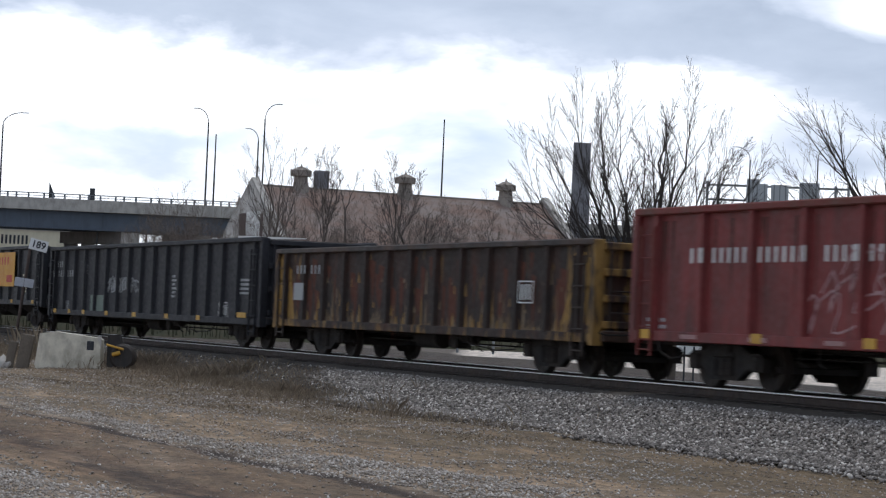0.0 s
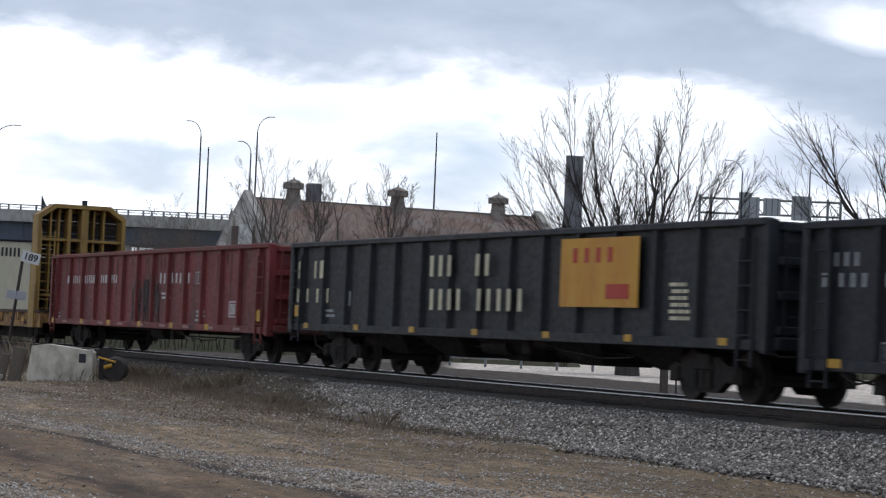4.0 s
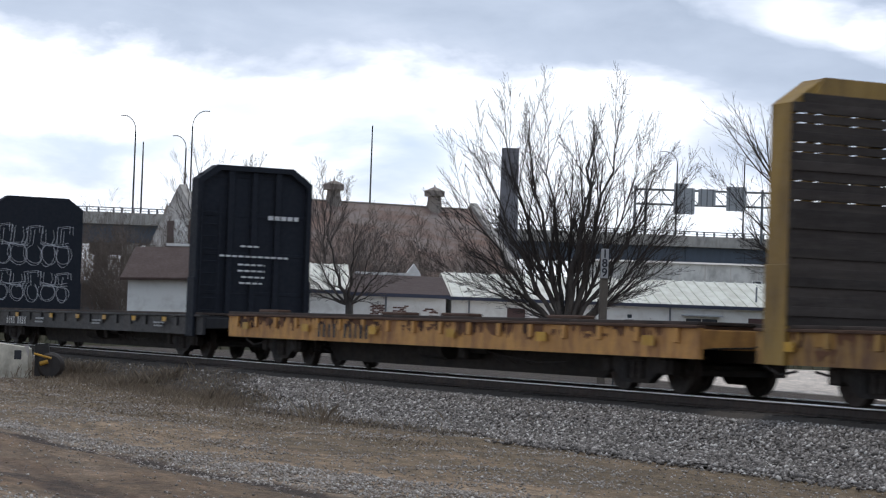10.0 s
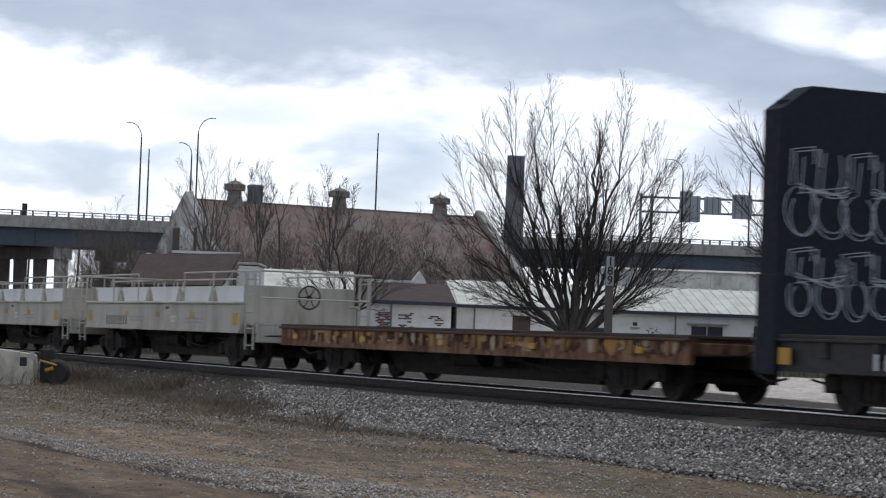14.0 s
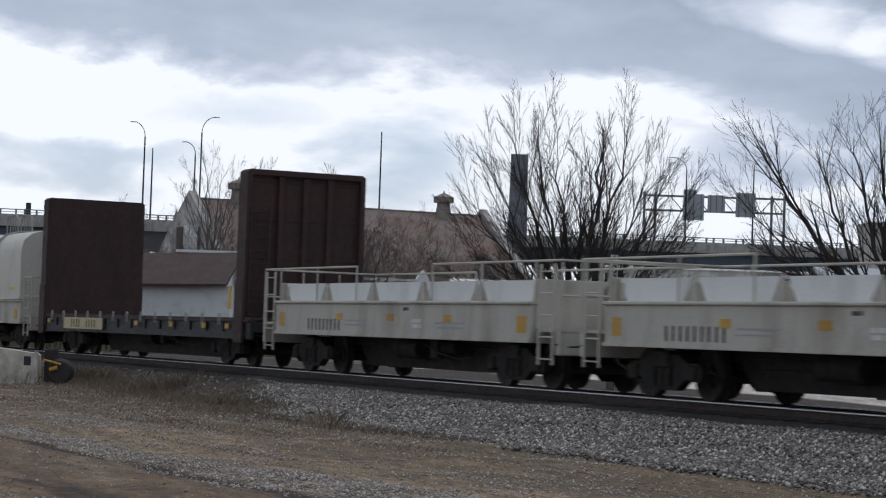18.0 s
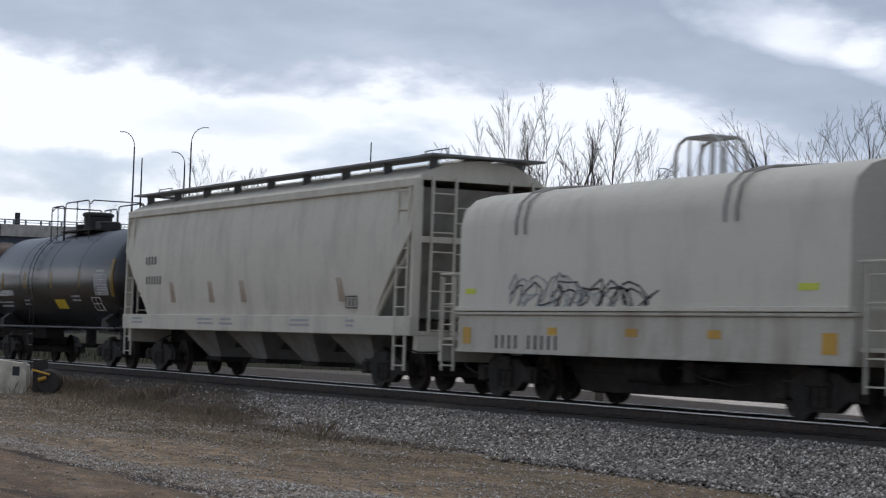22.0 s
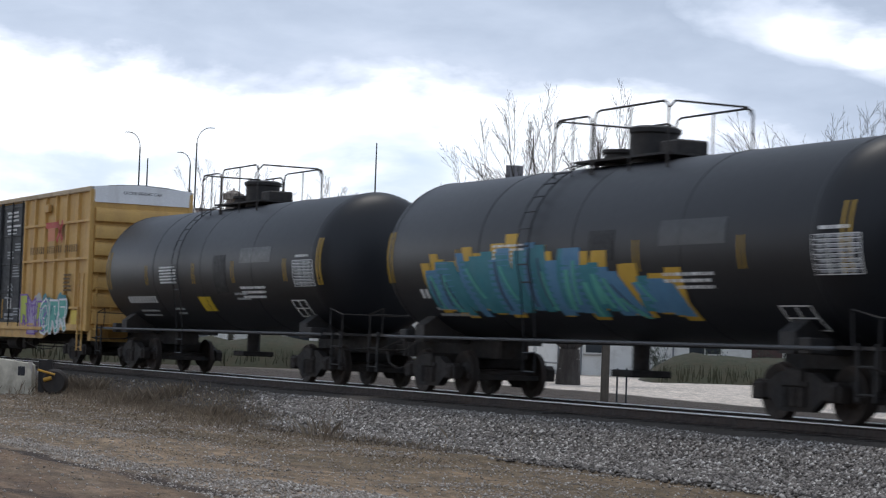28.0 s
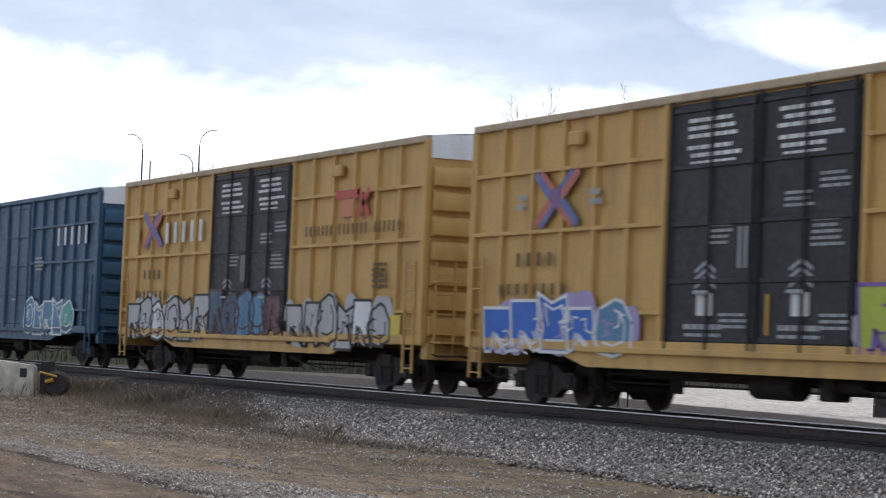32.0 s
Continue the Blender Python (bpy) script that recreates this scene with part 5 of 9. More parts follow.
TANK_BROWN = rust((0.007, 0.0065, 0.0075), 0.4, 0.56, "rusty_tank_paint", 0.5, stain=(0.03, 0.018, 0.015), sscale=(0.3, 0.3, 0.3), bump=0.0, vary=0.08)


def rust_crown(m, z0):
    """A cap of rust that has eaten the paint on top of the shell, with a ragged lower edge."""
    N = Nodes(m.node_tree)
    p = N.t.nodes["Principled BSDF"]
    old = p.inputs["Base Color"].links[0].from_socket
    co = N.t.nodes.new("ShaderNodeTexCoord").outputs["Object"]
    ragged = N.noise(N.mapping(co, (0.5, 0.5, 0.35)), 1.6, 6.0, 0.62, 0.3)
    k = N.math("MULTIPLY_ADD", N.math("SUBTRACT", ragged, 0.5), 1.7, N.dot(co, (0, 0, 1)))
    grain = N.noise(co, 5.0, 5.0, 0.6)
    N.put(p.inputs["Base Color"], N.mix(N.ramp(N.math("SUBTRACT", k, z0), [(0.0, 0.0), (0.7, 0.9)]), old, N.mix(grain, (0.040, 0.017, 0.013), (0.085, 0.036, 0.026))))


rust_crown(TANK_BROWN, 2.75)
TANK_MATT = rust((0.0095, 0.0102, 0.013), 0.4, 0.54, "matt_black_tank_paint", 0.45, stain=(0.017, 0.018, 0.020), bump=0.0, vary=0.04)
BOX_YELLOW = rust((0.55, 0.335, 0.105), 0.7, 0.52, "yellow_boxcar_paint", 0.6, stain=(0.34, 0.20, 0.075))
DUSTY_CHORD = rust((0.46, 0.36, 0.24), 0.7, 0.52, "dusty_tan_chord_paint", 0.7, stain=(0.30, 0.21, 0.13))
BOX_DOOR = rust((0.015, 0.016, 0.019), 0.5, 0.54, "dark_door_paint", 0.6, stain=(0.030, 0.029, 0.029))
BOX_BLUE = rust((0.030, 0.085, 0.150), 0.5, 0.54, "blue_boxcar_paint", 0.55, stain=(0.035, 0.05, 0.07))
WHITE_BAND = rust((0.80, 0.80, 0.80), 0.4, 0.56, "white_band_paint", 0.6, stain=(0.40, 0.38, 0.35))


def add_body_stain(car, half, z0, z1, y):
    """Rust runs below the top chord between the ribs."""
    rng = random.Random(int(abs(car["along"])))
    m = mat("rust_run", (0.075, 0.028, 0.022), 0.85, vary=0.4)
    for _ in range(46):
        x = rng.uniform(-half, half)
        h = rng.uniform(0.25, 1.5)
        w = rng.uniform(0.015, 0.06)
        part("rust_run", M().prism([(x - w, z1), (x + w, z1), (x + w * 0.7, z1 - h * 0.6), (x, z1 - h), (x - w * 0.6, z1 - h * 0.5)], "y", y - 0.003, y + 0.003), m, car, smooth=0)


def sill_runs(car, half, ztop, zbot, n, seed, materials):
    """Ragged rust runs and pale scraped patches along a flat car's side sill."""
    rng = random.Random(seed)
    made = [M() for _ in materials]
    for i in range(n):
        x, w = rng.uniform(-half + 0.3, half - 0.3), rng.uniform(0.02, 0.13) * (2.2 if i % 9 == 0 else 1.0)
        k = rng.randrange(len(materials))
        top = ztop - 0.07 if rng.random() < 0.75 else rng.uniform(zbot + 0.2, ztop - 0.1)
        h = (top - zbot - 0.02) * rng.uniform(0.25, 0.95)
        pts = [(x - w, top), (x + w, top)]
        for j in range(5):
            px = x + w * (1 - j / 2)
            pts.append((px + rng.uniform(-0.03, 0.03), top - h * (rng.uniform(0.35, 1.0) if j not in (0, 4) else rng.uniform(0.1, 0.5))))
        made[k].prism(pts, "y", -1.4425 - 0.00006 * i, -1.438)
    for g, m in zip(made, materials):
        tagged(part("rust_run", g, m, car, smooth=0), kind="stuff")


def build_train():
    run_dark = mat("dark_rust_run", (0.060, 0.026, 0.016), 0.9, vary=0.4)
    run_brown = mat("brown_rust_run", (0.15, 0.070, 0.035), 0.9, vary=0.4)
    scraped = mat("scraped_pale_paint", (0.46, 0.38, 0.26), 0.8, vary=0.3, stain=(0.25, 0.14, 0.07), samt=0.7)
    amber = mat("amber_paint_patch", (0.46, 0.25, 0.06), 0.8, vary=0.3, stain=(0.20, 0.10, 0.04), samt=0.7)
    # red gondolas
    for c in (-22.65, -104.93):
        car, rib, y = gondola("gondola", c, 20.4, 2.92, 0.72, 14, RED, RED_DARK, "red open gondola with white lettering and rust")
        bars(car, "lettering", WHITE_MARK, -8.5, 2.0, 25, 0.24, 0.155, 0.07, y, skip=(8, 16), rib=rib)
        bars(car, "lettering", WHITE_MARK, 1.24, 1.97, 8, 0.28, 0.20, 0.155, y, skip=(2,), rib=rib)
        frame_plate(car, 7.6, 1.30, 0.85, 0.40, y, WHITE_MARK)
        frame_plate(car, 4.6, 2.11, 0.42, 0.32, y, GREY_MARK)
        lines(car, 1.9, 1.72, 0.9, 2, y, WHITE_MARK)
        lines(car, 4.9, 1.25, 0.8, 3, y, GREY_MARK)
        lines(car, -9.5, 1.1, 0.7, 3, y, GREY_MARK)
        if c < -50:
            # a soot-black tag weathered into upright streaks
            rng = random.Random(77)
            soot, ash = M(), M()
            for k in range(90):
                x = rng.uniform(-1.25, 1.35)
                z1 = 0.95 + (1.35 - 0.25 * abs(x)) * rng.uniform(0.35, 1.0)
                z0 = max(0.9, z1 - rng.uniform(0.25, 0.9))
                ribbon(soot if k % 4 else ash, [(x, z0), (x + rng.uniform(-0.05, 0.05), (z0 + z1) / 2), (x + rng.uniform(-0.06, 0.06), z1)], rng.uniform(0.03, 0.11), y - 0.004 - 0.00005 * k)
            tagged(part("graffiti_streak", soot, mat("soot_tag", (0.035, 0.022, 0.021), 0.8, vary=0.3), car, smooth=0), kind="stuff")
            tagged(part("graffiti_streak", ash, mat("ash_tag", (0.16, 0.11, 0.10), 0.8, vary=0.3), car, smooth=0), kind="stuff")
        else:
            for k in range(3):
                scrawl(car, -5.2 + 0.5 * k, 0.95 + 0.30 * k, 4.2, 0.7, y - 0.006, spray("rose_spray"), 70 + k)
        for x in (-9.7, -6.28, -3.33, -0.22, 2.74, 5.75, 9.6):
            plate(car, "reflector", YELLOW_MARK, x, 0.83 if x < 9 else 1.16, 0.42, 0.15 if x < 9 else 0.28, -1.516)
        for i in range(9):
            plate(car, "stencil", mat("pink_grey_stencil", (0.34, 0.20, 0.19), 0.8, vary=0.3), -8.3 + i * 2.05, 0.81, 0.5, 0.07, -1.514)
        add_body_stain(car, 10.1, 0.9, 2.7, y)
    car, rib, y = gondola("gondola", -42.3, 16.1, 2.46, 0.63, 13, BROWN, BROWN_DARK, "grimy yellow gondola blackened by soot and rust", ribw=0.2)
    plate(car, "placard", GREY_MARK, -6.4, 1.45, 0.62, 0.40, y - 0.104)
    bars(car, "lettering", GREY_MARK, -6.6, 1.86, 7, 0.20, 0.16, 0.07, y - 0.1, skip=(3,))
    frame_plate(car, 5.45, 1.5, 0.62, 0.42, y - 0.1, WHITE_MARK)
    # pale dust and worn paint along the lower edge
    dust = mat("pale_dust", (0.20, 0.15, 0.095), 0.95, vary=0.35, stain=(0.13, 0.08, 0.04), samt=0.8, sscale=(1.5, 1.5, 0.6))
    rng = random.Random(4)
    pale, ochre = M(), M()
    for i in range(230):
        x = rng.uniform(-7.9, 7.9)
        w, h = rng.uniform(0.015, 0.07), rng.uniform(0.05, 0.30) * (2.6 if rng.random() < 0.2 else 1.0)
        z0 = 0.80 if rng.random() < 0.7 else rng.uniform(0.85, 1.7)
        (pale if i % 3 else ochre).prism([(x - w, z0), (x + w, z0), (x + w * 0.5, z0 + h * rng.uniform(0.4, 0.8)), (x + rng.uniform(-w, w) * 0.4, z0 + h), (x - w * 0.6, z0 + h * rng.uniform(0.4, 0.8))], "y", y - 0.004 - 0.00003 * i, y + 0.004)
    tagged(part("dust_streak", pale, dust, car, smooth=0), kind="stuff")
    tagged(part("dust_streak", ochre, mat("ochre_streak", (0.27, 0.16, 0.055), 0.9, vary=0.4), car, smooth=0), kind="stuff")
    rusty = M()
    for i in range(60):
        x, z1 = rng.uniform(-7.6, 7.6), rng.uniform(1.5, 2.3)
        w, h = rng.uniform(0.03, 0.16), rng.uniform(0.3, 1.1)
        rusty.prism([(x - w, z1), (x + w, z1 - 0.05), (x + w * 0.7, z1 - h * 0.6), (x, z1 - h), (x - w * 0.8, z1 - h * 0.5)], "y", y - 0.0035 - 0.00003 * i, y + 0.004)
    tagged(part("rust_run", rusty, mat("red_rust_run", (0.10, 0.034, 0.02), 0.9, vary=0.4), car, smooth=0), kind="stuff")
    drip = mat("bare_yellow", (0.40, 0.235, 0.06), 0.8, vary=0.3, stain=(0.16, 0.08, 0.03), samt=0.7)
    for k in range(7):
        x = -7.95 + k * 0.12
        g = M()
        ribbon(g, [(x, 2.25 - 0.05 * k), (x + 0.03, 1.7), (x + 0.09 + 0.03 * k, 0.95 - 0.02 * k)], 0.10, y - 0.004)
        part("paint_drip", g, drip, car, smooth=0)
        g = M()
        ribbon(g, [(7.9 - 0.12 * k, 2.2 - 0.1 * (k % 3)), (7.85 - 0.12 * k, 1.6), (7.75 - 0.16 * k, 0.95)], 0.07, y - 0.004)
        part("paint_drip", g, drip, car, smooth=0)
    car, rib, y = gondola("gondola", -61.65, 20.5, 2.78, 0.60, 17, GREEN, GREEN, "long dark green gondola with faded grey lettering")
    bars(car, "lettering", GREY_MARK, -9.75, 1.82, 8, 0.20, 0.17, 0.11, y, skip=(4,), rib=rib)
    bars(car, "lettering", GREY_MARK, -9.6, 2.12, 3, 0.2, 0.15, 0.10, y, rib=rib)
    for k in range(2):
        scrawl(car, -3.6 + 0.9 * k, 1.35, 2.6, 0.5, y - 0.006, GREY_MARK, 81 + k)
    bars(car, "lettering", GREY_MARK, -3.5, 1.42, 8, 0.28, 0.18, 0.06, y, rib=rib)
    plate(car, "faded_panel", mat("pale_green_panel", (0.16, 0.20, 0.165), 0.7, stain=(0.08, 0.10, 0.085), samt=0.6), -4.7, 0.98, 1.5, 0.55, y - 0.002)
    frame_plate(car, 7.25, 0.95, 0.72, 0.40, y, WHITE_MARK)
    lines(car, 8.9, 1.75, 0.9, 4, y, GREY_MARK)
    lines(car, 3.0, 1.85, 0.4, 6, y, GREY_MARK)
    frame_plate(car, -6.1, 2.05, 0.3, 0.32, y, GREY_MARK)
    for x, w in ((-9.4, 0.55), (-7.6, 0.35), (-5.9, 0.35), (-3.3, 0.4), (-0.4, 0.45), (2.7, 0.45), (5.5, 0.4), (8.95, 0.95)):
        plate(car, "reflector", YELLOW_MARK, x, 0.72 if x < 8 else 0.84, w, 0.13, -1.516)
    for x in (-8.2, 4.7):
        frame_plate(car, x, 0.9, 0.35, 0.3, y, GREY_MARK)
    car, rib, y = gondola("gondola", -83.05, 20.3, 2.88, 0.85, 15, COAL, COAL, "black coal gondola with a yellow panel and cream lettering", ribw=0.16)
    bars(car, "lettering", CREAM_MARK, -9.93, 2.05, 6, 0.40, 0.24, 0.10, y, skip=(2,), rib=rib)
    bars(car, "lettering", CREAM_MARK, -9.95, 1.5, 7, 0.32, 0.22, 0.09, y, skip=(3,), rib=rib)
    for x, z, n in ((-2.25, 2.05, 3), (-0.12, 2.05, 2), (-2.2, 1.38, 4), (0.0, 1.38, 2), (0.87, 1.38, 2), (1.75, 1.38, 1)):
        bars(car, "lettering", CREAM_MARK, x, z, n, 0.42, 0.32, 0.10, y - 0.1)
    plate(car, "painted_panel", mat("orange_yellow_panel", (0.58, 0.30, 0.035), 0.6, stain=(0.42, 0.12, 0.03), samt=0.5, vary=0.15), 4.9, 2.08, 2.8, 1.20, y - 0.104, "orange-yellow painted panel")
    bars(car, "lettering", mat("red_panel_mark", (0.45, 0.05, 0.03), 0.6), 3.9, 2.25, 4, 0.26, 0.34, 0.08, y - 0.114)
    plate(car, "panel_mark", MATS["red_panel_mark"], 5.6, 1.75, 0.8, 0.25, y - 0.114)
    plate(car, "placard", GREY_MARK, -6.8, 1.6, 0.4, 0.32, y - 0.002)
    lines(car, -7.9, 1.35, 0.9, 2, y, GREY_MARK)
    lines(car, 7.5, 1.9, 0.7, 6, y, CREAM_MARK)
    for i in range(7):
        plate(car, "reflector", YELLOW_MARK, -9.0 + i * 3.0, 0.97, 0.36, 0.12, -1.516)
    plate(car, "reflector", YELLOW_MARK, -9.6, 1.3, 0.4, 0.26, y - 0.104)
    for i in range(5):
        vs = []
        x = -5.8 + i * 2.9
        for z, a, b in ((0.95, 1.25, 1.1), (0.45, 0.45, 0.5)):
            vs += [(x - a, -b, z), (x + a, -b, z), (x + a, b, z), (x - a, b, z)]
        part("drop_door", M().add(vs, [(0, 3, 2, 1), (4, 5, 6, 7), (0, 1, 5, 4), (1, 2, 6, 5), (2, 3, 7, 6), (3, 0, 4, 7)]), GREASE, car)
    # yellow bulkhead flat
    car = car_at("bulkhead_flatcar", -127.0, "yellow bulkhead flatcar with boarded end walls and a rusty floor", "flatcars in the train")
    flat_deck(car, 10.45, 1.10, 0.56, YELLOW_FLAT, FLAT_DARK, 18)
    sill_runs(car, 10.45, 1.10, 0.56, 190, 3, (run_dark, run_brown, amber))
    bulkhead(car, 9.08, 1, 4.70, 1.1, YELLOW_FRAME, BOARD, 0.72, 0.38, "boards")
    bulkhead(car, -9.66, -1, 4.70, 1.1, YELLOW_FRAME, BOARD, 0.50, 0.38, "boards")
    bars(car, "lettering", WHITE_MARK, -5.6, 0.60, 10, 0.22, 0.15, 0.07, -1.515, skip=(4,))
    for x in (-9.6, -6.63, -2.75, 1.0, 4.8, 8.4):
        plate(car, "reflector", YELLOW_MARK, x, 0.82, 0.5, 0.14, -1.515)
    # orange flat
    car = car_at("flatcar", -149.05, "orange-yellow flatcar with a bare rusty floor", "flatcars in the train")
    flat_deck(car, 10.05, 1.12, 0.58, ORANGE_FLAT, FLAT_DARK, 17)
    sill_runs(car, 10.05, 1.12, 0.70, 120, 4, (run_dark, run_brown, run_brown))
    bars(car, "lettering", DARK_MARK, -4.6, 0.66, 10, 0.28, 0.2, 0.07, -1.515, skip=(4,))
    for i in range(6):
        plate(car, "reflector", YELLOW_MARK, -8.8 + i * 3.5, 0.84, 0.5, 0.16, -1.515)
    for x in (-8.2, -1.5, 1.2, 5.4):
        part("tie_down", M().box(x - 0.6, x + 0.6, -1.2, -0.9, 1.15, 1.22, 0.02), FLAT_DARK, car)
    # black bulkhead flat with graffiti
    car = car_at("bulkhead_flatcar", -171.1, "black bulkhead flatcar with white outline graffiti on one end wall", "flatcars in the train")
    flat_deck(car, 10.2, 1.08, 0.58, BLACK_FLAT, BLACK_FLAT, 17)
    bulkhead(car, 9.25, 1, 4.74, 1.08, NAVY, NAVY, 0.45, 0.36, "plate")
    bh = bulkhead(car, -9.55, -1, 4.74, 1.08, NAVY, NAVY, 0.45, 0.36, "plate")
    outline_graffiti(bh, -9.55)
    bars(car, "lettering", WHITE_MARK, -7.22, 0.65, 9, 0.22, 0.16, 0.09, -1.515, skip=(4,))
    for i in range(8):
        plate(car, "reflector", YELLOW_MARK, (-9.28, -6.07, -2.38, 0.21, 2.67, 5.2, 7.6, 9.4)[i], 0.93 if i else 0.80, 0.42, 0.12 if i else 0.24, -1.515)
    lines(car, -3.6, 0.86, 1.0, 2, -1.515, GREY_MARK, 0.05, 0.05)
    lines(car, 2.0, 0.86, 1.0, 2, -1.515, GREY_MARK, 0.04, 0.04)
    lines(car, 7.2, 0.86, 0.9, 2, -1.515, GREY_MARK, 0.04, 0.04)
    g = M()
    for k, (z, y0, y1) in enumerate(((3.45, 0.35, 1.15), (2.75, -0.35, 0.15), (2.5, -0.9, 0.9), (2.3, -0.4, 0.3), (2.15, -0.4, 0.3), (2.0, -0.3, 0.3), (1.85, -0.35, 0.25))):
        yy = y0
        while yy < y1:
            g.box(9.70, 9.712, yy, min(y1, yy + 0.13), z, z + (0.10 if z > 3 else 0.045))
            yy += 0.17
    tagged(part("stencil", g, WHITE_MARK, car, smooth=0), kind="stuff")
    # rusty flat
    car = car_at("flatcar", -191.4, "rusty brown flatcar with worn paint", "flatcars in the train")
    flat_deck(car, 8.4, 1.03, 0.60, RUSTY_FLAT, FLAT_DARK, 15)
    sill_runs(car, 8.4, 1.03, 0.60, 240, 5, (run_dark, run_brown, run_dark, scraped, amber))
    for i in range(5):
        plate(car, "reflector", YELLOW_MARK, -7.4 + i * 3.6, 0.8, 0.34, 0.10, -1.515)
    # three open coil cars
    for c in (-208.3, -223.0, -237.6):
        car = coil_car("coil_car", c, COIL_GREY, COIL_WHITE, "pale grey open coil car with white cradle panels", "open coil cars in the train")
        bars(car, "lettering", DARK_MARK, -4.12, 0.93, 9, 0.24, 0.13, 0.075, -1.482)
        lines(car, -1.5, 1.16, 1.3, 2, -1.482, GREY_MARK, 0.03, 0.06)
        lines(car, 0.9, 1.42, 0.3, 1, -1.482, DARK_MARK, 0.06, 0.05)
        lines(car, 1.4, 1.2, 0.5, 2, -1.482, WHITE_MARK, 0.07, 0.03)
        lines(car, 3.0, 1.15, 1.6, 2, -1.482, GREY_MARK, 0.04, 0.05)
        for x, w in ((-5.6, 0.4), (-2.4, 0.4), (0.14, 0.45), (2.73, 0.45), (5.7, 0.5)):
            plate(car, "reflector", YELLOW_MARK, x, 1.22 if abs(x) < 5 else 1.14, w, 0.14 if abs(x) < 5 else 0.3, -1.482)
    # brown bulkhead flat
    car = car_at("bulkhead_flatcar", -254.0, "dark brown bulkhead flatcar with rusty steel end walls", "flatcars in the train")
    flat_deck(car, 8.75, 1.12, 0.66, BLACK_FLAT, OXIDE, 15)
    bulkhead(car, 7.88, 1, 4.62, 1.12, OXIDE, OXIDE, 0.5, 0.06, "plate")
    bulkhead(car, -8.2, -1, 4.62, 1.12, OXIDE, OXIDE, 0.5, 0.06, "plate")
    plate(car, "number_panel", mat("cream_panel", (0.55, 0.47, 0.28), 0.7, stain=(0.35, 0.22, 0.1), samt=0.6), -4.2, 0.90, 3.7, 0.32, -1.515)
    bars(car, "lettering", DARK_MARK, -5.3, 0.79, 10, 0.22, 0.15, 0.09, -1.524, skip=(4, 5))
    for i in range(5):
        plate(car, "reflector", YELLOW_MARK, (0.58, 3.39, 5.8, 7.4, -7.6)[i], 0.95, 0.36, 0.12, -1.515)
    part("reflector", M().box(7.5, 7.7, -1.545, -1.53, 1.35, 1.9), YELLOW_MARK, car)
    loop = M().tube([(-0.07, 0, 0.0), (-0.07, 0, 0.22), (-0.03, 0, 0.26), (0.03, 0, 0.26), (0.07, 0, 0.22), (0.07, 0, 0.0)], 0.013, 5).mesh("stake_loop")
    for i in range(13):
        part("stake_loop", loop, GREY_MARK, car, at=(-7.3 + i * 1.18, -1.515, 0.98))
    # covered coil car
    car = coil_car("covered_coil_car", -271.0, COIL_GREY, COIL_WHITE, "grey coil car under a long rounded hood with scrawled graffiti", "", cover=HOOD, trough=False)
    bars(car, "lettering", DARK_MARK, -4.5, 0.90, 10, 0.24, 0.15, 0.09, -1.482, skip=(4,))
    for x, w in ((-5.6, 0.45), (-2.4, 0.45), (0.2, 0.5), (2.6, 0.5), (5.5, 0.5)):
        plate(car, "reflector", YELLOW_MARK, x, 1.22 if abs(x) < 5 else 1.12, w, 0.13 if abs(x) < 5 else 0.3, -1.482)
    plate(car, "reflector", mat("lime_reflector", (0.55, 0.58, 0.05), 0.5), 5.0, 1.92, 0.70, 0.10, -1.502)
    plate(car, "reflector", mat("lime_reflector", (0.55, 0.58, 0.05), 0.5), -5.47, 1.92, 0.55, 0.10, -1.502)
    scrawl(car, -3.9, 1.66, 4.9, 0.46, -1.505, DARK_MARK, 7)
    scrawl(car, -4.0, 1.70, 2.6, 0.55, -1.507, GREY_MARK, 19)
    scrawl(car, -2.4, 1.60, 3.2, 0.42, -1.509, DARK_MARK, 23)
    scrawl(car, -3.6, 1.62, 3.4, 0.30, -1.505, GREY_MARK, 9)
    # covered hopper
    car = hopper_car("covered_hopper", -287.87, 17.65, HOPPER, "pale grey covered hopper with roof hatches and ladders")
    bars(car, "lettering", DARK_MARK, -7.04, 2.72, 4, 0.20, 0.14, 0.09, -1.525)
    bars(car, "lettering", DARK_MARK, -7.0, 2.22, 6, 0.20, 0.13, 0.08, -1.512)
    frame_plate(car, 5.97, 1.74, 0.55, 0.26, -1.468, DARK_MARK)
    stripe = mat("orange_stripe", (0.44, 0.34, 0.26), 0.7)
    for x in (-5.0, -2.27, -0.18, 5.43):
        for dx in (0, 0.16):
            part("stripe", M().prism([(x + dx, 1.75), (x + dx + 0.05, 1.75), (x + dx - 0.15, 2.25), (x + dx - 0.2, 2.25)], "y", -1.515, -1.46), stripe, car)
    for x, w in ((-7.6, 1.0), (-2.6, 1.2), (-1.1, 1.0), (3.3, 1.1), (6.0, 0.5)):
        lines(car, x, 1.38, w, 2, -1.502, GREY_MARK, 0.05, 0.05)
    # tank cars
    specs = ((-304.2, 13.9, 1.44, 2.46, TANK_GLOSS, "glossy black tank car with yellow marks", 0.2),
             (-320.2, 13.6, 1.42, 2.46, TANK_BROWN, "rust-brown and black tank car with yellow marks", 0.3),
             (-337.0, 15.7, 1.55, 2.64, TANK_MATT, "matt black tank car with blue and orange graffiti", 0.2),
             (-355.3, 15.9, 1.55, 2.64, TANK_MATT, "matt black tank car with white stencils", 0.2))
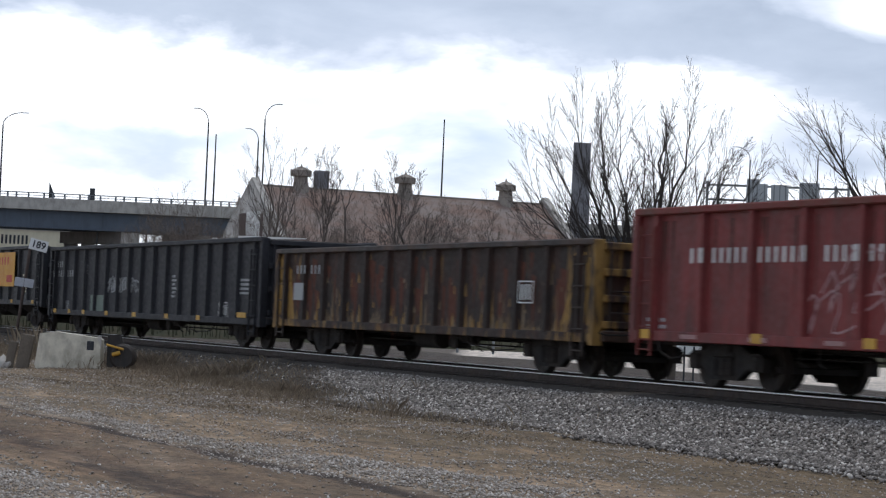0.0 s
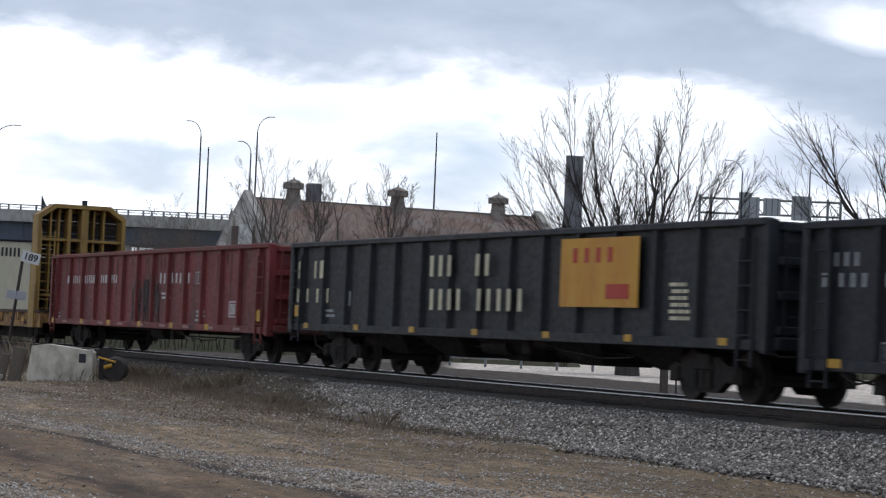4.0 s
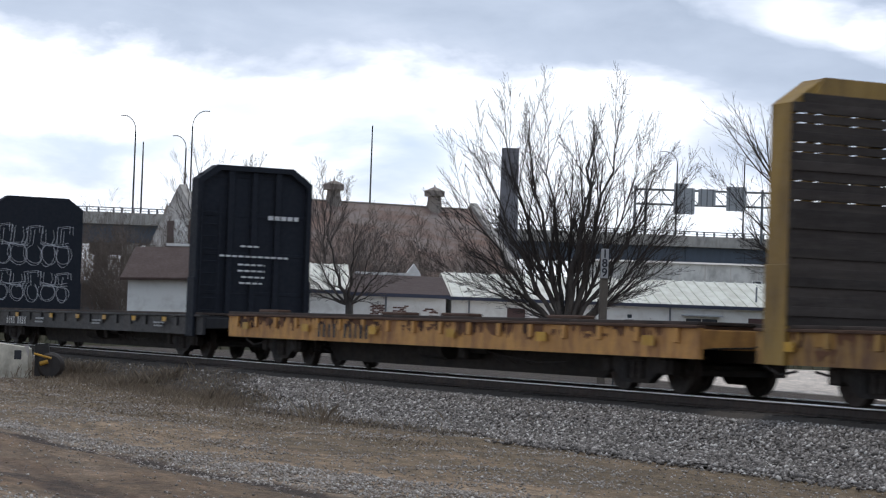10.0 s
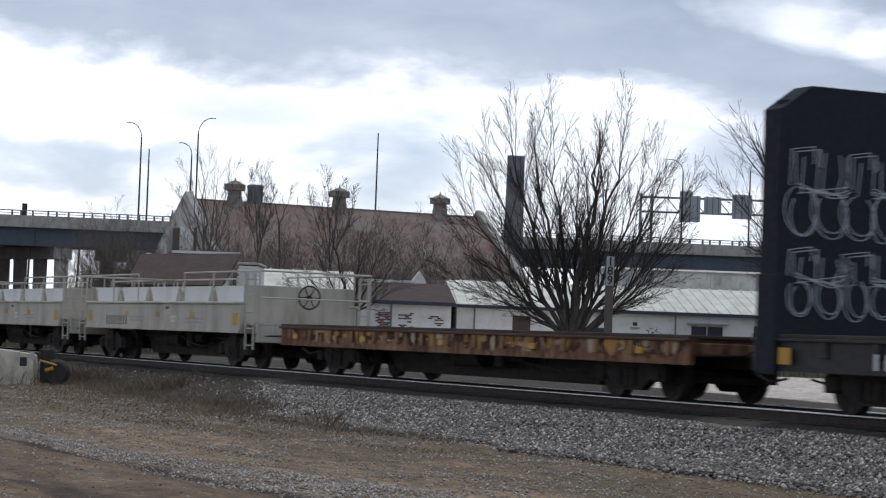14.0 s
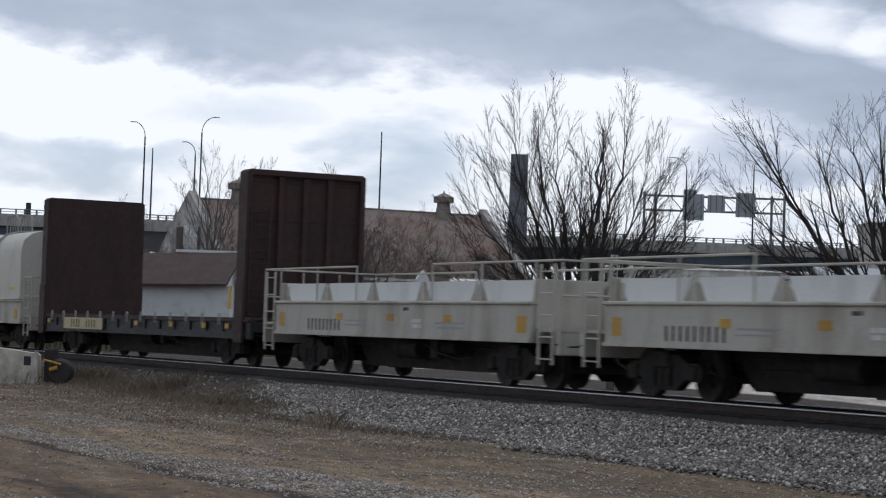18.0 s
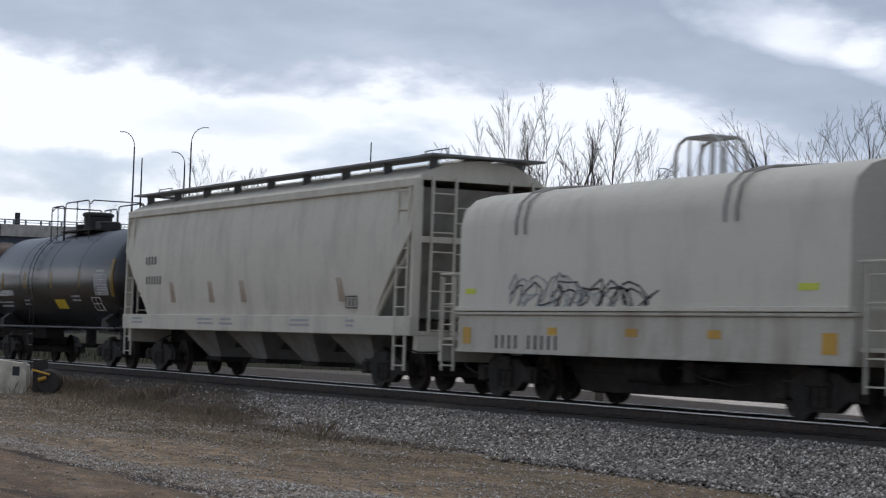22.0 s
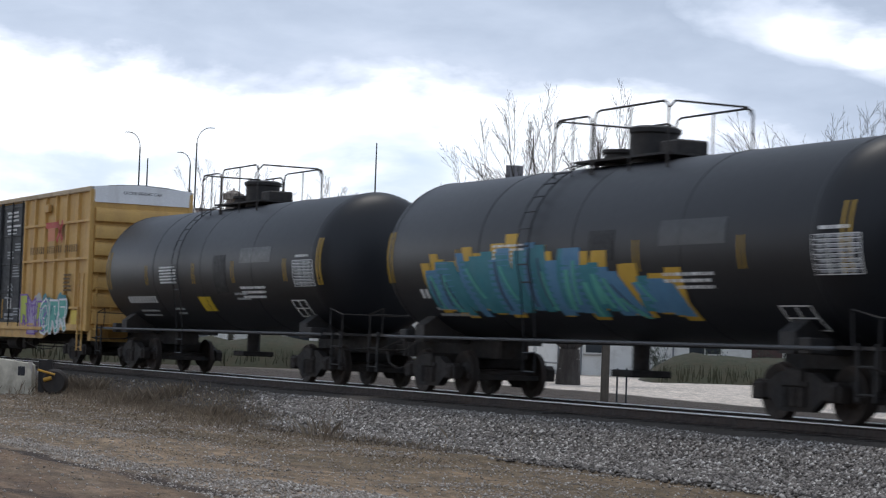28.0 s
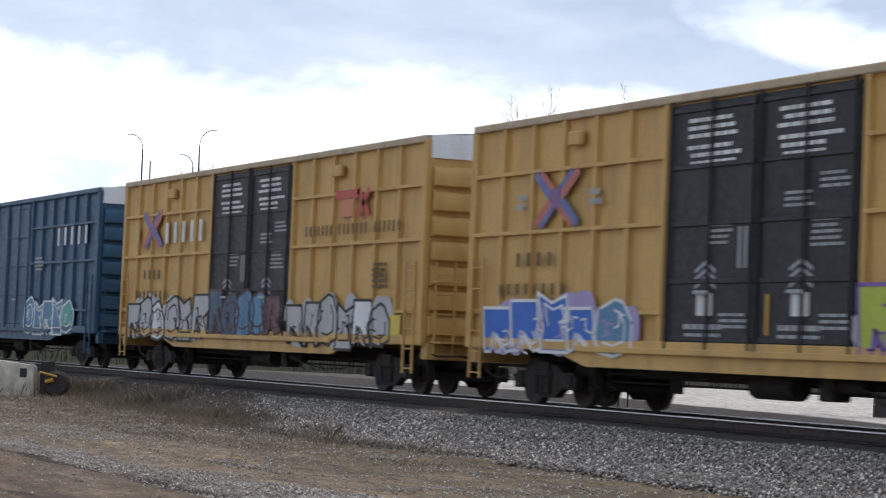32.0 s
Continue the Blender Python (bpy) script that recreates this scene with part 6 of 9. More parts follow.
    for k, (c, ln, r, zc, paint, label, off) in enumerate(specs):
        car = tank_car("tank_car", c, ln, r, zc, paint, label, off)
        yel = mat("amber_strip", (0.40, 0.24, 0.02), 0.5, vary=0.2)
        ends, mids, num, grid, fr = (((-6.45, 6.09), (-4.98, -2.44, 0.38, 3.14), (-6.0, 2.08, 2.6), (5.19, 2.26), (4.5, 1.74)),
                                     ((-6.1, 6.11), (-3.07, -1.75, 0.91, 3.24), (-5.44, 2.25, 2.4), (5.5, 2.35), (4.1, 1.78)),
                                     ((-7.2, 7.75), (-4.2, -0.91, 2.18, 5.18), (-6.1, 1.9, 1.7), (7.6, 2.38), (6.2, 1.5)),
                                     ((-7.1, 7.45), (-3.94, -0.4, 2.31, 5.54), (-5.8, 1.84, 2.3), (6.65, 2.38), (5.93, 1.63)))[k]
        for x in ends:
            for dx in (0, 0.17):
                wrap(car, "reflector_strip", yel, x + dx, zc - 0.02, 0.05, 1.0)
        for x in mids:
            for dx in (0, 0.14):
                wrap(car, "reflector_strip", yel, x + dx, 2.46, 0.03, 0.5)
        wrap_lines(car, num[0] + num[2] / 2, num[1] + 0.09, num[2], 1, WHITE_MARK, 0.17, 0.1, True)
        wrap_lines(car, num[0] + 1.2, num[1] - 0.25, 1.7, 2, GREY_MARK, 0.05, 0.06)
        wrap_lines(car, grid[0], grid[1] + 0.40, 0.8, 1, WHITE_MARK, 0.05, 0.03)
        for q in range(9):
            wrap(car, "panel_line", WHITE_MARK, grid[0], grid[1] + 0.28 - 0.07 * q, 1.1, 0.012)
        for q in (-0.55, -0.2, 0.1, 0.35, 0.55):
            wrap(car, "panel_line", WHITE_MARK, grid[0] + q, grid[1], 0.025, 0.57)
        wrap_lines(car, grid[0] + 0.02, grid[1] + 0.27, 1.0, 8, GREY_MARK, 0.035, 0.035)
        for q in (-0.17, 0.0, 0.17):
            wrap(car, "panel_line", WHITE_MARK, fr[0], fr[1] + q, 0.75, 0.02)
        for q in (-0.38, 0.0, 0.38):
            wrap(car, "panel_line", WHITE_MARK, fr[0] + q, fr[1], 0.03, 0.36)
        wrap_lines(car, num[0] + 3.6, num[1] - 0.2, 0.7, 2, GREY_MARK, 0.05, 0.06)
        wrap_lines(car, 2.7, 1.98, 0.9, 2, GREY_MARK, 0.05, 0.06)
        if k == 0:
            wrap(car, "placard", mat("yellow_placard", (0.62, 0.43, 0.02), 0.5, stain=(0.3, 0.2, 0.02), samt=0.4), 1.05, 1.74, 1.0, 0.26)
        if k == 1:
            wrap_lines(car, 3.0, 1.82, 2.6, 2, GREY_MARK, 0.05, 0.06)
        if k == 2:
            wrap_lines(car, -2.1, 2.75, 1.3, 5, WHITE_MARK, 0.04, 0.035)
            wrap_lines(car, 3.75, 2.18, 1.6, 3, WHITE_MARK, 0.05, 0.05)
            wrap(car, "patch", mat("patched_paint_dark", (0.012, 0.012, 0.013), 0.6), 1.15, 2.65, 0.8, 0.5)
            wrap(car, "patch", mat("patched_paint", (0.036, 0.038, 0.04), 0.4), 3.9, 2.8, 1.9, 0.4)
            tank_graffiti(car, -5.3, 3.6)
        if k == 3:
            wrap(car, "placard", mat("yellow_placard", (0.62, 0.43, 0.02), 0.5, stain=(0.3, 0.2, 0.02), samt=0.4), 0.06, 1.73, 0.8, 0.34)
            wrap(car, "patch", MATS["patched_paint"], 3.8, 2.83, 1.9, 0.35)
            wrap(car, "patch", MATS["patched_paint_dark"], 1.5, 2.42, 0.8, 0.9)
            wrap_lines(car, -2.2, 2.66, 1.3, 6, WHITE_MARK, 0.045, 0.03)
            wrap_lines(car, 3.5, 2.12, 1.6, 3, WHITE_MARK, 0.055, 0.05)
    # boxcars
    for k, (c, ln) in enumerate(((-373.73, 18.66), (-394.4, 18.7))):
        car = boxcar("boxcar", c, ln, BOX_YELLOW, BOX_DOOR, WHITE_BAND, "yellow high boxcar with black plug doors and graffiti along the sill")
        boxcar_marks(car, k)
    car = boxcar("boxcar", -415.4, 18.7, BOX_BLUE, BOX_BLUE, WHITE_BAND, "blue high boxcar with a white end band and graffiti")
    bars(car, "lettering", WHITE_MARK, 5.35, 3.5, 5, 0.52, 0.40, 0.28, -1.51)
    lines(car, 3.6, 3.2, 1.0, 4, -1.51, GREY_MARK)
    letters(car, 2.3, 0.85, 4.9, 1.1, -1.512, ("sky_spray", "white_spray", "teal_spray", "mint_spray"), 31, 5)


SPRAY = {"faded_blue": (0.13, 0.15, 0.33), "faded_red": (0.46, 0.14, 0.10), "faded_violet": (0.22, 0.12, 0.26), "dusk_spray": (0.05, 0.09, 0.15), "rust_spray": (0.13, 0.06, 0.06), "lilac_spray": (0.36, 0.29, 0.48), "mint_spray": (0.10, 0.36, 0.30), "soot_spray": (0.085, 0.040, 0.036), "rose_spray": (0.42, 0.25, 0.25), "white_spray": (0.70, 0.70, 0.70), "black_spray": (0.015, 0.015, 0.016), "blue_spray": (0.03, 0.13, 0.50), "pink_spray": (0.55, 0.16, 0.30), "teal_spray": (0.045, 0.20, 0.24), "lime_spray": (0.40, 0.46, 0.06),
         "purple_spray": (0.20, 0.10, 0.36), "silver_spray": (0.42, 0.42, 0.42), "orange_spray": (0.55, 0.33, 0.04), "sky_spray": (0.09, 0.22, 0.36), "red_spray": (0.52, 0.05, 0.05)}


def spray(key):
    return mat(key, SPRAY[key], 0.6, vary=0.2, fine=9, stain=tuple(c * 0.7 for c in SPRAY[key]), samt=0.5)


def ribbon(g, pts, w, y, t=0.004):
    """A flat painted stroke along points of the side, as a chain of thin slabs."""
    for (x0, z0), (x1, z1) in zip(pts, pts[1:]):
        d = math.hypot(x1 - x0, z1 - z0) or 1
        nx, nz = -(z1 - z0) / d * w / 2, (x1 - x0) / d * w / 2
        ex, ez = (x1 - x0) / d * w * 0.3, (z1 - z0) / d * w * 0.3
        q = [(x0 - ex + nx, z0 - ez + nz), (x1 + ex + nx, z1 + ez + nz), (x1 + ex - nx, z1 + ez - nz), (x0 - ex - nx, z0 - ez - nz)]
        g.add([(a, y - t, b) for a, b in q] + [(a, y + t, b) for a, b in q], [(0, 1, 2, 3), (7, 6, 5, 4), (0, 4, 5, 1), (1, 5, 6, 2), (2, 6, 7, 3), (3, 7, 4, 0)])


def letters(car, x, z, w, h, y, colours, seed, n=None):
    """A spray-painted piece: soft cloud behind, leaning angular blocks, double outlines and inner bars. Abstract, no words."""
    rng = random.Random(seed)
    n = n or max(3, int(w / 0.85))
    lw = w / n
    fill, edge, cloud = colours[:3]
    fills = (fill, fill) + colours[3:]
    made = {key: M() for key in colours}
    for i in range(3 * n):
        cx, cz, q = x + w * (i + rng.random()) / (3 * n), z + h * rng.uniform(0.25, 0.7), rng.uniform(0.7, 1.2)
        pts = [(cx + lw * 0.42 * q * math.cos(a * 0.52) * rng.uniform(0.8, 1.15), min(z + h * 1.08, max(z, cz + h * 0.34 * q * math.sin(a * 0.52) * rng.uniform(0.8, 1.15)))) for a in range(12)]
        made[cloud].prism(pts, "y", y - 0.002 - 0.00008 * i, y + 0.002)
    for i in range(n):
        x0, lean = x + i * lw, rng.uniform(-0.12, 0.22) * lw
        a, b = x0 + lw * rng.uniform(-0.08, 0.05), x0 + lw * rng.uniform(0.92, 1.1)
        lo, hi = z + h * rng.uniform(0.0, 0.12), z + h * rng.uniform(0.78, 1.0)
        m1, m2 = lo + (hi - lo) * rng.uniform(0.38, 0.48), lo + (hi - lo) * rng.uniform(0.55, 0.65)
        nx = lw * rng.uniform(0.18, 0.34)
        shape = rng.choice(([(a, lo), (b, lo), (b - nx * 0.4, m1), (b - nx, (m1 + m2) / 2), (b, m2), (b + lean, hi), ((a + b) / 2 + lean, hi - 0.12 * h), (a + lean, hi + 0.05 * h), (a + nx * 0.5, m1)],
                            [(a, lo), (a + nx, lo), (a + nx * 1.2, m1), (b - nx, lo), (b + nx * 0.3, lo + 0.06 * h), (b - nx * 0.6, m1), (b + lean, m2), (b + lean - nx * 0.3, hi), (a + lean, hi)],
                            [(a, lo + 0.05 * h), ((a + b) / 2, lo - 0.02 * h), (b, lo + 0.1 * h), (b + lean, m2), (b + lean - nx, hi), ((a + b) / 2 + lean, hi + 0.06 * h), (a + lean * 0.5, hi - 0.1 * h), (a - nx * 0.3, m1)]))
        shape = [(px, min(z + h * 1.08, max(z, pz))) for px, pz in shape]
        deep = 0.005 + 0.0004 * i
        made[rng.choice(fills)].prism(shape, "y", y - deep, y)
        loop = shape + shape[:1]
        ribbon(made[edge], loop, 0.055, y - deep - 0.004)
        mid = (sum(p for p, _ in shape) / len(shape), sum(p for _, p in shape) / len(shape))
        inner = [(mid[0] + (px - mid[0]) * 0.62, mid[1] + (pz - mid[1]) * 0.62) for px, pz in loop]
        k = rng.randrange(2, len(inner) - 2)
        ribbon(made[edge], inner[:k + 2], 0.04, y - deep - 0.004)
        for _ in range(3):
            px, pz = rng.uniform(a + 0.1 * lw, b - 0.1 * lw), rng.uniform(lo + 0.15 * h, hi - 0.15 * h)
            q = rng.choice((-1, 1))
            ribbon(made[rng.choice((edge, edge, cloud))], [(px, pz), (px + q * 0.16 * lw, pz + 0.02), (px + q * 0.16 * lw, pz - 0.16 * h), (px + q * 0.30 * lw, pz - 0.2 * h)], 0.035, y - deep - 0.006)
    for key in made:
        tagged(part("graffiti_edge" if key == edge else "graffiti_fill", made[key], spray(key), car, smooth=0), kind="stuff")


def scrawl(car, x, z, w, h, y, material, seed):
    rng = random.Random(seed)
    g = M()
    pts = []
    for i in range(46):
        t = i / 45
        pts.append((x + w * t + 0.22 * math.sin(t * 44), z + h * (0.5 + 0.5 * math.sin(t * 37 + 2 * math.sin(t * 9))) * rng.uniform(0.75, 1.0)))
    ribbon(g, pts, 0.03, y)
    tagged(part("graffiti_tag", g, material, car, smooth=0), kind="stuff")


def outline_graffiti(bh, x):
    """Two tall rows of abstract outlines: square-shouldered tops over round bubbles, each drawn three times, a little further along."""
    rng = random.Random(12)
    white = mat("thin_white_spray", (0.50, 0.51, 0.53), 0.8, vary=0.25)

    def stroke(pts):
        g = M()
        for (ya, za), (yb, zb) in zip(pts, pts[1:]):
            g.cyl((x + 0.022, ya, za), (x + 0.022, yb, zb), 0.0085, 4, caps=False)
        tagged(part("graffiti_outline", g, white, bh), kind="stuff")
    for z0, h in ((2.52, 1.28), (1.36, 1.0)):
        n = 5
        w = 2.5 / n
        for i in range(n):
            y0 = -1.36 + i * w
            rise = rng.uniform(-0.08, 0.08)
            r = h * rng.uniform(0.26, 0.32)
            for k in range(2):
                o = 0.11 * k
                ya, yb = y0 + 0.02 + o, y0 + w * 0.86 + o
                top, mid = z0 + h + rise - 0.035 * k, z0 + h * 0.55
                tilt = rng.uniform(-0.05, 0.05)
                if i % 2 == 0:
                    stroke([(ya, mid + 0.05), (ya + tilt, top), (yb, top + 0.06), (yb, top - 0.15 * h)])
                    if k == 0:
                        stroke([(ya + 0.2, mid - 0.05), (ya + 0.22 + tilt, top - 0.10)])
                else:
                    stroke([(ya, top), (ya + tilt, mid), (yb - 0.1, mid - 0.06), (yb, mid + 0.18 * h), (yb - 0.05, top - 0.05)])
                cy, cz = (ya + yb) / 2, z0 + r
                a0 = rng.uniform(1.9, 2.6)
                ph, sq = rng.uniform(0, 6.28), rng.uniform(0.62, 0.85)
                ring = [(1 + 0.10 * math.sin(2 * q * 0.31 + ph)) * (1.0 - 0.16 * k) for q in range(18)]
                stroke([(cy - 0.06 * k + r * sq * f * math.cos(a0 + q * 0.31), cz + r * f * math.sin(a0 + q * 0.31)) for q, f in enumerate(ring)])
        for k in range(3):
            zz = z0 + h * 0.5 + 0.05 * k
            stroke([(-1.2 + 0.3 * q, zz + 0.05 * math.sin(q * 2.1 + k)) for q in range(4)])
            stroke([(0.15 + 0.3 * q, zz + 0.05 * math.sin(q * 1.7 + k)) for q in range(4)])


def tank_graffiti(car, x0, x1):
    """Teal letters with orange tips wrapped on the shell."""
    rng = random.Random(8)
    zc, r = car["zc"], car["r"]
    made = {"teal_spray": M(), "sky_spray": M(), "orange_spray": M(), "mint_spray": M(), "dusk_spray": M()}

    def slab(g, x, z, w, h, lean, lift):
        n = max(2, int(h / 0.1))
        vs = []
        for d in (0.006 + lift, -0.01):
            for i in range(n + 1):
                zz = z + h * i / n
                y = -math.sqrt(max(0.02, (r + d) ** 2 - (zz - zc) ** 2))
                e = lean * i / n
                ww = w * (1 - 0.35 * abs(i / n - 0.5))
                vs += [(x + e - ww / 2, y, zz), (x + e + ww / 2, y, zz)]
        o = 2 * (n + 1)
        fs = []
        for i in range(n):
            a = 2 * i
            fs += [(a, a + 1, a + 3, a + 2), (a, a + 2, o + a + 2, o + a), (a + 1, o + a + 1, o + a + 3, a + 3)]
        g.add(vs, fs + [(0, o, o + 1, 1), (o - 2, o - 1, 2 * o - 1, 2 * o - 2)])
    x, k = x0, 0
    while x < x1:
        t = (x - x0) / (x1 - x0)
        k += 1
        hgt = 0.60 + 0.72 * math.sin(math.pi * min(1, 0.08 + t * 1.05)) * rng.uniform(0.72, 1.1)
        foot = zc - 1.20 + rng.uniform(0.0, 0.15)
        lift = 0.0002 * k
        if rng.random() < 0.55 or t < 0.1 or t > 0.93:
            slab(made["orange_spray"], x + rng.uniform(-0.1, 0.1), foot + rng.uniform(-0.04, 0.04), rng.uniform(0.35, 0.6), hgt + rng.uniform(0.0, 0.18), rng.uniform(-0.4, 0.2), lift * 0.3)
        lean = rng.uniform(-0.55, 0.25)
        slab(made["teal_spray" if rng.random() < 0.6 else "sky_spray"], x, foot + 0.04, rng.uniform(0.34, 0.7), hgt * rng.uniform(0.78, 0.98), lean, 0.006 + lift)
        if rng.random() < 0.5:
            slab(made["mint_spray"], x + rng.uniform(-0.1, 0.1), foot + 0.3 * rng.random(), rng.uniform(0.08, 0.2), hgt * rng.uniform(0.4, 0.7), lean, 0.013 + lift)
        if rng.random() < 0.3:
            slab(made["dusk_spray"], x + rng.uniform(-0.1, 0.1), foot + 0.1, rng.uniform(0.05, 0.12), hgt * rng.uniform(0.5, 0.8), lean, 0.014 + lift)
        x += rng.uniform(0.20, 0.36)
    for key, g in made.items():
        tagged(part("graffiti", g, spray(key), car), kind="stuff")


def cross_logo(car, x, z, s, y):
    """A plain broad X: two pairs of blue and red strokes meeting in a violet block."""
    for k, (sx, key, o) in enumerate(((1, "faded_blue", -0.10), (1, "faded_red", 0.10), (-1, "faded_red", -0.10), (-1, "faded_blue", 0.10))):
        for e in (-1, 1):
            g = M()
            ribbon(g, [(x + e * (1.35 * s + o), z + e * sx * 0.92 * s), (x + e * (0.30 * s + o), z + e * sx * 0.16 * s)], 0.17, y - 0.0006 * k)
            part("logo_stroke", g, spray(key), car, smooth=0)
    part("logo_block", M().prism([(x - 0.2, z - 0.16), (x + 0.2, z - 0.16), (x + 0.12, z + 0.18), (x - 0.12, z + 0.18)], "y", y - 0.009, y), spray("faded_violet"), car, smooth=0)


def boxcar_marks(car, k):
    y = -1.512
    door = -1.484
    # instructions on the doors
    for x in (-1.25, 1.2):
        lines(car, x, 4.62, 1.5, 3, door, WHITE_MARK, 0.062, 0.06)
        lines(car, x + 0.05, 4.20, 1.6, 3, door, WHITE_MARK, 0.062, 0.06)
    for x, z, w, k2 in ((-0.95, 2.98, 0.7, 4), (1.05, 3.38, 0.8, 3), (1.9, 3.62, 0.7, 3), (1.75, 2.98, 0.8, 5), (-0.55, 1.62, 0.8, 3), (2.0, 1.62, 0.8, 3)):
        lines(car, x, z, w, k2, door, GREY_MARK, 0.045, 0.045)
    for x in (-0.42, -0.26):
        plate(car, "handle_strip", GREY_MARK, x, 2.60, 0.07, 0.62, door - 0.01)
    for x in (-1.35, 1.15):
        for j in range(3):
            za, zb = 2.28 - j * 0.12, 2.42 - j * 0.12
            part("chevron", M().prism([(x - 0.28, za), (x, zb), (x + 0.28, za), (x + 0.28, za - 0.06), (x, zb - 0.06), (x - 0.28, za - 0.06)], "y", door - 0.005, door + 0.002), GREY_MARK, car, smooth=0)
        plate(car, "placard", WHITE_MARK, x, 1.75, 0.42, 0.34, door)
        lines(car, x, 1.45, 1.3, 2, door, GREY_MARK, 0.08, 0.06)
    plate(car, "reflector", YELLOW_MARK, 0.35, 1.6, 0.12, 0.6, door - 0.01)
    brown = mat("brown_stencil", (0.12, 0.075, 0.03), 0.7)
    if k == 0:
        cross_logo(car, -6.08, 3.57, 0.46, y)
        lines(car, -7.3, 3.68, 0.4, 2, y, GREY_MARK, 0.10, 0.06)
        lines(car, -4.75, 3.68, 0.45, 2, y, GREY_MARK, 0.10, 0.06)
    else:
        cross_logo(car, -6.9, 3.7, 0.44, y)
        bars(car, "lettering", WHITE_MARK, -5.95, 3.32, 5, 0.52, 0.44, 0.18, y)
        plate(car, "patch", mat("yellow_patch", (0.50, 0.33, 0.10), 0.6), -8.2, 3.6, 0.45, 0.4, y)
    red = mat("red_brand", (0.46, 0.07, 0.05), 0.6)
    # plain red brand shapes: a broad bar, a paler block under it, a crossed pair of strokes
    part("brand_bar", M().box(5.0, 6.25, y - 0.008, y + 0.002, 3.96, 4.14), red, car, smooth=0)
    part("brand_bar", M().box(5.25, 5.95, y - 0.008, y + 0.002, 3.58, 3.95), mat("pale_red_brand", (0.55, 0.20, 0.10), 0.6), car, smooth=0)
    for q in ((6.2, 6.7), (6.7, 6.2)):
        g = M()
        ribbon(g, [(q[0], 3.60), (q[1], 4.10)], 0.16, y - 0.004)
        part("brand_bar", g, red, car, smooth=0)
    bars(car, "lettering", brown, 3.4, 3.22, 22, 0.22, 0.15, 0.075, y, skip=(7, 15))
    bars(car, "lettering", brown, -7.5, 2.42, 4, 0.24, 0.26, 0.12, y)
    bars(car, "lettering", brown, -8.1, 1.92, 8, 0.20, 0.2, 0.12, y)
    for x in (-5.44, 5.12):
        part("light_box", M().box(x - 0.22, x + 0.22, y - 0.06, y + 0.05, 4.44, 4.68, 0.02), BOX_YELLOW, car)
    lines(car, 7.4, 2.6, 0.8, 5, y, brown, 0.06, 0.05)
    plate(car, "placard", mat("lemon_placard", (0.60, 0.44, 0.06), 0.6), 8.2, 1.35, 0.55, 0.4, y)
    if k == 0:
        letters(car, -8.5, 0.86, 5.0, 1.05, y, ("blue_spray", "white_spray", "lilac_spray", "sky_spray"), 41, 5)
        letters(car, 2.6, 0.84, 2.6, 1.2, y, ("lilac_spray", "purple_spray", "silver_spray", "lime_spray", "sky_spray"), 45, 3)
        letters(car, 4.9, 0.84, 2.6, 1.15, y - 0.004, ("mint_spray", "white_spray", "teal_spray", "lilac_spray", "lime_spray"), 47, 3)
    else:
        letters(car, -8.6, 0.86, 6.0, 1.15, y, ("silver_spray", "black_spray", "silver_spray", "white_spray"), 51, 6)
        letters(car, 2.65, 0.82, 5.3, 1.12, y, ("silver_spray", "black_spray", "silver_spray", "white_spray"), 55, 6)
        letters(car, -2.3, 0.98, 4.5, 1.15, door - 0.05, ("dusk_spray", "soot_spray", "black_spray", "sky_spray", "rust_spray"), 58, 5)
    # excess height lettering on the white band
    fc = bpy.data.curves.new("band_words", "FONT")
    fc.body, fc.size, fc.align_x, fc.extrude = "EXCESS HEIGHT CAR", 0.12, "CENTER", 0.004
    ob = new("band_words", fc)
    me = bpy.data.meshes.new_from_object(ob)
    bpy.data.objects.remove(ob)
    for s in (1,):
        part("band_words", me, DARK_MARK, car, at=pose(9.33 + 0.03, 0.0, 4.86, 90, 0, 90), smooth=0)


build_train()

build_stones()
build_clods()
build_weeds()

# ---- the far side: local x to the side, y away from the eye ----
FAR = pose(0, 0, 0, 0, 0, VIEW)


def far_pose(r, d, z=0.0, turn=0.0):
    return FAR @ pose(r, d, z, 0, 0, turn)


def far_ground(r, d):
    p = FAR @ Vector((r, d, 0))
    return ground_z(p.x, p.y)


# ---- trees ----
BARK = mat("grey_bark", (0.040, 0.033, 0.029), 0.9, vary=0.45, stain=(0.10, 0.09, 0.08), samt=0.5, sscale=(2, 2, 0.4), bump=0.5)
TWIG = mat("brown_twigs", (0.034, 0.027, 0.024), 0.9, vary=0.4, bump=0.0)
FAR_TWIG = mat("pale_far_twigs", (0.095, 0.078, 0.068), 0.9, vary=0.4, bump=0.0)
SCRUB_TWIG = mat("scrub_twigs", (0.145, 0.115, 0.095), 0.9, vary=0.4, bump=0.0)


def limb(g, p, d, length, r0, r1, segs, rng, up=0.10, wander=0.13, n=5):
    """One bending limb; returns points and directions along it."""
    out = [(p.copy(), d.copy(), r0)]
    for i in range(segs):
        d = (d + Vector((rng.gauss(0, wander), rng.gauss(0, wander), rng.gauss(0, wander * 0.7) + up))).normalized()
        q = p + d * (length / segs)
        ra, rb = r0 + (r1 - r0) * i / segs, r0 + (r1 - r0) * (i + 1) / segs
        g.cyl(p, q, ra, n, rb, caps=False)
        p = q
        out.append((p.copy(), d.copy(), rb))
    return out


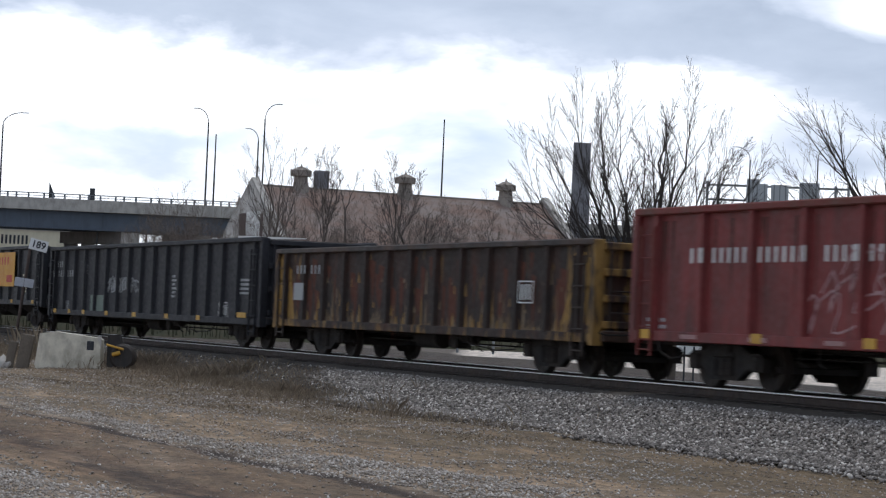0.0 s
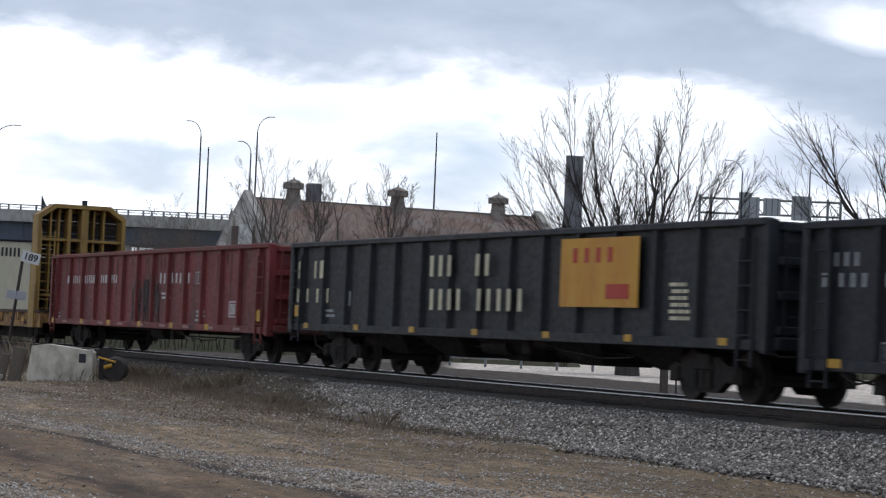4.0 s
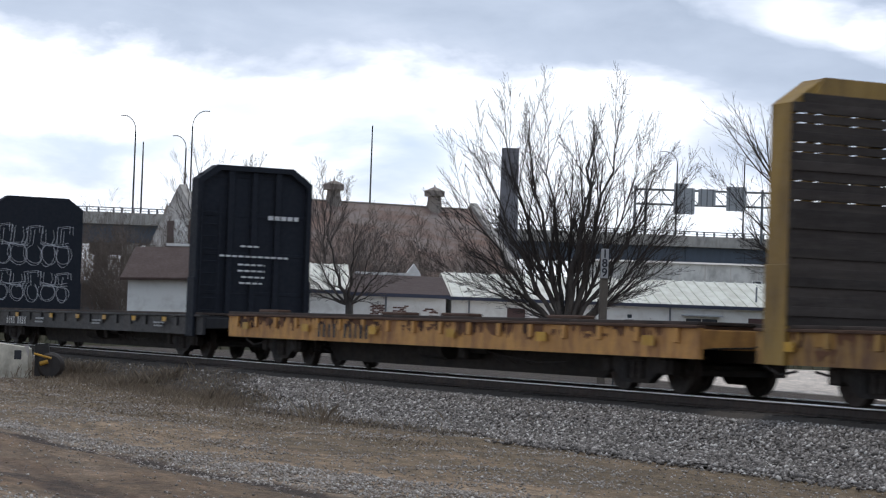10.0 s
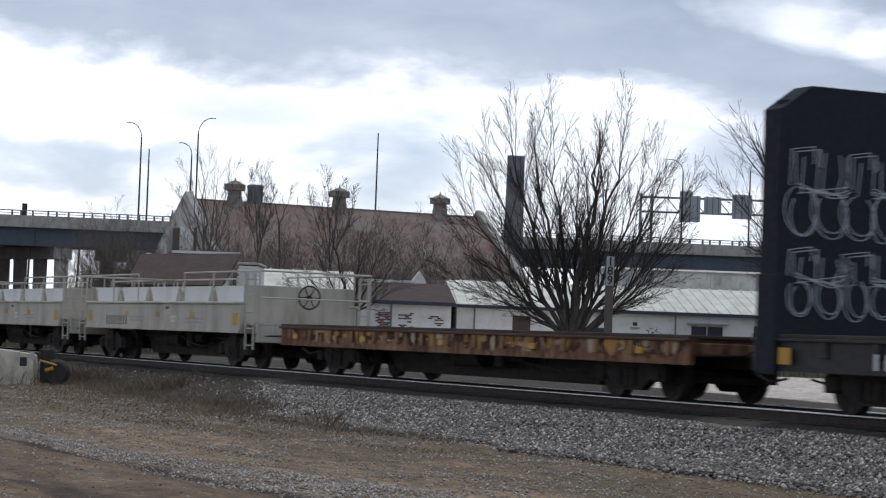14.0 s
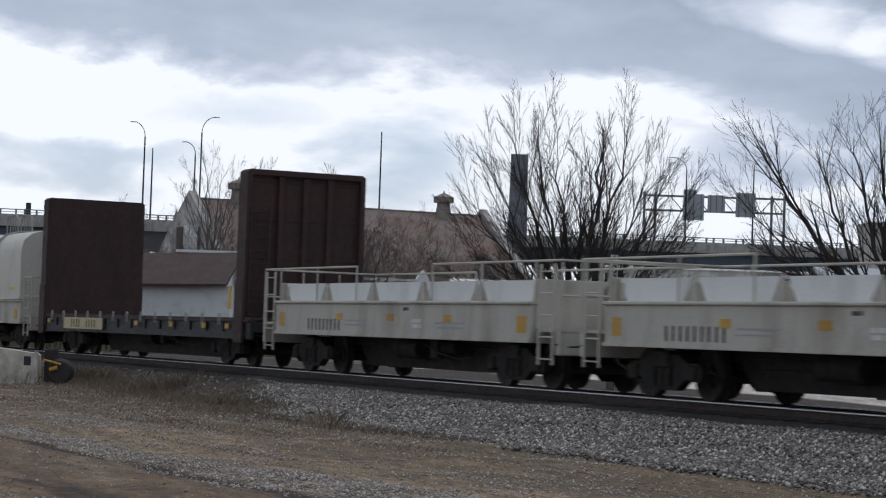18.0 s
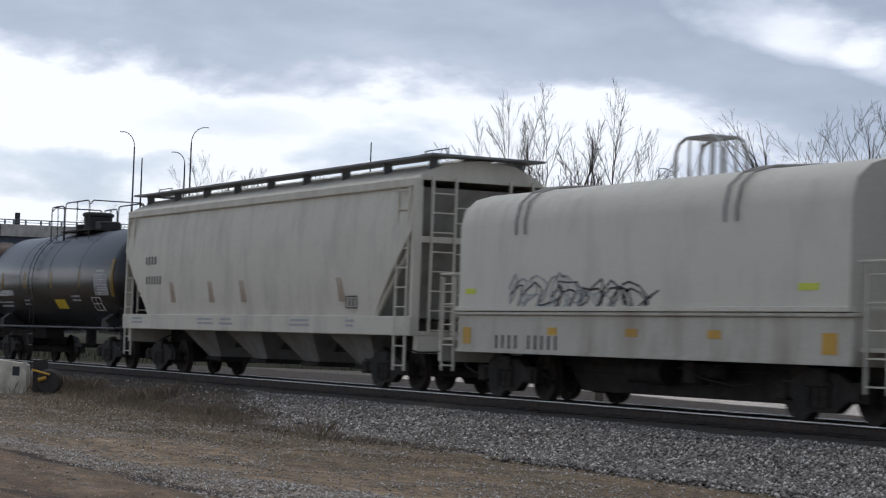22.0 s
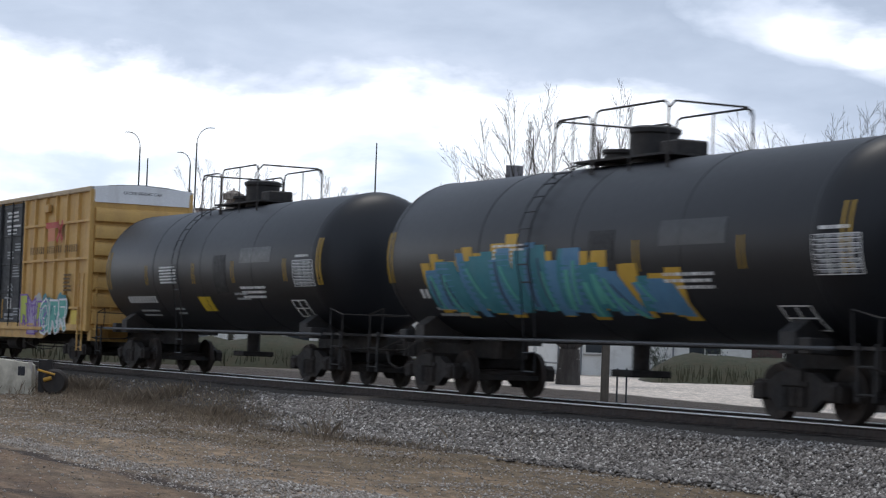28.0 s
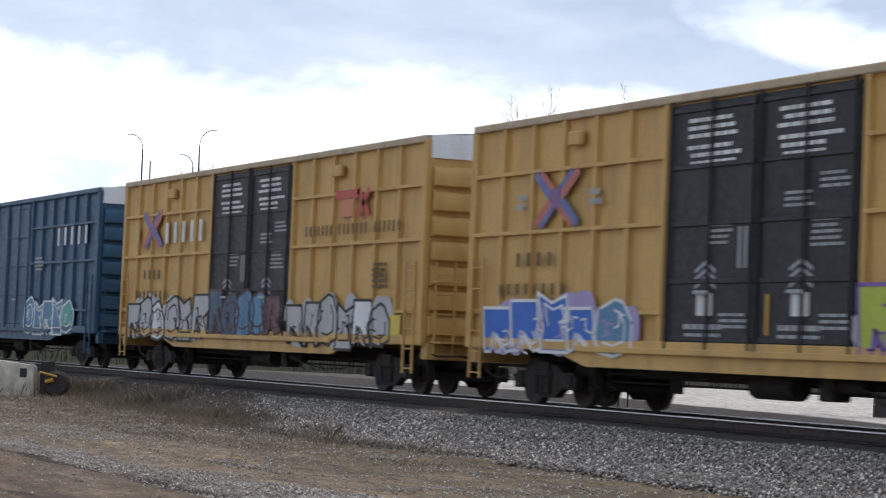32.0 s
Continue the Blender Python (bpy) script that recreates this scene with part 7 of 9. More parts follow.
def grown_tree(name, m, fork, trunk_r, stems, label, seed, kids=(10, 7, 4), ratio=(0.42, 0.42, 0.45), spread=(0.30, 0.62), thin=0.004, rise=0.10, deep=0.45, group="bare trees behind the track", bark=None, twig=None):
    """Leafless tree: tapering stems bow out from the fork, each with limbs, branches and twigs along it.
    stems: (reach to the side, rise, bow, thickness); a positive bow runs outward first and then turns up."""
    rng = random.Random(seed)
    th = empty(name, m, label, "tree", group)
    fine = M()

    def sprout(pts, radii, length, level):
        """Side shoots along a limb, round it by the golden angle."""
        n = kids[level]
        turn = rng.uniform(0, 6.28)
        for j in range(n):
            t = 0.16 + 0.82 * (j + rng.uniform(0.1, 0.9)) / n
            f = t * (len(pts) - 1)
            i = min(int(f), len(pts) - 2)
            p = pts[i].lerp(pts[i + 1], f - i)
            d = (pts[i + 1] - pts[i]).normalized()
            u = d.orthogonal().normalized()
            v = d.cross(u)
            turn += 2.4
            k = rng.uniform(*spread) * (1.15 - 0.35 * t)
            nd = (d * math.cos(k) + (u * math.cos(turn) + v * math.sin(turn)) * math.sin(k) + Vector((0, 0, rise))).normalized()
            shoot(p, nd, length * ratio[level] * (0.98 - 0.42 * t) * rng.uniform(0.55, 1.35), max(thin, radii[i] * rng.uniform(0.42, 0.62)), level + 1)

    def shoot(p, d, length, r, level):
        segs = 4 if level == 1 else 3 if level == 2 else 2
        pts, radii = [p], [r]
        for i in range(segs):
            d = (d + Vector((rng.gauss(0, 0.055), rng.gauss(0, 0.055), rng.gauss(0, 0.045) + rise * 0.8))).normalized()
            q = pts[-1] + d * (length / segs)
            rb = max(thin * 0.8, r * (1 - 0.8 * (i + 1) / segs))
            fine.cyl(pts[-1], q, radii[-1], 5 if level == 1 else 3, rb, caps=False)
            pts.append(q)
            radii.append(rb)
        if level < len(kids):
            sprout(pts, radii, length, level)
    g = M()
    top = limb(g, Vector((0, 0, -0.15)), Vector((0, 0, 1)), fork + 0.15, trunk_r * 1.3, trunk_r, 4, rng, 0.1, 0.02, 9)[-1][0]
    part("trunk", g, bark or BARK, th)
    for dx, dz, bow, r in stems:
        far_off = rng.uniform(-deep, deep) * dz * 0.6
        a = top + Vector((0, 0, -0.12))
        c = a + Vector((dx * (0.5 + bow), far_off * (0.5 + bow), dz * (0.5 - bow)))
        e = a + Vector((dx, far_off, dz))
        n = 10
        length = (c - a).length + (e - c).length
        pts, radii = [], []
        for i in range(n + 1):
            t = i / n
            w = 0.022 * length * min(1.0, 4 * t)
            pts.append(a * (1 - t) ** 2 + c * 2 * t * (1 - t) + e * t * t + Vector((rng.gauss(0, w * 0.5), rng.gauss(0, w * 0.5), rng.gauss(0, w * 0.3))))
            radii.append(max(thin, r * (1 - 0.93 * t ** 0.8)))
        g = M()
        for i in range(n):
            g.cyl(pts[i], pts[i + 1], radii[i], 7, radii[i + 1], caps=False)
        part("stem", g, bark or BARK, th)
        sprout(pts, radii, length, 0)
    tagged(part("crown", fine, twig or TWIG, th, smooth=0), kind="stuff")
    return th


def build_treeline():
    """Woods and rising ground far beyond, seen under the overpass."""
    g = M()
    rng = random.Random(2)
    m = mat("distant_woods", (0.085, 0.08, 0.078), 0.95, vary=0.4, fine=0.5, stain=(0.13, 0.12, 0.115), samt=0.7, sscale=(0.05, 0.05, 0.05))
    n = 420
    for i in range(n + 1):
        r = -420 + 840 * i / n
        h = 7.2 + 2.2 * noise.noise((r * 0.02, 0, 0)) + 1.6 * noise.noise((r * 0.11, 3, 0)) + rng.uniform(-0.5, 0.5)
        g.v += [(r, 560, -14), (r, 562, h - 3.0), (r, 566, h), (r, 590, -14)]
    for i in range(n):
        for k in range(3):
            g.f.append((i * 4 + k, i * 4 + k + 1, i * 4 + k + 5, i * 4 + k + 4))
    ob = tagged(part("distant_woods", g, m), "grey-brown bare woods on the skyline", "woods", kind="stuff")
    ob.matrix_basis = FAR


def build_trees():
    grown_tree("bare_tree", far_pose(4.35, 78, far_ground(4.35, 78)), 1.25, 0.36,
               ((-3.9, 5.0, 0.08, 0.10), (-3.2, 6.2, 0.08, 0.11), (-2.4, 7.2, 0.08, 0.13), (-1.6, 7.5, 0.08, 0.13), (-0.9, 7.2, 0.06, 0.11), (0.1, 6.0, 0.02, 0.12), (0.75, 7.1, -0.04, 0.17), (1.6, 7.3, 0.05, 0.15),
                (2.3, 6.0, 0.08, 0.11), (3.0, 6.0, 0.08, 0.11), (3.8, 5.0, 0.10, 0.10), (-3.7, 3.3, 0.02, 0.09), (3.7, 3.8, 0.08, 0.08), (-4.3, 2.0, -0.12, 0.06), (3.3, 2.4, -0.04, 0.05)),
               "large many-stemmed bare tree beside the pale building", 4, kids=(15, 10, 5), ratio=(0.40, 0.50, 0.55), spread=(0.26, 0.58), thin=0.0056, rise=0.035, deep=0.35)
    grown_tree("bare_tree", far_pose(11.45, 58, far_ground(11.45, 58)), 1.9, 0.24,
               ((-3.7, 4.9, 0.03, 0.145), (-2.1, 4.7, 0.06, 0.10), (-1.3, 5.1, -0.03, 0.10), (-0.4, 5.2, -0.02, 0.11), (0.3, 5.4, 0.02, 0.12), (1.3, 5.0, 0.06, 0.10), (2.3, 4.2, 0.08, 0.09), (-3.6, 2.5, 0.10, 0.12), (-4.1, 3.5, 0.08, 0.07), (-3.1, 1.7, 0.04, 0.06)),
               "spreading bare tree with long arching limbs", 9, kids=(12, 8, 4), ratio=(0.46, 0.50, 0.55), spread=(0.28, 0.65), thin=0.0042, rise=0.03, deep=0.35)
    grown_tree("bare_tree", far_pose(-3.93, 95, far_ground(-3.93, 95)), 2.2, 0.14,
               ((-1.0, 3.2, 0.08, 0.11), (0.25, 3.1, 0.0, 0.10), (1.6, 2.3, 0.14, 0.07), (-2.4, 1.9, 0.14, 0.06), (-1.8, 2.7, 0.12, 0.07), (1.1, 2.9, 0.08, 0.06), (2.0, 1.4, 0.1, 0.045), (-2.7, 1.1, 0.1, 0.045)),
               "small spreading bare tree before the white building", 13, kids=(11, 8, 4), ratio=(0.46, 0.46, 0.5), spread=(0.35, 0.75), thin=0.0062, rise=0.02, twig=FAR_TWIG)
    # tall slender trees close to the hall
    fans = (((-16.3, 152, 5.6, 0.12), ((-2.3, 5.4, 0.06, 0.07), (-1.8, 6.6, 0.05, 0.08), (-0.7, 7.4, 0.02, 0.09), (0.4, 6.9, 0.0, 0.08), (1.2, 6.5, 0.05, 0.07), (1.7, 5.2, 0.06, 0.06)), (8, 6, 4), 30),
            ((-13.35, 153, 6.2, 0.10), ((-1.0, 5.0, 0.05, 0.05), (-0.5, 5.6, 0.04, 0.06), (0.1, 5.8, 0.0, 0.06), (0.6, 5.5, 0.04, 0.05), (1.0, 4.8, 0.06, 0.045)), (9, 8, 5), 31),
            ((-8.35, 152, 6.0, 0.10), ((-1.5, 4.6, 0.05, 0.05), (-1.0, 5.4, 0.04, 0.06), (-0.4, 5.8, 0.02, 0.065), (0.4, 5.6, 0.03, 0.06), (1.0, 5.1, 0.05, 0.05), (1.4, 4.2, 0.06, 0.045)), (9, 8, 5), 32),
            ((-11.4, 152, 8.6, 0.07), ((0.9, 2.8, 0.04, 0.05), (-0.5, 2.3, 0.04, 0.035)), (6, 5, 3), 33))
    for (r, d, h, thick), stems, kids, seed in fans:
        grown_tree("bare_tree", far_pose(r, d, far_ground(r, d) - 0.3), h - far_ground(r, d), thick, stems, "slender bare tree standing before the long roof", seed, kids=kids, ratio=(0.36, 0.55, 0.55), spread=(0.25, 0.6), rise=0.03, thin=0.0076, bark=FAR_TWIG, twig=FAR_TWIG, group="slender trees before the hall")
    # thicket between the long building and the pale row
    scrub = []
    for i in range(5):
        rng = random.Random(60 + i)
        stems = [(rng.uniform(-3.0, 3.0), rng.uniform(5.2, 8.0), rng.uniform(0.02, 0.16), rng.uniform(0.04, 0.07)) for _ in range(9)]
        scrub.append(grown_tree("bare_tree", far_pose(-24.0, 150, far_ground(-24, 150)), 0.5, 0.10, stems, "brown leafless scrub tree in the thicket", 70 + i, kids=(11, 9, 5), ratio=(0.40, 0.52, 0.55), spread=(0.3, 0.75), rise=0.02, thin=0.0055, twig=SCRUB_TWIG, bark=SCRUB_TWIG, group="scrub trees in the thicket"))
    spots = ((-22.9, 150, 1.0), (-22.0, 148, 1.02), (-21.0, 151, 1.0), (-23.4, 146, 0.85), (-21.8, 146, 0.9), (-16.0, 140, 1.02), (-13.4, 138, 1.10), (-10.8, 142, 1.06), (-8.4, 142, 1.02), (-6.0, 138, 1.04), (-3.4, 140, 1.12), (-0.6, 142, 1.06), (1.8, 140, 0.95),
             (-18.4, 146, 1.08), (-12.0, 132, 0.80), (-7.2, 130, 0.80), (-2.0, 130, 0.80), (-19.8, 140, 1.0), (4.2, 141, 0.85))
    for i, (r, d, h) in enumerate(spots):
        m = far_pose(r, d, far_ground(r, d), 0 if i < 5 else 67 * i)
        th = scrub[i] if i < 5 else copy_thing(scrub[i % 5], m)
        th.matrix_basis = m
        th.scale = (h * 0.95, h * 0.95, h * 0.88)
    for i, (r, d, h) in enumerate(((10.0, 104, 1.9), (12.8, 104, 1.7), (15.4, 106, 1.8))):
        shrub("shrub", far_pose(r, d, far_ground(r, d)), h, 90 + i)
    grown_tree("bare_tree", far_pose(16.6, 97, far_ground(16.6, 97)), 0.8, 0.05, ((-0.5, 2.2, 0.0, 0.03), (0.5, 2.6, 0.05, 0.035), (0.9, 1.9, 0.1, 0.025)), "thin bare sapling beside the steel shed", 77, kids=(6, 4), ratio=(0.4, 0.4), thin=0.006)
    # rough grassy bank closing the pale lot, with an opening at the fence
    bank = mat("rough_bank", (0.045, 0.047, 0.026), 0.95, vary=0.5, fine=6, stain=(0.07, 0.055, 0.035), samt=0.7, sscale=(0.6, 0.6, 0.6), bump=0.6)
    rng = random.Random(6)
    for a, b in ((-60.0, 3.6), (8.3, 60.0)):
        g = M()
        n = int((b - a) / 0.8)
        for i in range(n + 1):
            r = a + (b - a) * i / n
            t = min(1.0, (r - a) / 1.2, (b - r) / 1.2)
            h = 1.25 * (1.0 + 0.22 * noise.noise((r * 0.35, 1, 0)) + rng.uniform(-0.08, 0.08)) * t
            g.v += [(r, 93.6, -0.75), (r, 95.0, -0.55 + h * 0.8), (r, 96.2, -0.55 + h * 1.25), (r, 98.6, -0.5 + h), (r, 101, -0.75)]
        for i in range(n):
            for k in range(4):
                g.f.append((i * 5 + k, i * 5 + k + 1, i * 5 + k + 6, i * 5 + k + 5))
        ob = structure("grass_bank", g, bank, "rough dark grassy bank along the lot", "bank")
        ob.matrix_basis = FAR
        w = M()
        for _ in range(int((b - a) * 90)):
            r, d = rng.uniform(a + 0.8, b - 0.8), rng.uniform(94.2, 97.0)
            h = rng.uniform(0.15, 0.5)
            w.add([(r - 0.03, d, -0.3), (r + 0.03, d, -0.3), (r + rng.gauss(0, 0.12), d, 0.2 + h)], [(0, 1, 2)])
        ob = tagged(part("bank_grass", w, mat("bank_blades", (0.045, 0.048, 0.026), 0.9, vary=0.5, stain=(0.09, 0.075, 0.045), samt=0.5), smooth=0), "dead grass standing on the bank", "grass", kind="stuff")
        ob.matrix_basis = FAR


def shrub(name, m, h, seed):
    rng = random.Random(seed)
    th = empty(name, m, "dark evergreen shrub before the pale wall", "shrub", "shrubs along the lot")
    g, lf = M(), M()
    for _ in range(14):
        a, t = rng.uniform(0, 6.28), rng.uniform(0.1, 0.6)
        d = Vector((math.sin(t) * math.cos(a), math.sin(t) * math.sin(a), math.cos(t)))
        for p, dd, r in limb(g, Vector((0, 0, 0)), d, h * rng.uniform(0.6, 1), 0.02, 0.006, 5, rng, 0.05, 0.1, 4):
            for _ in range(9):
                c = p + Vector((rng.gauss(0, 0.12), rng.gauss(0, 0.12), rng.gauss(0, 0.1)))
                u = Vector((rng.gauss(0, 1), rng.gauss(0, 1), rng.gauss(0, 1))).normalized() * 0.06
                v = u.orthogonal().normalized() * 0.025
                lf.add([c - u, c + v, c + u, c - v], [(0, 1, 2, 3)])
    part("stems", g, BARK, th)
    part("leaves", lf, mat("evergreen_leaf", (0.03, 0.042, 0.022), 0.7, vary=0.4), th, smooth=0)


# ---- buildings ----
WHITE_BRICK = mat("painted_brick", (0.76, 0.745, 0.70), 0.85, vary=0.12, stain=(0.50, 0.46, 0.41), samt=0.7, cut=0.56, sscale=(0.5, 0.5, 0.5))
PALE_ROOF = mat("pale_metal_roof", (0.72, 0.71, 0.62), 0.6, 0.0, vary=0.08, stain=(0.44, 0.41, 0.33), samt=0.6, sscale=(0.5, 0.2, 0.5))
BROWN_ROOF = mat("brown_roof", (0.060, 0.036, 0.030), 0.85, vary=0.3, stain=(0.085, 0.06, 0.05), samt=0.6)
SLATE = mat("red_brown_slates", (0.20, 0.128, 0.10), 0.9, vary=0.25, stain=(0.24, 0.205, 0.185), samt=0.8, cut=0.48, sscale=(0.12, 0.25, 0.25), fine=6)
STONE = mat("grey_render", (0.62, 0.58, 0.53), 0.9, vary=0.2, stain=(0.26, 0.225, 0.20), samt=0.7, sscale=(0.5, 0.5, 0.3))
CUPOLA = mat("weathered_tan_stone", (0.30, 0.255, 0.215), 0.85, vary=0.3, stain=(0.18, 0.155, 0.135), samt=0.6)
DARK_BRICK = mat("dark_brick_stack", (0.20, 0.195, 0.205), 0.9, vary=0.3, stain=(0.25, 0.245, 0.26), samt=0.6)
GLASS_DARK = mat("dim_window_glass", (0.03, 0.035, 0.04), 0.15, vary=0.1, bump=0, spec=0.6)
TRIM_DARK = mat("dark_blue_fascia", (0.045, 0.05, 0.075), 0.7)
DOOR_BROWN = mat("brown_door", (0.09, 0.05, 0.045), 0.7)
CONCRETE = mat("grey_concrete", (0.46, 0.43, 0.39), 0.9, vary=0.2, stain=(0.20, 0.185, 0.165), samt=0.6, sscale=(0.6, 0.6, 0.25))
# concrete darkened in its colour for the shade under the overpass deck
BENT = mat("shaded_concrete", (0.20, 0.185, 0.175), 0.9, vary=0.2, stain=(0.11, 0.10, 0.095), samt=0.6, sscale=(0.6, 0.6, 0.25))
GIRDER = mat("blue_grey_girder", (0.085, 0.105, 0.135), 0.6, vary=0.12, stain=(0.06, 0.07, 0.085), samt=0.5)
GALV = mat("galvanised_steel", (0.20, 0.21, 0.22), 0.5, 0.4, vary=0.15)
POLE = mat("dark_pole", (0.05, 0.052, 0.055), 0.6, 0.2)
CORRUGATED = mat("grey_corrugated_sheet", (0.45, 0.46, 0.47), 0.6, 0.1, vary=0.1, stain=(0.22, 0.21, 0.2), samt=0.5)


def window(house, x, z, w, h, y, lights=2, frame=None):
    win = part("window", M().box(x - w / 2, x + w / 2, y - 0.03, y + 0.02, z - h / 2, z + h / 2), frame or WHITE_BRICK, house)
    for i in range(lights):
        a = x - w / 2 + 0.06 + i * (w - 0.06) / lights
        part("pane", M().box(a, a + (w - 0.06) / lights - 0.06, y - 0.045, y - 0.032, z - h / 2 + 0.06, z + h / 2 - 0.06), GLASS_DARK, win)
    part("sill", M().box(x - w / 2 - 0.06, x + w / 2 + 0.06, y - 0.10, y, z - h / 2 - 0.08, z - h / 2, 0.01), CONCRETE, win)


def low_row(r0, r1, d, slope, eave, ridge, roof, label, openings, seams=True):
    """A long low shed: its front runs from r0 to r1; slope is the front's turn in degrees."""
    th = empty("low_building", far_pose(r0, d, -0.6, slope), label, "building")
    ln = (r1 - r0) / math.cos(radians(slope))
    e, q = eave + 0.6, ridge + 0.6
    part("wall", M().box(0, ln, 0, 0.3, 0, e - 0.05), WHITE_BRICK, th)
    part("wall", M().prism([(0.3, 0), (0.3, e - 0.05), (6.0, q - 0.1), (11.7, e - 0.05), (11.7, 0)], "x", 0, 0.3), WHITE_BRICK, th)
    part("wall", M().prism([(0.3, 0), (0.3, e - 0.05), (6.0, q - 0.1), (11.7, e - 0.05), (11.7, 0)], "x", ln - 0.3, ln), WHITE_BRICK, th)
    part("wall", M().box(0, ln, 11.7, 12, 0, e - 0.05), WHITE_BRICK, th)
    for s in (0, 1):
        y0, y1 = (-0.35, 6.0) if s == 0 else (12.35, 6.0)
        ro = part("roof", M().add([(-0.2, y0, e - 0.02), (ln + 0.2, y0, e - 0.02), (ln + 0.2, y1, q), (-0.2, y1, q), (-0.2, y0, e - 0.12), (ln + 0.2, y0, e - 0.12), (ln + 0.2, y1, q - 0.1), (-0.2, y1, q - 0.1)],
                                  [(0, 1, 2, 3), (4, 7, 6, 5), (0, 4, 5, 1), (1, 5, 6, 2), (2, 6, 7, 3), (3, 7, 4, 0)]), roof, th)
        if seams and s == 0:
            n = int(ln / 0.55)
            for i in range(n + 1):
                x = i * ln / n
                part("roof_seam", M().add([(x - 0.025, y0, e - 0.02), (x + 0.025, y0, e - 0.02), (x + 0.025, y1, q), (x - 0.025, y1, q), (x - 0.02, y0, e + 0.04), (x + 0.02, y0, e + 0.04), (x + 0.02, y1, q + 0.06), (x - 0.02, y1, q + 0.06)],
                                          [(4, 5, 6, 7), (0, 4, 7, 3), (1, 2, 6, 5), (0, 1, 5, 4)]), roof, ro)
    part("fascia", M().box(-0.2, ln + 0.2, -0.40, -0.33, e - 0.20, e - 0.03), TRIM_DARK, th)
    part("gutter_pipe", M().tube([(ln * 0.35, -0.06, e - 0.2), (ln * 0.35, -0.06, 0.1)], 0.05, 6), GALV, th)
    for kind, x, z, w, h in openings:
        if kind == "w":
            window(th, x, z + 0.6, w, h, -0.01, max(1, int(w / 0.8)))
        else:
            part("door", M().box(x - w / 2, x + w / 2, -0.05, 0.02, 0.02, z + 0.6 + h / 2, 0.01), DOOR_BROWN, th)
    return th


def build_low_row():
    low_row(-9.45, -4.75, 110, 4, 2.72, 4.15, PALE_ROOF, "low white brick building with a pale metal roof", [("w", 2.2, 1.0, 1.2, 0.9)])
    brown = low_row(-4.45, 0.2, 112, 4, 2.68, 3.72, BROWN_ROOF, "low white building with a dark brown roof", [("w", 3.4, 0.9, 1.0, 0.9)], seams=False)
    low_row(0.5, 19.1, 114, 4, 2.66, 4.02, PALE_ROOF, "long low white building with a pale green metal roof", [("d", 3.33, 1.1, 0.92, 2.1), ("d", 16.2, 1.0, 1.6, 2.1), ("w", 12.95, 1.5, 1.75, 1.0), ("w", 1.9, 1.1, 1.7, 0.7), ("w", 7.2, 1.3, 1.0, 0.9), ("w", 9.2, 1.95, 0.35, 0.3)])
    # a ragged white ridge board and a small gable above the brown roof
    rng = random.Random(21)
    part("ridge_board", M().box(0.2, 3.4, 6.1, 6.2, 4.18, 4.46), WHITE_BRICK, brown)
    part("small_gable", M().prism([(2.9, 4.25), (3.75, 4.25), (3.65, 4.55), (3.35, 4.98), (3.05, 4.6)], "y", 6.3, 7.5), WHITE_BRICK, brown)
    red = mat("bare_red_brick", (0.17, 0.085, 0.065), 0.9, vary=0.3, stain=(0.10, 0.06, 0.05), samt=0.5, each=0.4)
    me = M().box(0, 0.21, -0.022, 0.01, 0, 0.068, 0.006).mesh("bare_brick")
    for x0, x1, z0, z1, keep in ((0.85, 1.55, 1.5, 2.75, 0.92), (2.0, 2.9, 1.5, 2.8, 0.45), (3.5, 4.4, 1.9, 2.7, 0.35)):
        for j in range(int((z1 - z0) / 0.085)):
            for i in range(int((x1 - x0) / 0.23)):
                if rng.random() < keep:
                    part("bare_brick", me, red, brown, at=(x0 + i * 0.23 + (0.11 if j % 2 else 0), -0.004, z0 + j * 0.085))
    long_one = [o for o in scene.objects if o.name.startswith("low_building") and "long" in o["label"]][0]
    for x in (0.9, 5.35, 11.3):
        part("gutter_pipe", M().tube([(x, -0.06, 3.05), (x, -0.06, 0.1)], 0.045, 6), GALV, long_one)
    part("awning", M().box(11.9, 14.0, -0.5, 0.0, 2.66, 2.74, 0.01), CORRUGATED, long_one)
    part("roof_pipe", M().cyl((16.0, 1.0, 3.4), (16.0, 1.0, 4.3), 0.05, 8), GALV, long_one)
    # brick end wall standing above the roof, laid brick by brick
    th = empty("parapet_wall", far_pose(-9.98, 105.5, -0.6), "white painted brick parapet wall with bricks showing", "wall")
    part("core", M().box(0.03, 0.90, 0.03, 4.2, 0, 4.55), WHITE_BRICK, th)
    part("coping", M().box(-0.05, 1.0, -0.05, 4.3, 4.60, 4.72, 0.02), CONCRETE, th)
    me = M().box(0, 0.215, 0, 0.05, 0, 0.075, 0.008).mesh("brick")
    for j in range(48):
        for i in range(4):
            x = i * 0.235 + (0.117 if j % 2 else 0) - 0.04
            if x + 0.215 < 1.0:
                part("brick", me, WHITE_BRICK, th, at=(x, -0.01 - 0.012 * ((i * 7 + j * 3) % 4 == 0), 0.2 + j * 0.09))
    # brown-roofed shed
    th = empty("shed", far_pose(-14.6, 103, -0.6), "white shed with a rusty brown roof", "building")
    part("wall", M().box(0, 4.3, 0.3, 6, 0, 3.45), WHITE_BRICK, th)
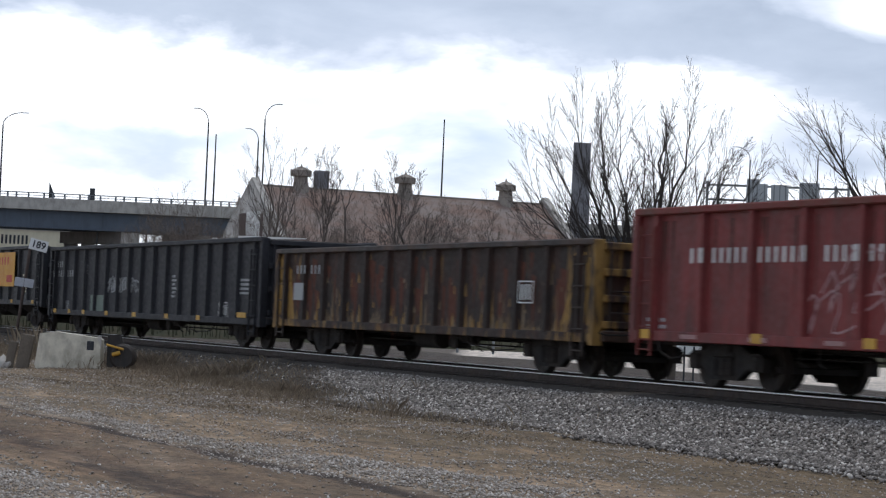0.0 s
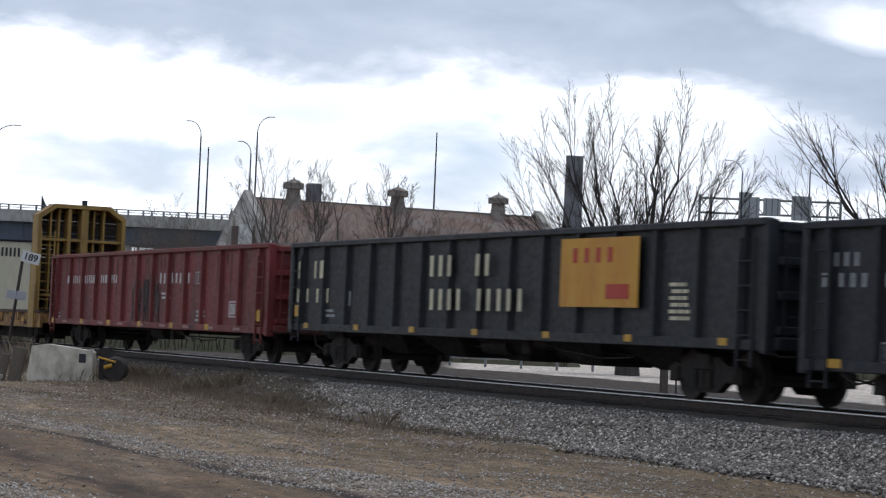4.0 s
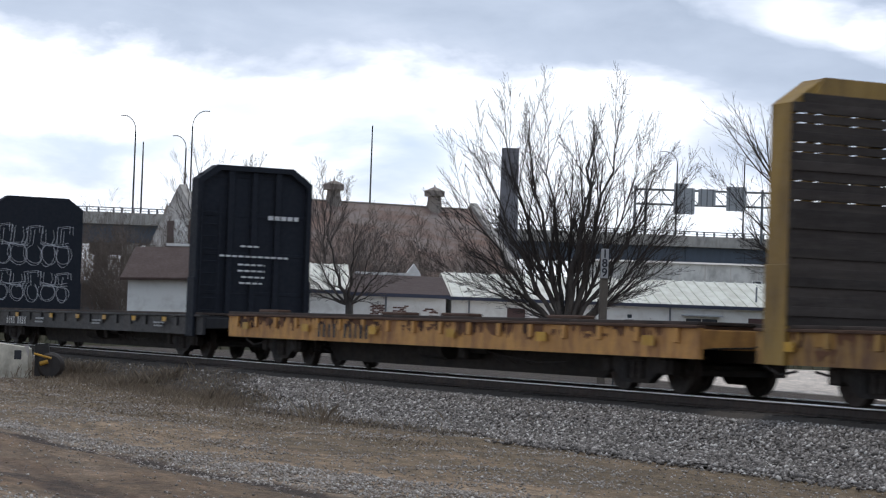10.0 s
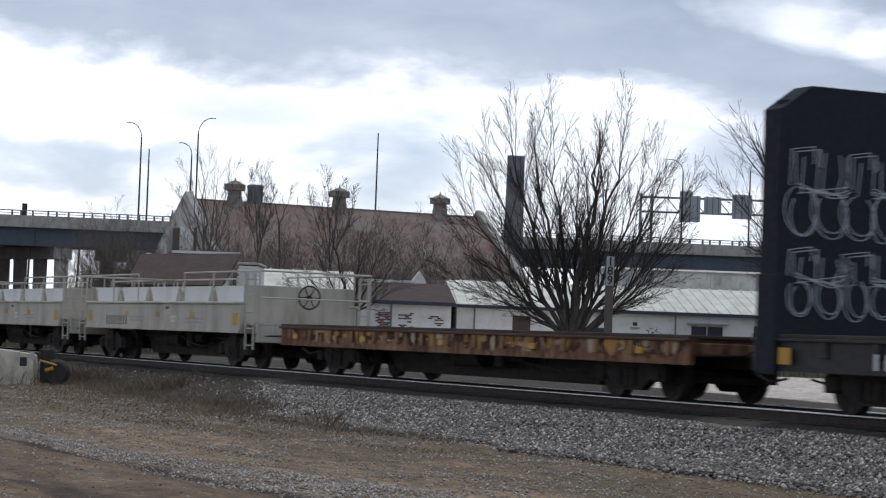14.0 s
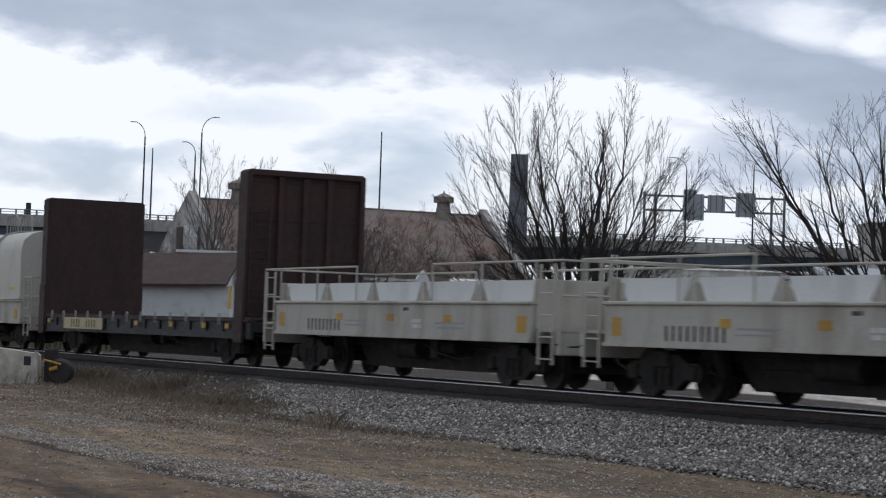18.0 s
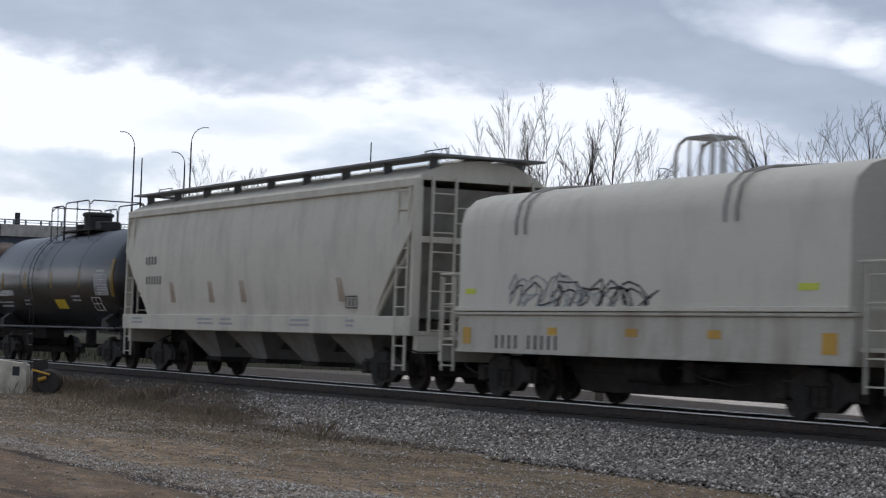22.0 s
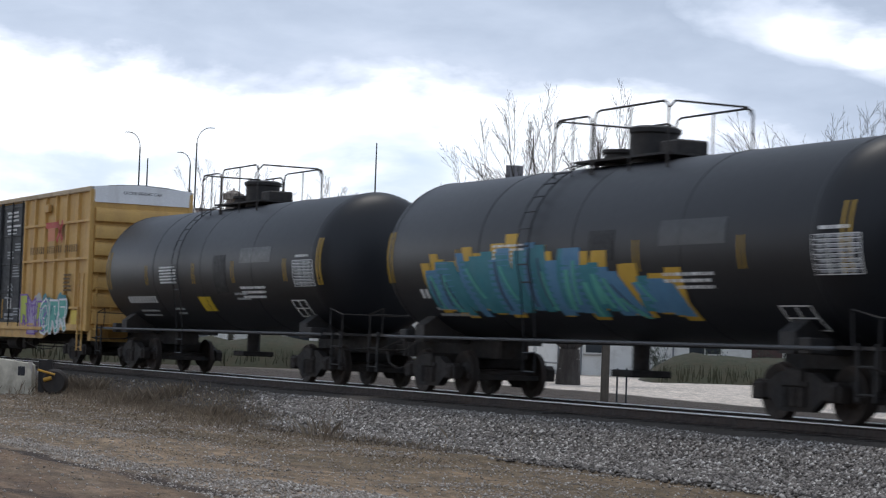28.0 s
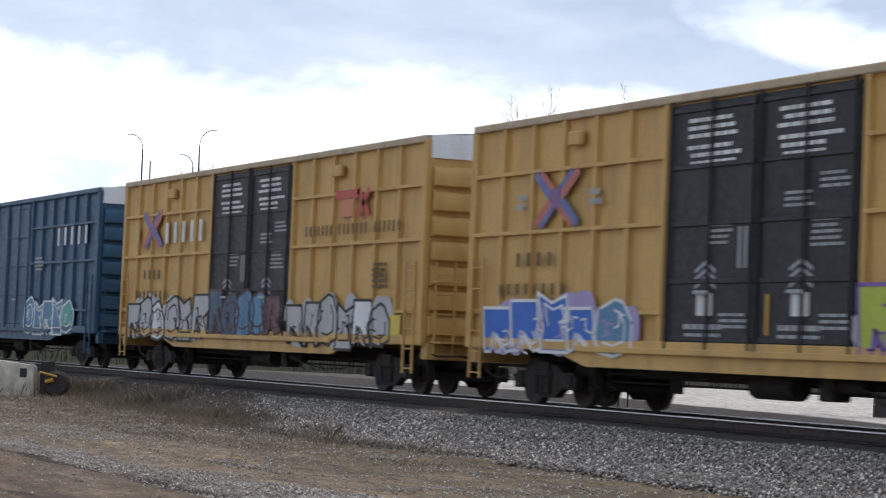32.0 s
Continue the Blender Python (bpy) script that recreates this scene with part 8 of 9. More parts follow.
    part("roof", M().add([(-0.3, -0.2, 3.42), (4.15, -0.2, 3.55), (4.55, 4.5, 5.22), (-0.3, 4.5, 5.0), (-0.3, -0.2, 3.30), (4.15, -0.2, 3.43), (4.55, 4.5, 5.08), (-0.3, 4.5, 4.86)], [(0, 1, 2, 3), (4, 7, 6, 5), (0, 4, 5, 1), (1, 5, 6, 2), (2, 6, 7, 3), (3, 7, 4, 0)]), BROWN_ROOF, th)
    part("wall", M().prism([(0.3, 3.4), (4.4, 4.9), (4.4, 3.4)], "x", 0.1, 4.2), WHITE_BRICK, th)
    part("ridge_rail", M().box(1.2, 4.5, 4.45, 4.6, 5.12, 5.24), WHITE_BRICK, th)
    part("vent", M().box(3.2, 3.6, 0.24, 0.32, 1.5, 1.8, 0.01), GALV, th)
    # weathered wall behind
    th = empty("rear_building", far_pose(8.0, 131, -0.8), "weathered pale building with stained panels behind the long roof", "building")
    part("wall", M().box(0, 15.5, 0, 8, 0, 6.1), mat("stained_panel", (0.66, 0.64, 0.60), 0.85, vary=0.15, stain=(0.25, 0.23, 0.21), samt=0.8, sscale=(0.5, 0.5, 0.2)), th)
    part("roof", M().prism([(-0.2, 6.1), (4, 6.35), (8.2, 6.1)], "x", -0.2, 15.7), STONE, th)
    for i in range(10):
        part("panel_joint", M().box(1.4 + i * 1.5, 1.46 + i * 1.5, -0.04, 0.0, 0.2, 6.05), STONE, th)
    for x, z in ((2.8, 4.9), (3.6, 4.9), (10.5, 5.0)):
        window(th, x, z, 0.6, 0.5, -0.01, 1)
    # steel shed
    th = empty("steel_shed", far_pose(16.7, 99, -0.6, -3), "grey corrugated steel shed with a dark open doorway", "building")
    part("wall", M().box(0, 1.05, 0, 0.2, 0, 4.75), CORRUGATED, th)
    part("wall", M().box(2.95, 9.5, 0, 0.2, 0, 4.75), CORRUGATED, th)
    part("wall", M().box(1.05, 2.95, 0, 0.2, 3.75, 4.75), CORRUGATED, th)
    part("wall", M().box(0, 0.2, 0.2, 8, 0, 4.75), CORRUGATED, th)
    part("wall", M().box(0, 9.5, 7.8, 8, 0, 4.75), CORRUGATED, th)
    part("wall", M().box(9.3, 9.5, 0.2, 8, 0, 4.75), CORRUGATED, th)
    part("roof", M().prism([(-0.3, 4.75), (4, 5.3), (8.3, 4.75)], "x", -0.2, 9.7), CORRUGATED, th)
    me = M().prism([(-0.04, 0), (-0.02, -0.05), (0.02, -0.05), (0.04, 0)], "z", 0.05, 4.7).mesh("sheet_rib")
    for i in range(46):
        x = 0.15 + i * 0.2
        if not 1.0 < x < 3.0:
            part("sheet_rib", me, CORRUGATED, th, at=(x, 0, 0))
    for x in (-0.08, 0.28, 1.0, 3.0):
        part("white_post", M().box(x - 0.07, x + 0.07, -0.10, 0.0, 0, 4.7 if x < 0.5 else 3.75, 0.01), WHITE_BRICK, th)
    # dark sheet set back in the open doorway, standing in for the unlit inside
    part("door", M().box(1.1, 2.9, 0.9, 1.0, 0, 3.7), mat("doorway_gloom", (0.055, 0.052, 0.055), 0.7), th)
    # tower block at the right
    th = empty("concrete_tower", far_pose(28.1, 150, -1.0), "square grey concrete tower above the sheds", "building")
    part("wall", M().box(0, 4.5, 0, 4.5, 0, 10.4), STONE, th)
    part("cap", M().box(-0.1, 4.6, -0.1, 4.6, 10.4, 10.6), CONCRETE, th)


def build_long_hall():
    """Long hall with a steep slate roof, three ridge vents, a rendered gable and a tall stack."""
    turn = 27.0
    th = empty("brick_hall", far_pose(-20.38, 170, 0, turn), "long old hall with a red-brown slate roof and three ridge vents", "building")
    L, zr, hw, ze = 25.8, 10.82, 8.5, 5.0
    zb = -2.0
    part("wall", M().box(0.3, L - 0.3, -hw + 0.3, -hw + 0.7, zb, ze), STONE, th)
    part("wall", M().box(0.3, L - 0.3, hw - 0.7, hw - 0.3, zb, ze), STONE, th)
    for x0, x1 in ((0, 0.5), (L - 0.5, L)):
        part("gable", M().prism([(-hw, zb), (-hw, ze + 0.25), (0, zr + 0.35), (hw, ze + 0.25), (hw, zb)], "x", x0, x1), STONE, th, "rendered gable wall")
    for s in (-1, 1):
        rows, n = 13, 46
        part("roof", M().add([(0.4, 0, zr), (L - 0.4, 0, zr), (L - 0.4, s * (hw + 0.2), ze - 0.2), (0.4, s * (hw + 0.2), ze - 0.2), (0.4, 0, zr - 0.25), (L - 0.4, 0, zr - 0.25), (L - 0.4, s * (hw + 0.2), ze - 0.45), (0.4, s * (hw + 0.2), ze - 0.45)],
                             [(0, 1, 2, 3), (4, 7, 6, 5), (0, 4, 5, 1), (1, 5, 6, 2), (2, 6, 7, 3), (3, 7, 4, 0)]), SLATE, th)
        for x in (0.0, L - 0.6):
            part("gable_coping", M().add([(x, 0, zr + 0.55), (x + 0.6, 0, zr + 0.55), (x + 0.6, s * (hw + 0.15), ze + 0.30), (x, s * (hw + 0.15), ze + 0.30), (x, 0, zr + 0.3), (x + 0.6, 0, zr + 0.3), (x + 0.6, s * (hw + 0.15), ze + 0.05), (x, s * (hw + 0.15), ze + 0.05)],
                                         [(0, 1, 2, 3), (4, 7, 6, 5), (0, 4, 5, 1), (1, 5, 6, 2), (2, 6, 7, 3), (3, 7, 4, 0)]), CONCRETE, th)
    part("ridge_cap", M().box(0.5, L - 0.5, -0.12, 0.12, zr - 0.05, zr + 0.06), CUPOLA, th)
    for x in (4.06, 12.93, 21.86):
        vent = part("ridge_vent", M().lathe([(-0.8, 0.80), (0.0, 0.68), (0.45, 0.58), (0.85, 0.56)], "z", (x, 0, zr), 8), CUPOLA, th, "flared ridge vent with a pointed cap")
        part("vent_cap", M().lathe([(0.85, 0.60), (0.87, 0.86), (1.32, 0.88), (1.36, 0.72), (1.56, 0.30), (1.62, 0.10), (1.86, 0.02)], "z", (x, 0, zr), 8), CUPOLA, vent)
        part("louvre", M().lathe([(0.30, 0.63), (0.33, 0.66), (0.36, 0.63)], "z", (x, 0, zr), 8), CUPOLA, vent)
    stack = part("chimney", M().box(5.55, 6.5, 0.2, 1.15, zr - 1.5, zr + 1.45, 0.02), DARK_BRICK, th, "square brick chimney behind the ridge")
    part("chimney_rim", M().box(5.50, 6.55, 0.15, 1.20, zr + 1.25, zr + 1.36, 0.02), DARK_BRICK, stack)
    part("blind_window", M().box(-0.05, 0.02, -2.3, 0.6, 5.2, 8.7), WHITE_BRICK, th)
    part("blind_window", M().box(-0.06, 0.02, 0.9, 2.2, 5.2, 8.6), DOOR_BROWN, th)
    part("blind_window", M().box(-0.06, 0.02, -2.9, -2.4, 5.2, 8.5), DOOR_BROWN, th)
    part("finial", M().lathe([(0, 0.2), (0.5, 0.25), (0.9, 0.12), (1.2, 0.02)], "z", (0.3, 3.4, zr - 1.95), 8), CUPOLA, th)
    th = empty("smokestack", far_pose(5.3, 186, -2), "tall square dark brick smokestack beside the hall", "chimney")
    part("shaft", M().add([(-0.95, -0.95, 0), (0.95, -0.95, 0), (0.95, 0.95, 0), (-0.95, 0.95, 0), (-0.70, -0.70, 17.9), (0.70, -0.70, 17.9), (0.70, 0.70, 17.9), (-0.70, 0.70, 17.9)], [(0, 3, 2, 1), (4, 5, 6, 7), (0, 1, 5, 4), (1, 2, 6, 5), (2, 3, 7, 6), (3, 0, 4, 7)]), DARK_BRICK, th)
    part("rim", M().box(-0.72, 0.72, -0.72, 0.72, 17.9, 18.3, 0.03), DARK_BRICK, th)


def lamp_post(r, d, z, h, arm, label="tall curved street lamp on the overpass"):
    th = empty("street_lamp", far_pose(r, d, z), label, "street lamp", "lamps on the overpass")
    part("pole", M().cyl((0, 0, 0), (0, 0, h * 0.86), 0.11, 8, 0.075), POLE, th)
    if arm:
        pts = [(arm * 1.6 * (1 - math.cos(radians(15 * k))), 0, h * 0.86 + h * 0.14 * math.sin(radians(15 * k))) for k in range(7)]
        part("arm", M().tube(pts, 0.045, 6), POLE, th)
        part("lamp_head", M().box(pts[-1][0] - 0.1 * arm, pts[-1][0] + 0.45 * arm, -0.10, 0.10, h - 0.06, h + 0.02, 0.02), GALV, th)
    else:
        part("top", M().cyl((0, 0, h * 0.86), (0, 0, h), 0.07, 6), POLE, th)


def build_overpass():
    turn = math.degrees(math.atan2(32, 101))
    th = empty("overpass", far_pose(-3.3, 246, 0, turn), "long highway overpass with blue-grey steel girders on concrete bents", "bridge")

    def zt(x):
        return 12.98 + 0.008 * x
    A, B = -150.0, 150.0

    def slab(name, y0, y1, a, b, m):
        part(name, M().add([(A, y0, zt(A) + a), (B, y0, zt(B) + a), (B, y1, zt(B) + a), (A, y1, zt(A) + a), (A, y0, zt(A) + b), (B, y0, zt(B) + b), (B, y1, zt(B) + b), (A, y1, zt(A) + b)],
                           [(0, 3, 2, 1), (4, 5, 6, 7), (0, 1, 5, 4), (1, 2, 6, 5), (2, 3, 7, 6), (3, 0, 4, 7)]), m, th)
    slab("parapet", 0, 0.4, -1.55, -0.50, CONCRETE)
    slab("parapet", 11.6, 12.0, -1.55, -0.50, CONCRETE)
    slab("deck", 0.0, 12.0, -1.75, -1.56, CONCRETE)
    for y in (0.7, 4.2, 7.7, 11.0):
        slab("girder", y, y + 0.3, -3.55, -1.76, GIRDER)
    slab("girder_flange", 0.55, 1.15, -3.68, -3.56, GIRDER)
    slab("hand_rail", 0.12, 0.24, -0.05, 0.05, GALV)
    slab("hand_rail", 11.7, 11.82, -0.05, 0.05, GALV)
    slab("hand_rail", 0.14, 0.22, -0.30, -0.24, GALV)
    me = M().box(-0.09, 0.09, 0.08, 0.28, -0.52, -0.04).mesh("rail_post")
    for i in range(200):
        x = -75 + i * 1.25 + (0.35 if i % 3 == 0 else 0)
        part("rail_post", me, GALV, th, at=(x, 0, zt(x)))
    for i in range(40):
        x = A + 3 + i * 7.5
        part("stiffener", M().box(x - 0.06, x + 0.06, 0.58, 0.71, zt(x) - 3.5, zt(x) - 1.8), GIRDER, th)
    # bents: a cap set askew on tapered columns, deck shade put into their colour
    for cols in (((-39.1, 1.8), (-41.0, 4.3), (-42.8, 6.8), (-44.4, 9.3)), ((-31.3, 1.8), (-33.9, 4.3)), ((41.0, 1.8), (39.6, 5.0), (38.2, 9.0)), ((78.0, 1.8), (76, 9.0)), ((-88, 1.8), (-91, 9.0)), ((116, 1.8), (114, 9.0))):
        (xa, ya), (xb, yb) = cols[0], cols[-1]
        z = zt(xa)
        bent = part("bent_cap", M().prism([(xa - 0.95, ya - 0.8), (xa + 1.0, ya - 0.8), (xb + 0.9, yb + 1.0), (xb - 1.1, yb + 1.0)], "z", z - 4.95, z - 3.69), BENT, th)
        part("cap_end", M().box(xa - 0.96, xa + 1.01, ya - 0.95, ya - 0.81, z - 4.93, z - 3.70, 0.02), CONCRETE, bent, "end of the cap in the unshaded concrete colour")
        # front column keeps plain concrete, those behind take the shaded colour
        for k, (x, y) in enumerate(cols):
            part("column", M().add([(x - 0.48, y - 0.5, -6), (x + 0.48, y - 0.5, -6), (x + 0.48, y + 0.5, -6), (x - 0.48, y + 0.5, -6), (x - 0.70, y - 0.5, z - 4.96), (x + 0.70, y - 0.5, z - 4.96), (x + 0.70, y + 0.5, z - 4.96), (x - 0.70, y + 0.5, z - 4.96)],
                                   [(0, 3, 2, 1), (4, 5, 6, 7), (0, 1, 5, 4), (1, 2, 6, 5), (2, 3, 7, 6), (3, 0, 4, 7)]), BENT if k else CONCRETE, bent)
        for x in (xa + 1.5, xb + 1.6):
            part("drain_pipe", M().cyl((x, ya, -3), (x + 0.35, ya, z - 3.7), 0.11, 6), POLE, bent)
    # lamps and poles along the parapet
    for r, d, z, h, arm in ((-54.05, 231, 11.3, 9.6, 1.3), (-33.45, 238, 11.5, 11.25, -0.8), (-32.6, 238.2, 11.5, 8.5, 0), (-27.6, 240, 11.5, 12.2, 0.9), (-27.75, 236, 11.5, 9.1, -0.7), (-8.34, 245.5, 11.6, 11.65, 0), (26.6, 256, 12.0, 10.4, -1), (34.75, 259, 12.0, 11.2, 1)):
        lamp_post(r, d, z, h, arm)
    part("sign_box", M().box(-43.6, -43.1, 0.2, 0.7, zt(-43) - 0.5, zt(-43) + 0.75, 0.03), POLE, th)
    part("pennant", M().prism([(-47.9, zt(-47) - 0.5), (-47.2, zt(-47) - 0.4), (-47.9, zt(-47) + 1.2)], "y", 0.2, 0.3), POLE, th)
    # overhead sign frame, seen from behind
    g = empty("sign_gantry", far_pose(23.0, 258, 11.4, 3), "steel overhead sign frame with the backs of three highway signs", "sign gantry")
    for x in (-1.0, 0.3, 13.9, 15.4):
        part("post", M().cyl((x, 0, 0), (x, 0, 7.1), 0.16, 8), GALV, g)
    for z in (5.0, 6.7):
        part("chord", M().cyl((-1.0, 0, z), (15.4, 0, z + 0.1), 0.10, 6), GALV, g)
        part("chord", M().cyl((-1.0, 1.0, z), (15.4, 1.0, z + 0.1), 0.10, 6), GALV, g)
    for i in range(11):
        x = -1.0 + i * 1.5
        a, b = (5.0, 6.7) if i % 2 else (6.7, 5.0)
        part("lacing", M().cyl((x, 0, a), (x + 1.5, 0, b), 0.06, 5), GALV, g)
    for x0, x1, z0, z1, top in ((3.5, 5.95, 3.95, 7.0, 0.5), (6.35, 8.4, 4.95, 6.95, 0), (9.65, 11.95, 4.5, 7.35, 0)):
        s = part("sign_panel", M().box(x0, x1, -0.22, -0.12, z0, z1, 0.02), mat("sign_back", (0.42, 0.43, 0.44), 0.6, 0.0, vary=0.12), g)
        if top:
            part("exit_tab", M().box(x0, x0 + 1.5, -0.22, -0.12, z1, z1 + top), MATS["sign_back"], s)
        for k in range(3):
            x = x0 + 0.35 + k * (x1 - x0 - 0.7) / 2
            part("stiffener", M().box(x - 0.05, x + 0.05, -0.30, -0.23, z0 - 0.05, z1 + 0.05), GALV, s)


def build_yard_things():
    wood = mat("grey_post_wood", (0.15, 0.125, 0.10), 0.9, vary=0.35, stain=(0.08, 0.065, 0.05), samt=0.6, sscale=(3, 3, 0.3))
    sign_white = mat("sign_white", (0.72, 0.72, 0.70), 0.6, vary=0.08, stain=(0.5, 0.47, 0.42), samt=0.4)
    words = {}

    def digits(text, size):
        fc = bpy.data.curves.new("digits", "FONT")
        fc.body, fc.size, fc.align_x, fc.align_y, fc.extrude, fc.offset = text, size, "CENTER", "CENTER", 0.004, size * 0.02
        ob = new("digits", fc)
        me = bpy.data.meshes.new_from_object(ob)
        bpy.data.objects.remove(ob)
        return me
    # milepost on a thin steel post, near side
    th = empty("milepost", pose(-71.1, 17.1, -0.6, 0, 6.5, 74), "white milepost board with black numbers on a thin leaning post", "milepost")
    part("post", M().cyl((0, 0, -0.2), (0.0, 0, 3.62), 0.05, 8), mat("rusty_post", (0.07, 0.05, 0.042), 0.8), th)
    bd = part("board", M().prism([(-0.06, 3.30), (0.53, 3.24), (0.56, 3.60), (-0.03, 3.66)], "y", -0.09, -0.06), sign_white, th, "white board")
    part("digits", digits("189", 0.31), DARK_MARK, bd, at=pose(0.25, -0.094, 3.45, 90, 6, 0), smooth=0)
    for dx in (-0.17, 0.14):
        part("tag_plate", M().box(dx - 0.15, dx + 0.15, -0.075, -0.055, 2.05 + 0.02 * dx, 2.33, 0.006), mat("pale_tag", (0.42, 0.43, 0.46), 0.6), th, "small pale tag")
    # milepost with numbers set one above the other on a timber post, far side
    th = empty("milepost", far_pose(3.62, 50, -0.6), "weathered timber milepost with a white upright number board", "milepost")
    part("post", M().box(-0.09, 0.09, -0.08, 0.08, -0.2, 3.35, 0.015), wood, th)
    bd = part("board", M().box(-0.085, 0.085, -0.12, -0.085, 2.78, 3.44, 0.008), mat("worn_sign", (0.42, 0.41, 0.40), 0.7, stain=(0.25, 0.23, 0.2), samt=0.5), th, "worn white upright board")
    for k, ch in enumerate("189"):
        part("digits", digits(ch, 0.26), DARK_MARK, bd, at=pose(0, -0.124, 3.32 - k * 0.21, 90, 0, 0), smooth=0)
    # concrete block with rubble
    th = empty("concrete_block", pose(-53.25, 14.1, ground_z(-53.2, 14.1) - 0.04, 0, 0, 66), "chipped grey concrete barrier block on the dirt", "concrete block")
    part("block", M().prism([(-0.66, 0.0), (-0.70, 0.10), (-0.60, 0.86), (-0.24, 0.92), (0.80, 0.80), (0.87, 0.76), (0.90, 0.0)], "y", -0.32, 0.32), mat("block_concrete", (0.62, 0.575, 0.47), 0.9, vary=0.25, fine=8, stain=(0.24, 0.21, 0.16), samt=0.75, sscale=(1.2, 1.2, 0.7), cut=0.52), th)
    part("lifting_slot", M().box(0.55, 0.72, -0.335, -0.31, 0.50, 0.72, 0.01), DARK_MARK, th)
    part("chip", M().prism([(0.9, 0.55), (0.9, 0.84), (0.78, 0.845)], "y", -0.336, -0.318), STONE, th)
    th = empty("timber_plank", pose(-53.75, 13.15, ground_z(-53.7, 13.2), 0, 9, 66), "grey broken timber leaning against the block", "timber")
    part("plank", M().box(-0.16, 0.16, -0.05, 0.05, 0.0, 0.85, 0.015), wood, th)
    part("plank", M().box(-0.42, -0.22, -0.04, 0.05, -0.05, 0.62, 0.015), wood, th)
    rng = random.Random(17)
    for i in range(7):
        x, y, s = -53.9 - rng.uniform(0, 0.5), 12.75 + rng.uniform(-0.45, 0.15), rng.uniform(0.10, 0.22)
        g = bmesh.new()
        bmesh.ops.create_icosphere(g, subdivisions=1, radius=s)
        for v in g.verts:
            v.co *= 0.75 + 0.45 * rng.random()
        me = bpy.data.meshes.new("rubble")
        g.to_mesh(me)
        g.free()
        th = part("rubble", me, CONCRETE, at=(x, y, ground_z(x, y) + s * 0.45))
        tagged(th, "broken lump of grey concrete rubble by the block", "rubble", "rubble lumps")
    # yellow and black machine part
    th = empty("scrap_hitch", pose(-52.75, 15.0, ground_z(-52.7, 15.0), 0, 0, 66), "dark scrap wheel drum with a yellow steel bar", "scrap")
    part("drum", M().lathe([(-0.2, 0.05), (-0.2, 0.26), (-0.12, 0.32), (0.12, 0.32), (0.2, 0.26), (0.2, 0.05)], "y", (0.38, 0, 0.32), 20), BLACK, th)
    part("bracket", M().prism([(0.0, 0.05), (0.0, 0.82), (0.30, 0.86), (0.36, 0.55), (0.30, 0.05)], "y", -0.10, 0.12), BLACK, th)
    part("bar", M().cyl((0.0, -0.22, 0.60), (0.42, -0.26, 0.50), 0.026, 8), YELLOW_MARK, th, "yellow bar")
    part("bar", M().cyl((0.15, -0.25, 0.36), (0.34, -0.25, 0.42), 0.05, 8), YELLOW_MARK, th)
    # pipe fence and thin markers beyond the track
    th = empty("pipe_fence", far_pose(-2.0, 84, -0.55, 2), "low grey pipe fence along the pale lot", "fence")
    for i in range(6):
        part("post", M().cyl((i * 1.35, 0, 0), (i * 1.35, 0, 1.1), 0.05, 8), GALV, th)
    for z in (0.62, 1.02):
        part("rail", M().cyl((-0.3, 0, z), (7.1, 0, z), 0.035, 6), GALV, th)
    for r, d in ((4.05, 52), (4.35, 53)):
        t2 = empty("marker_stake", far_pose(r, d, -0.6), "thin dark steel marker stake", "stake", "marker stakes")
        part("rod", M().cyl((0, 0, 0), (0, 0, 1.15), 0.022, 6), POLE, t2)
    # raised water tank and white pillar under the overpass
    th = empty("stilt_tank", far_pose(-32.0, 200, far_ground(-32, 200)), "black tank on short legs beyond the overpass", "tank")
    part("tank", M().lathe([(-1.3, 0.05), (-1.2, 0.55), (1.2, 0.65), (1.3, 0.05)], "x", (0, 0, 4.4), 14), POLE, th)
    for x in (-0.9, -0.3, 0.4, 0.95):
        part("leg", M().cyl((x, 0, 0), (x, 0, 4.0), 0.12, 6), POLE, th)
    th = empty("white_pylon", far_pose(-29.9, 195, far_ground(-29.9, 195)), "white pointed pylon beyond the overpass", "pylon")
    part("shaft", M().box(-0.35, 0.35, -0.3, 0.3, 0, 3.6, 0.03), WHITE_BRICK, th)
    part("peak", M().add([(-1.1, -0.3, 3.3), (1.1, -0.3, 3.3), (1.1, 0.3, 3.3), (-1.1, 0.3, 3.3), (-0.2, -0.2, 5.9), (0.2, -0.2, 5.9), (0.2, 0.2, 5.9), (-0.2, 0.2, 5.9)], [(0, 3, 2, 1), (4, 5, 6, 7), (0, 1, 5, 4), (1, 2, 6, 5), (2, 3, 7, 6), (3, 0, 4, 7)]), WHITE_BRICK, th)


def build_pale_block():
    """Flat-roofed pale block beyond the overpass, with a row of narrow windows."""
    th = empty("pale_block", far_pose(-66, 300, far_ground(-66, 300), 4), "flat-roofed cream block beyond the overpass with narrow dark windows", "building")
    cream = mat("cream_render", (0.62, 0.56, 0.42), 0.85, vary=0.12, stain=(0.45, 0.40, 0.30), samt=0.4)
    z = 10.9 - far_ground(-66, 300)
    part("wall", M().box(-30, 5.0, 0, 14, -1, z), cream, th)
    part("roof_edge", M().box(-30.2, 5.2, -0.2, 14.2, z, z + 0.3), CONCRETE, th)
    me = M().box(-0.14, 0.14, -0.05, 0.05, z - 1.9, z - 0.7).mesh("window")
    for i in range(9):
        part("window", me, DARK_MARK, th, at=(-0.2 - 0.55 * i - (2.0 if i > 6 else 0), 0, 0))


build_treeline()
build_pale_block()
build_trees()
build_low_row()
build_long_hall()
build_overpass()
build_yard_things()


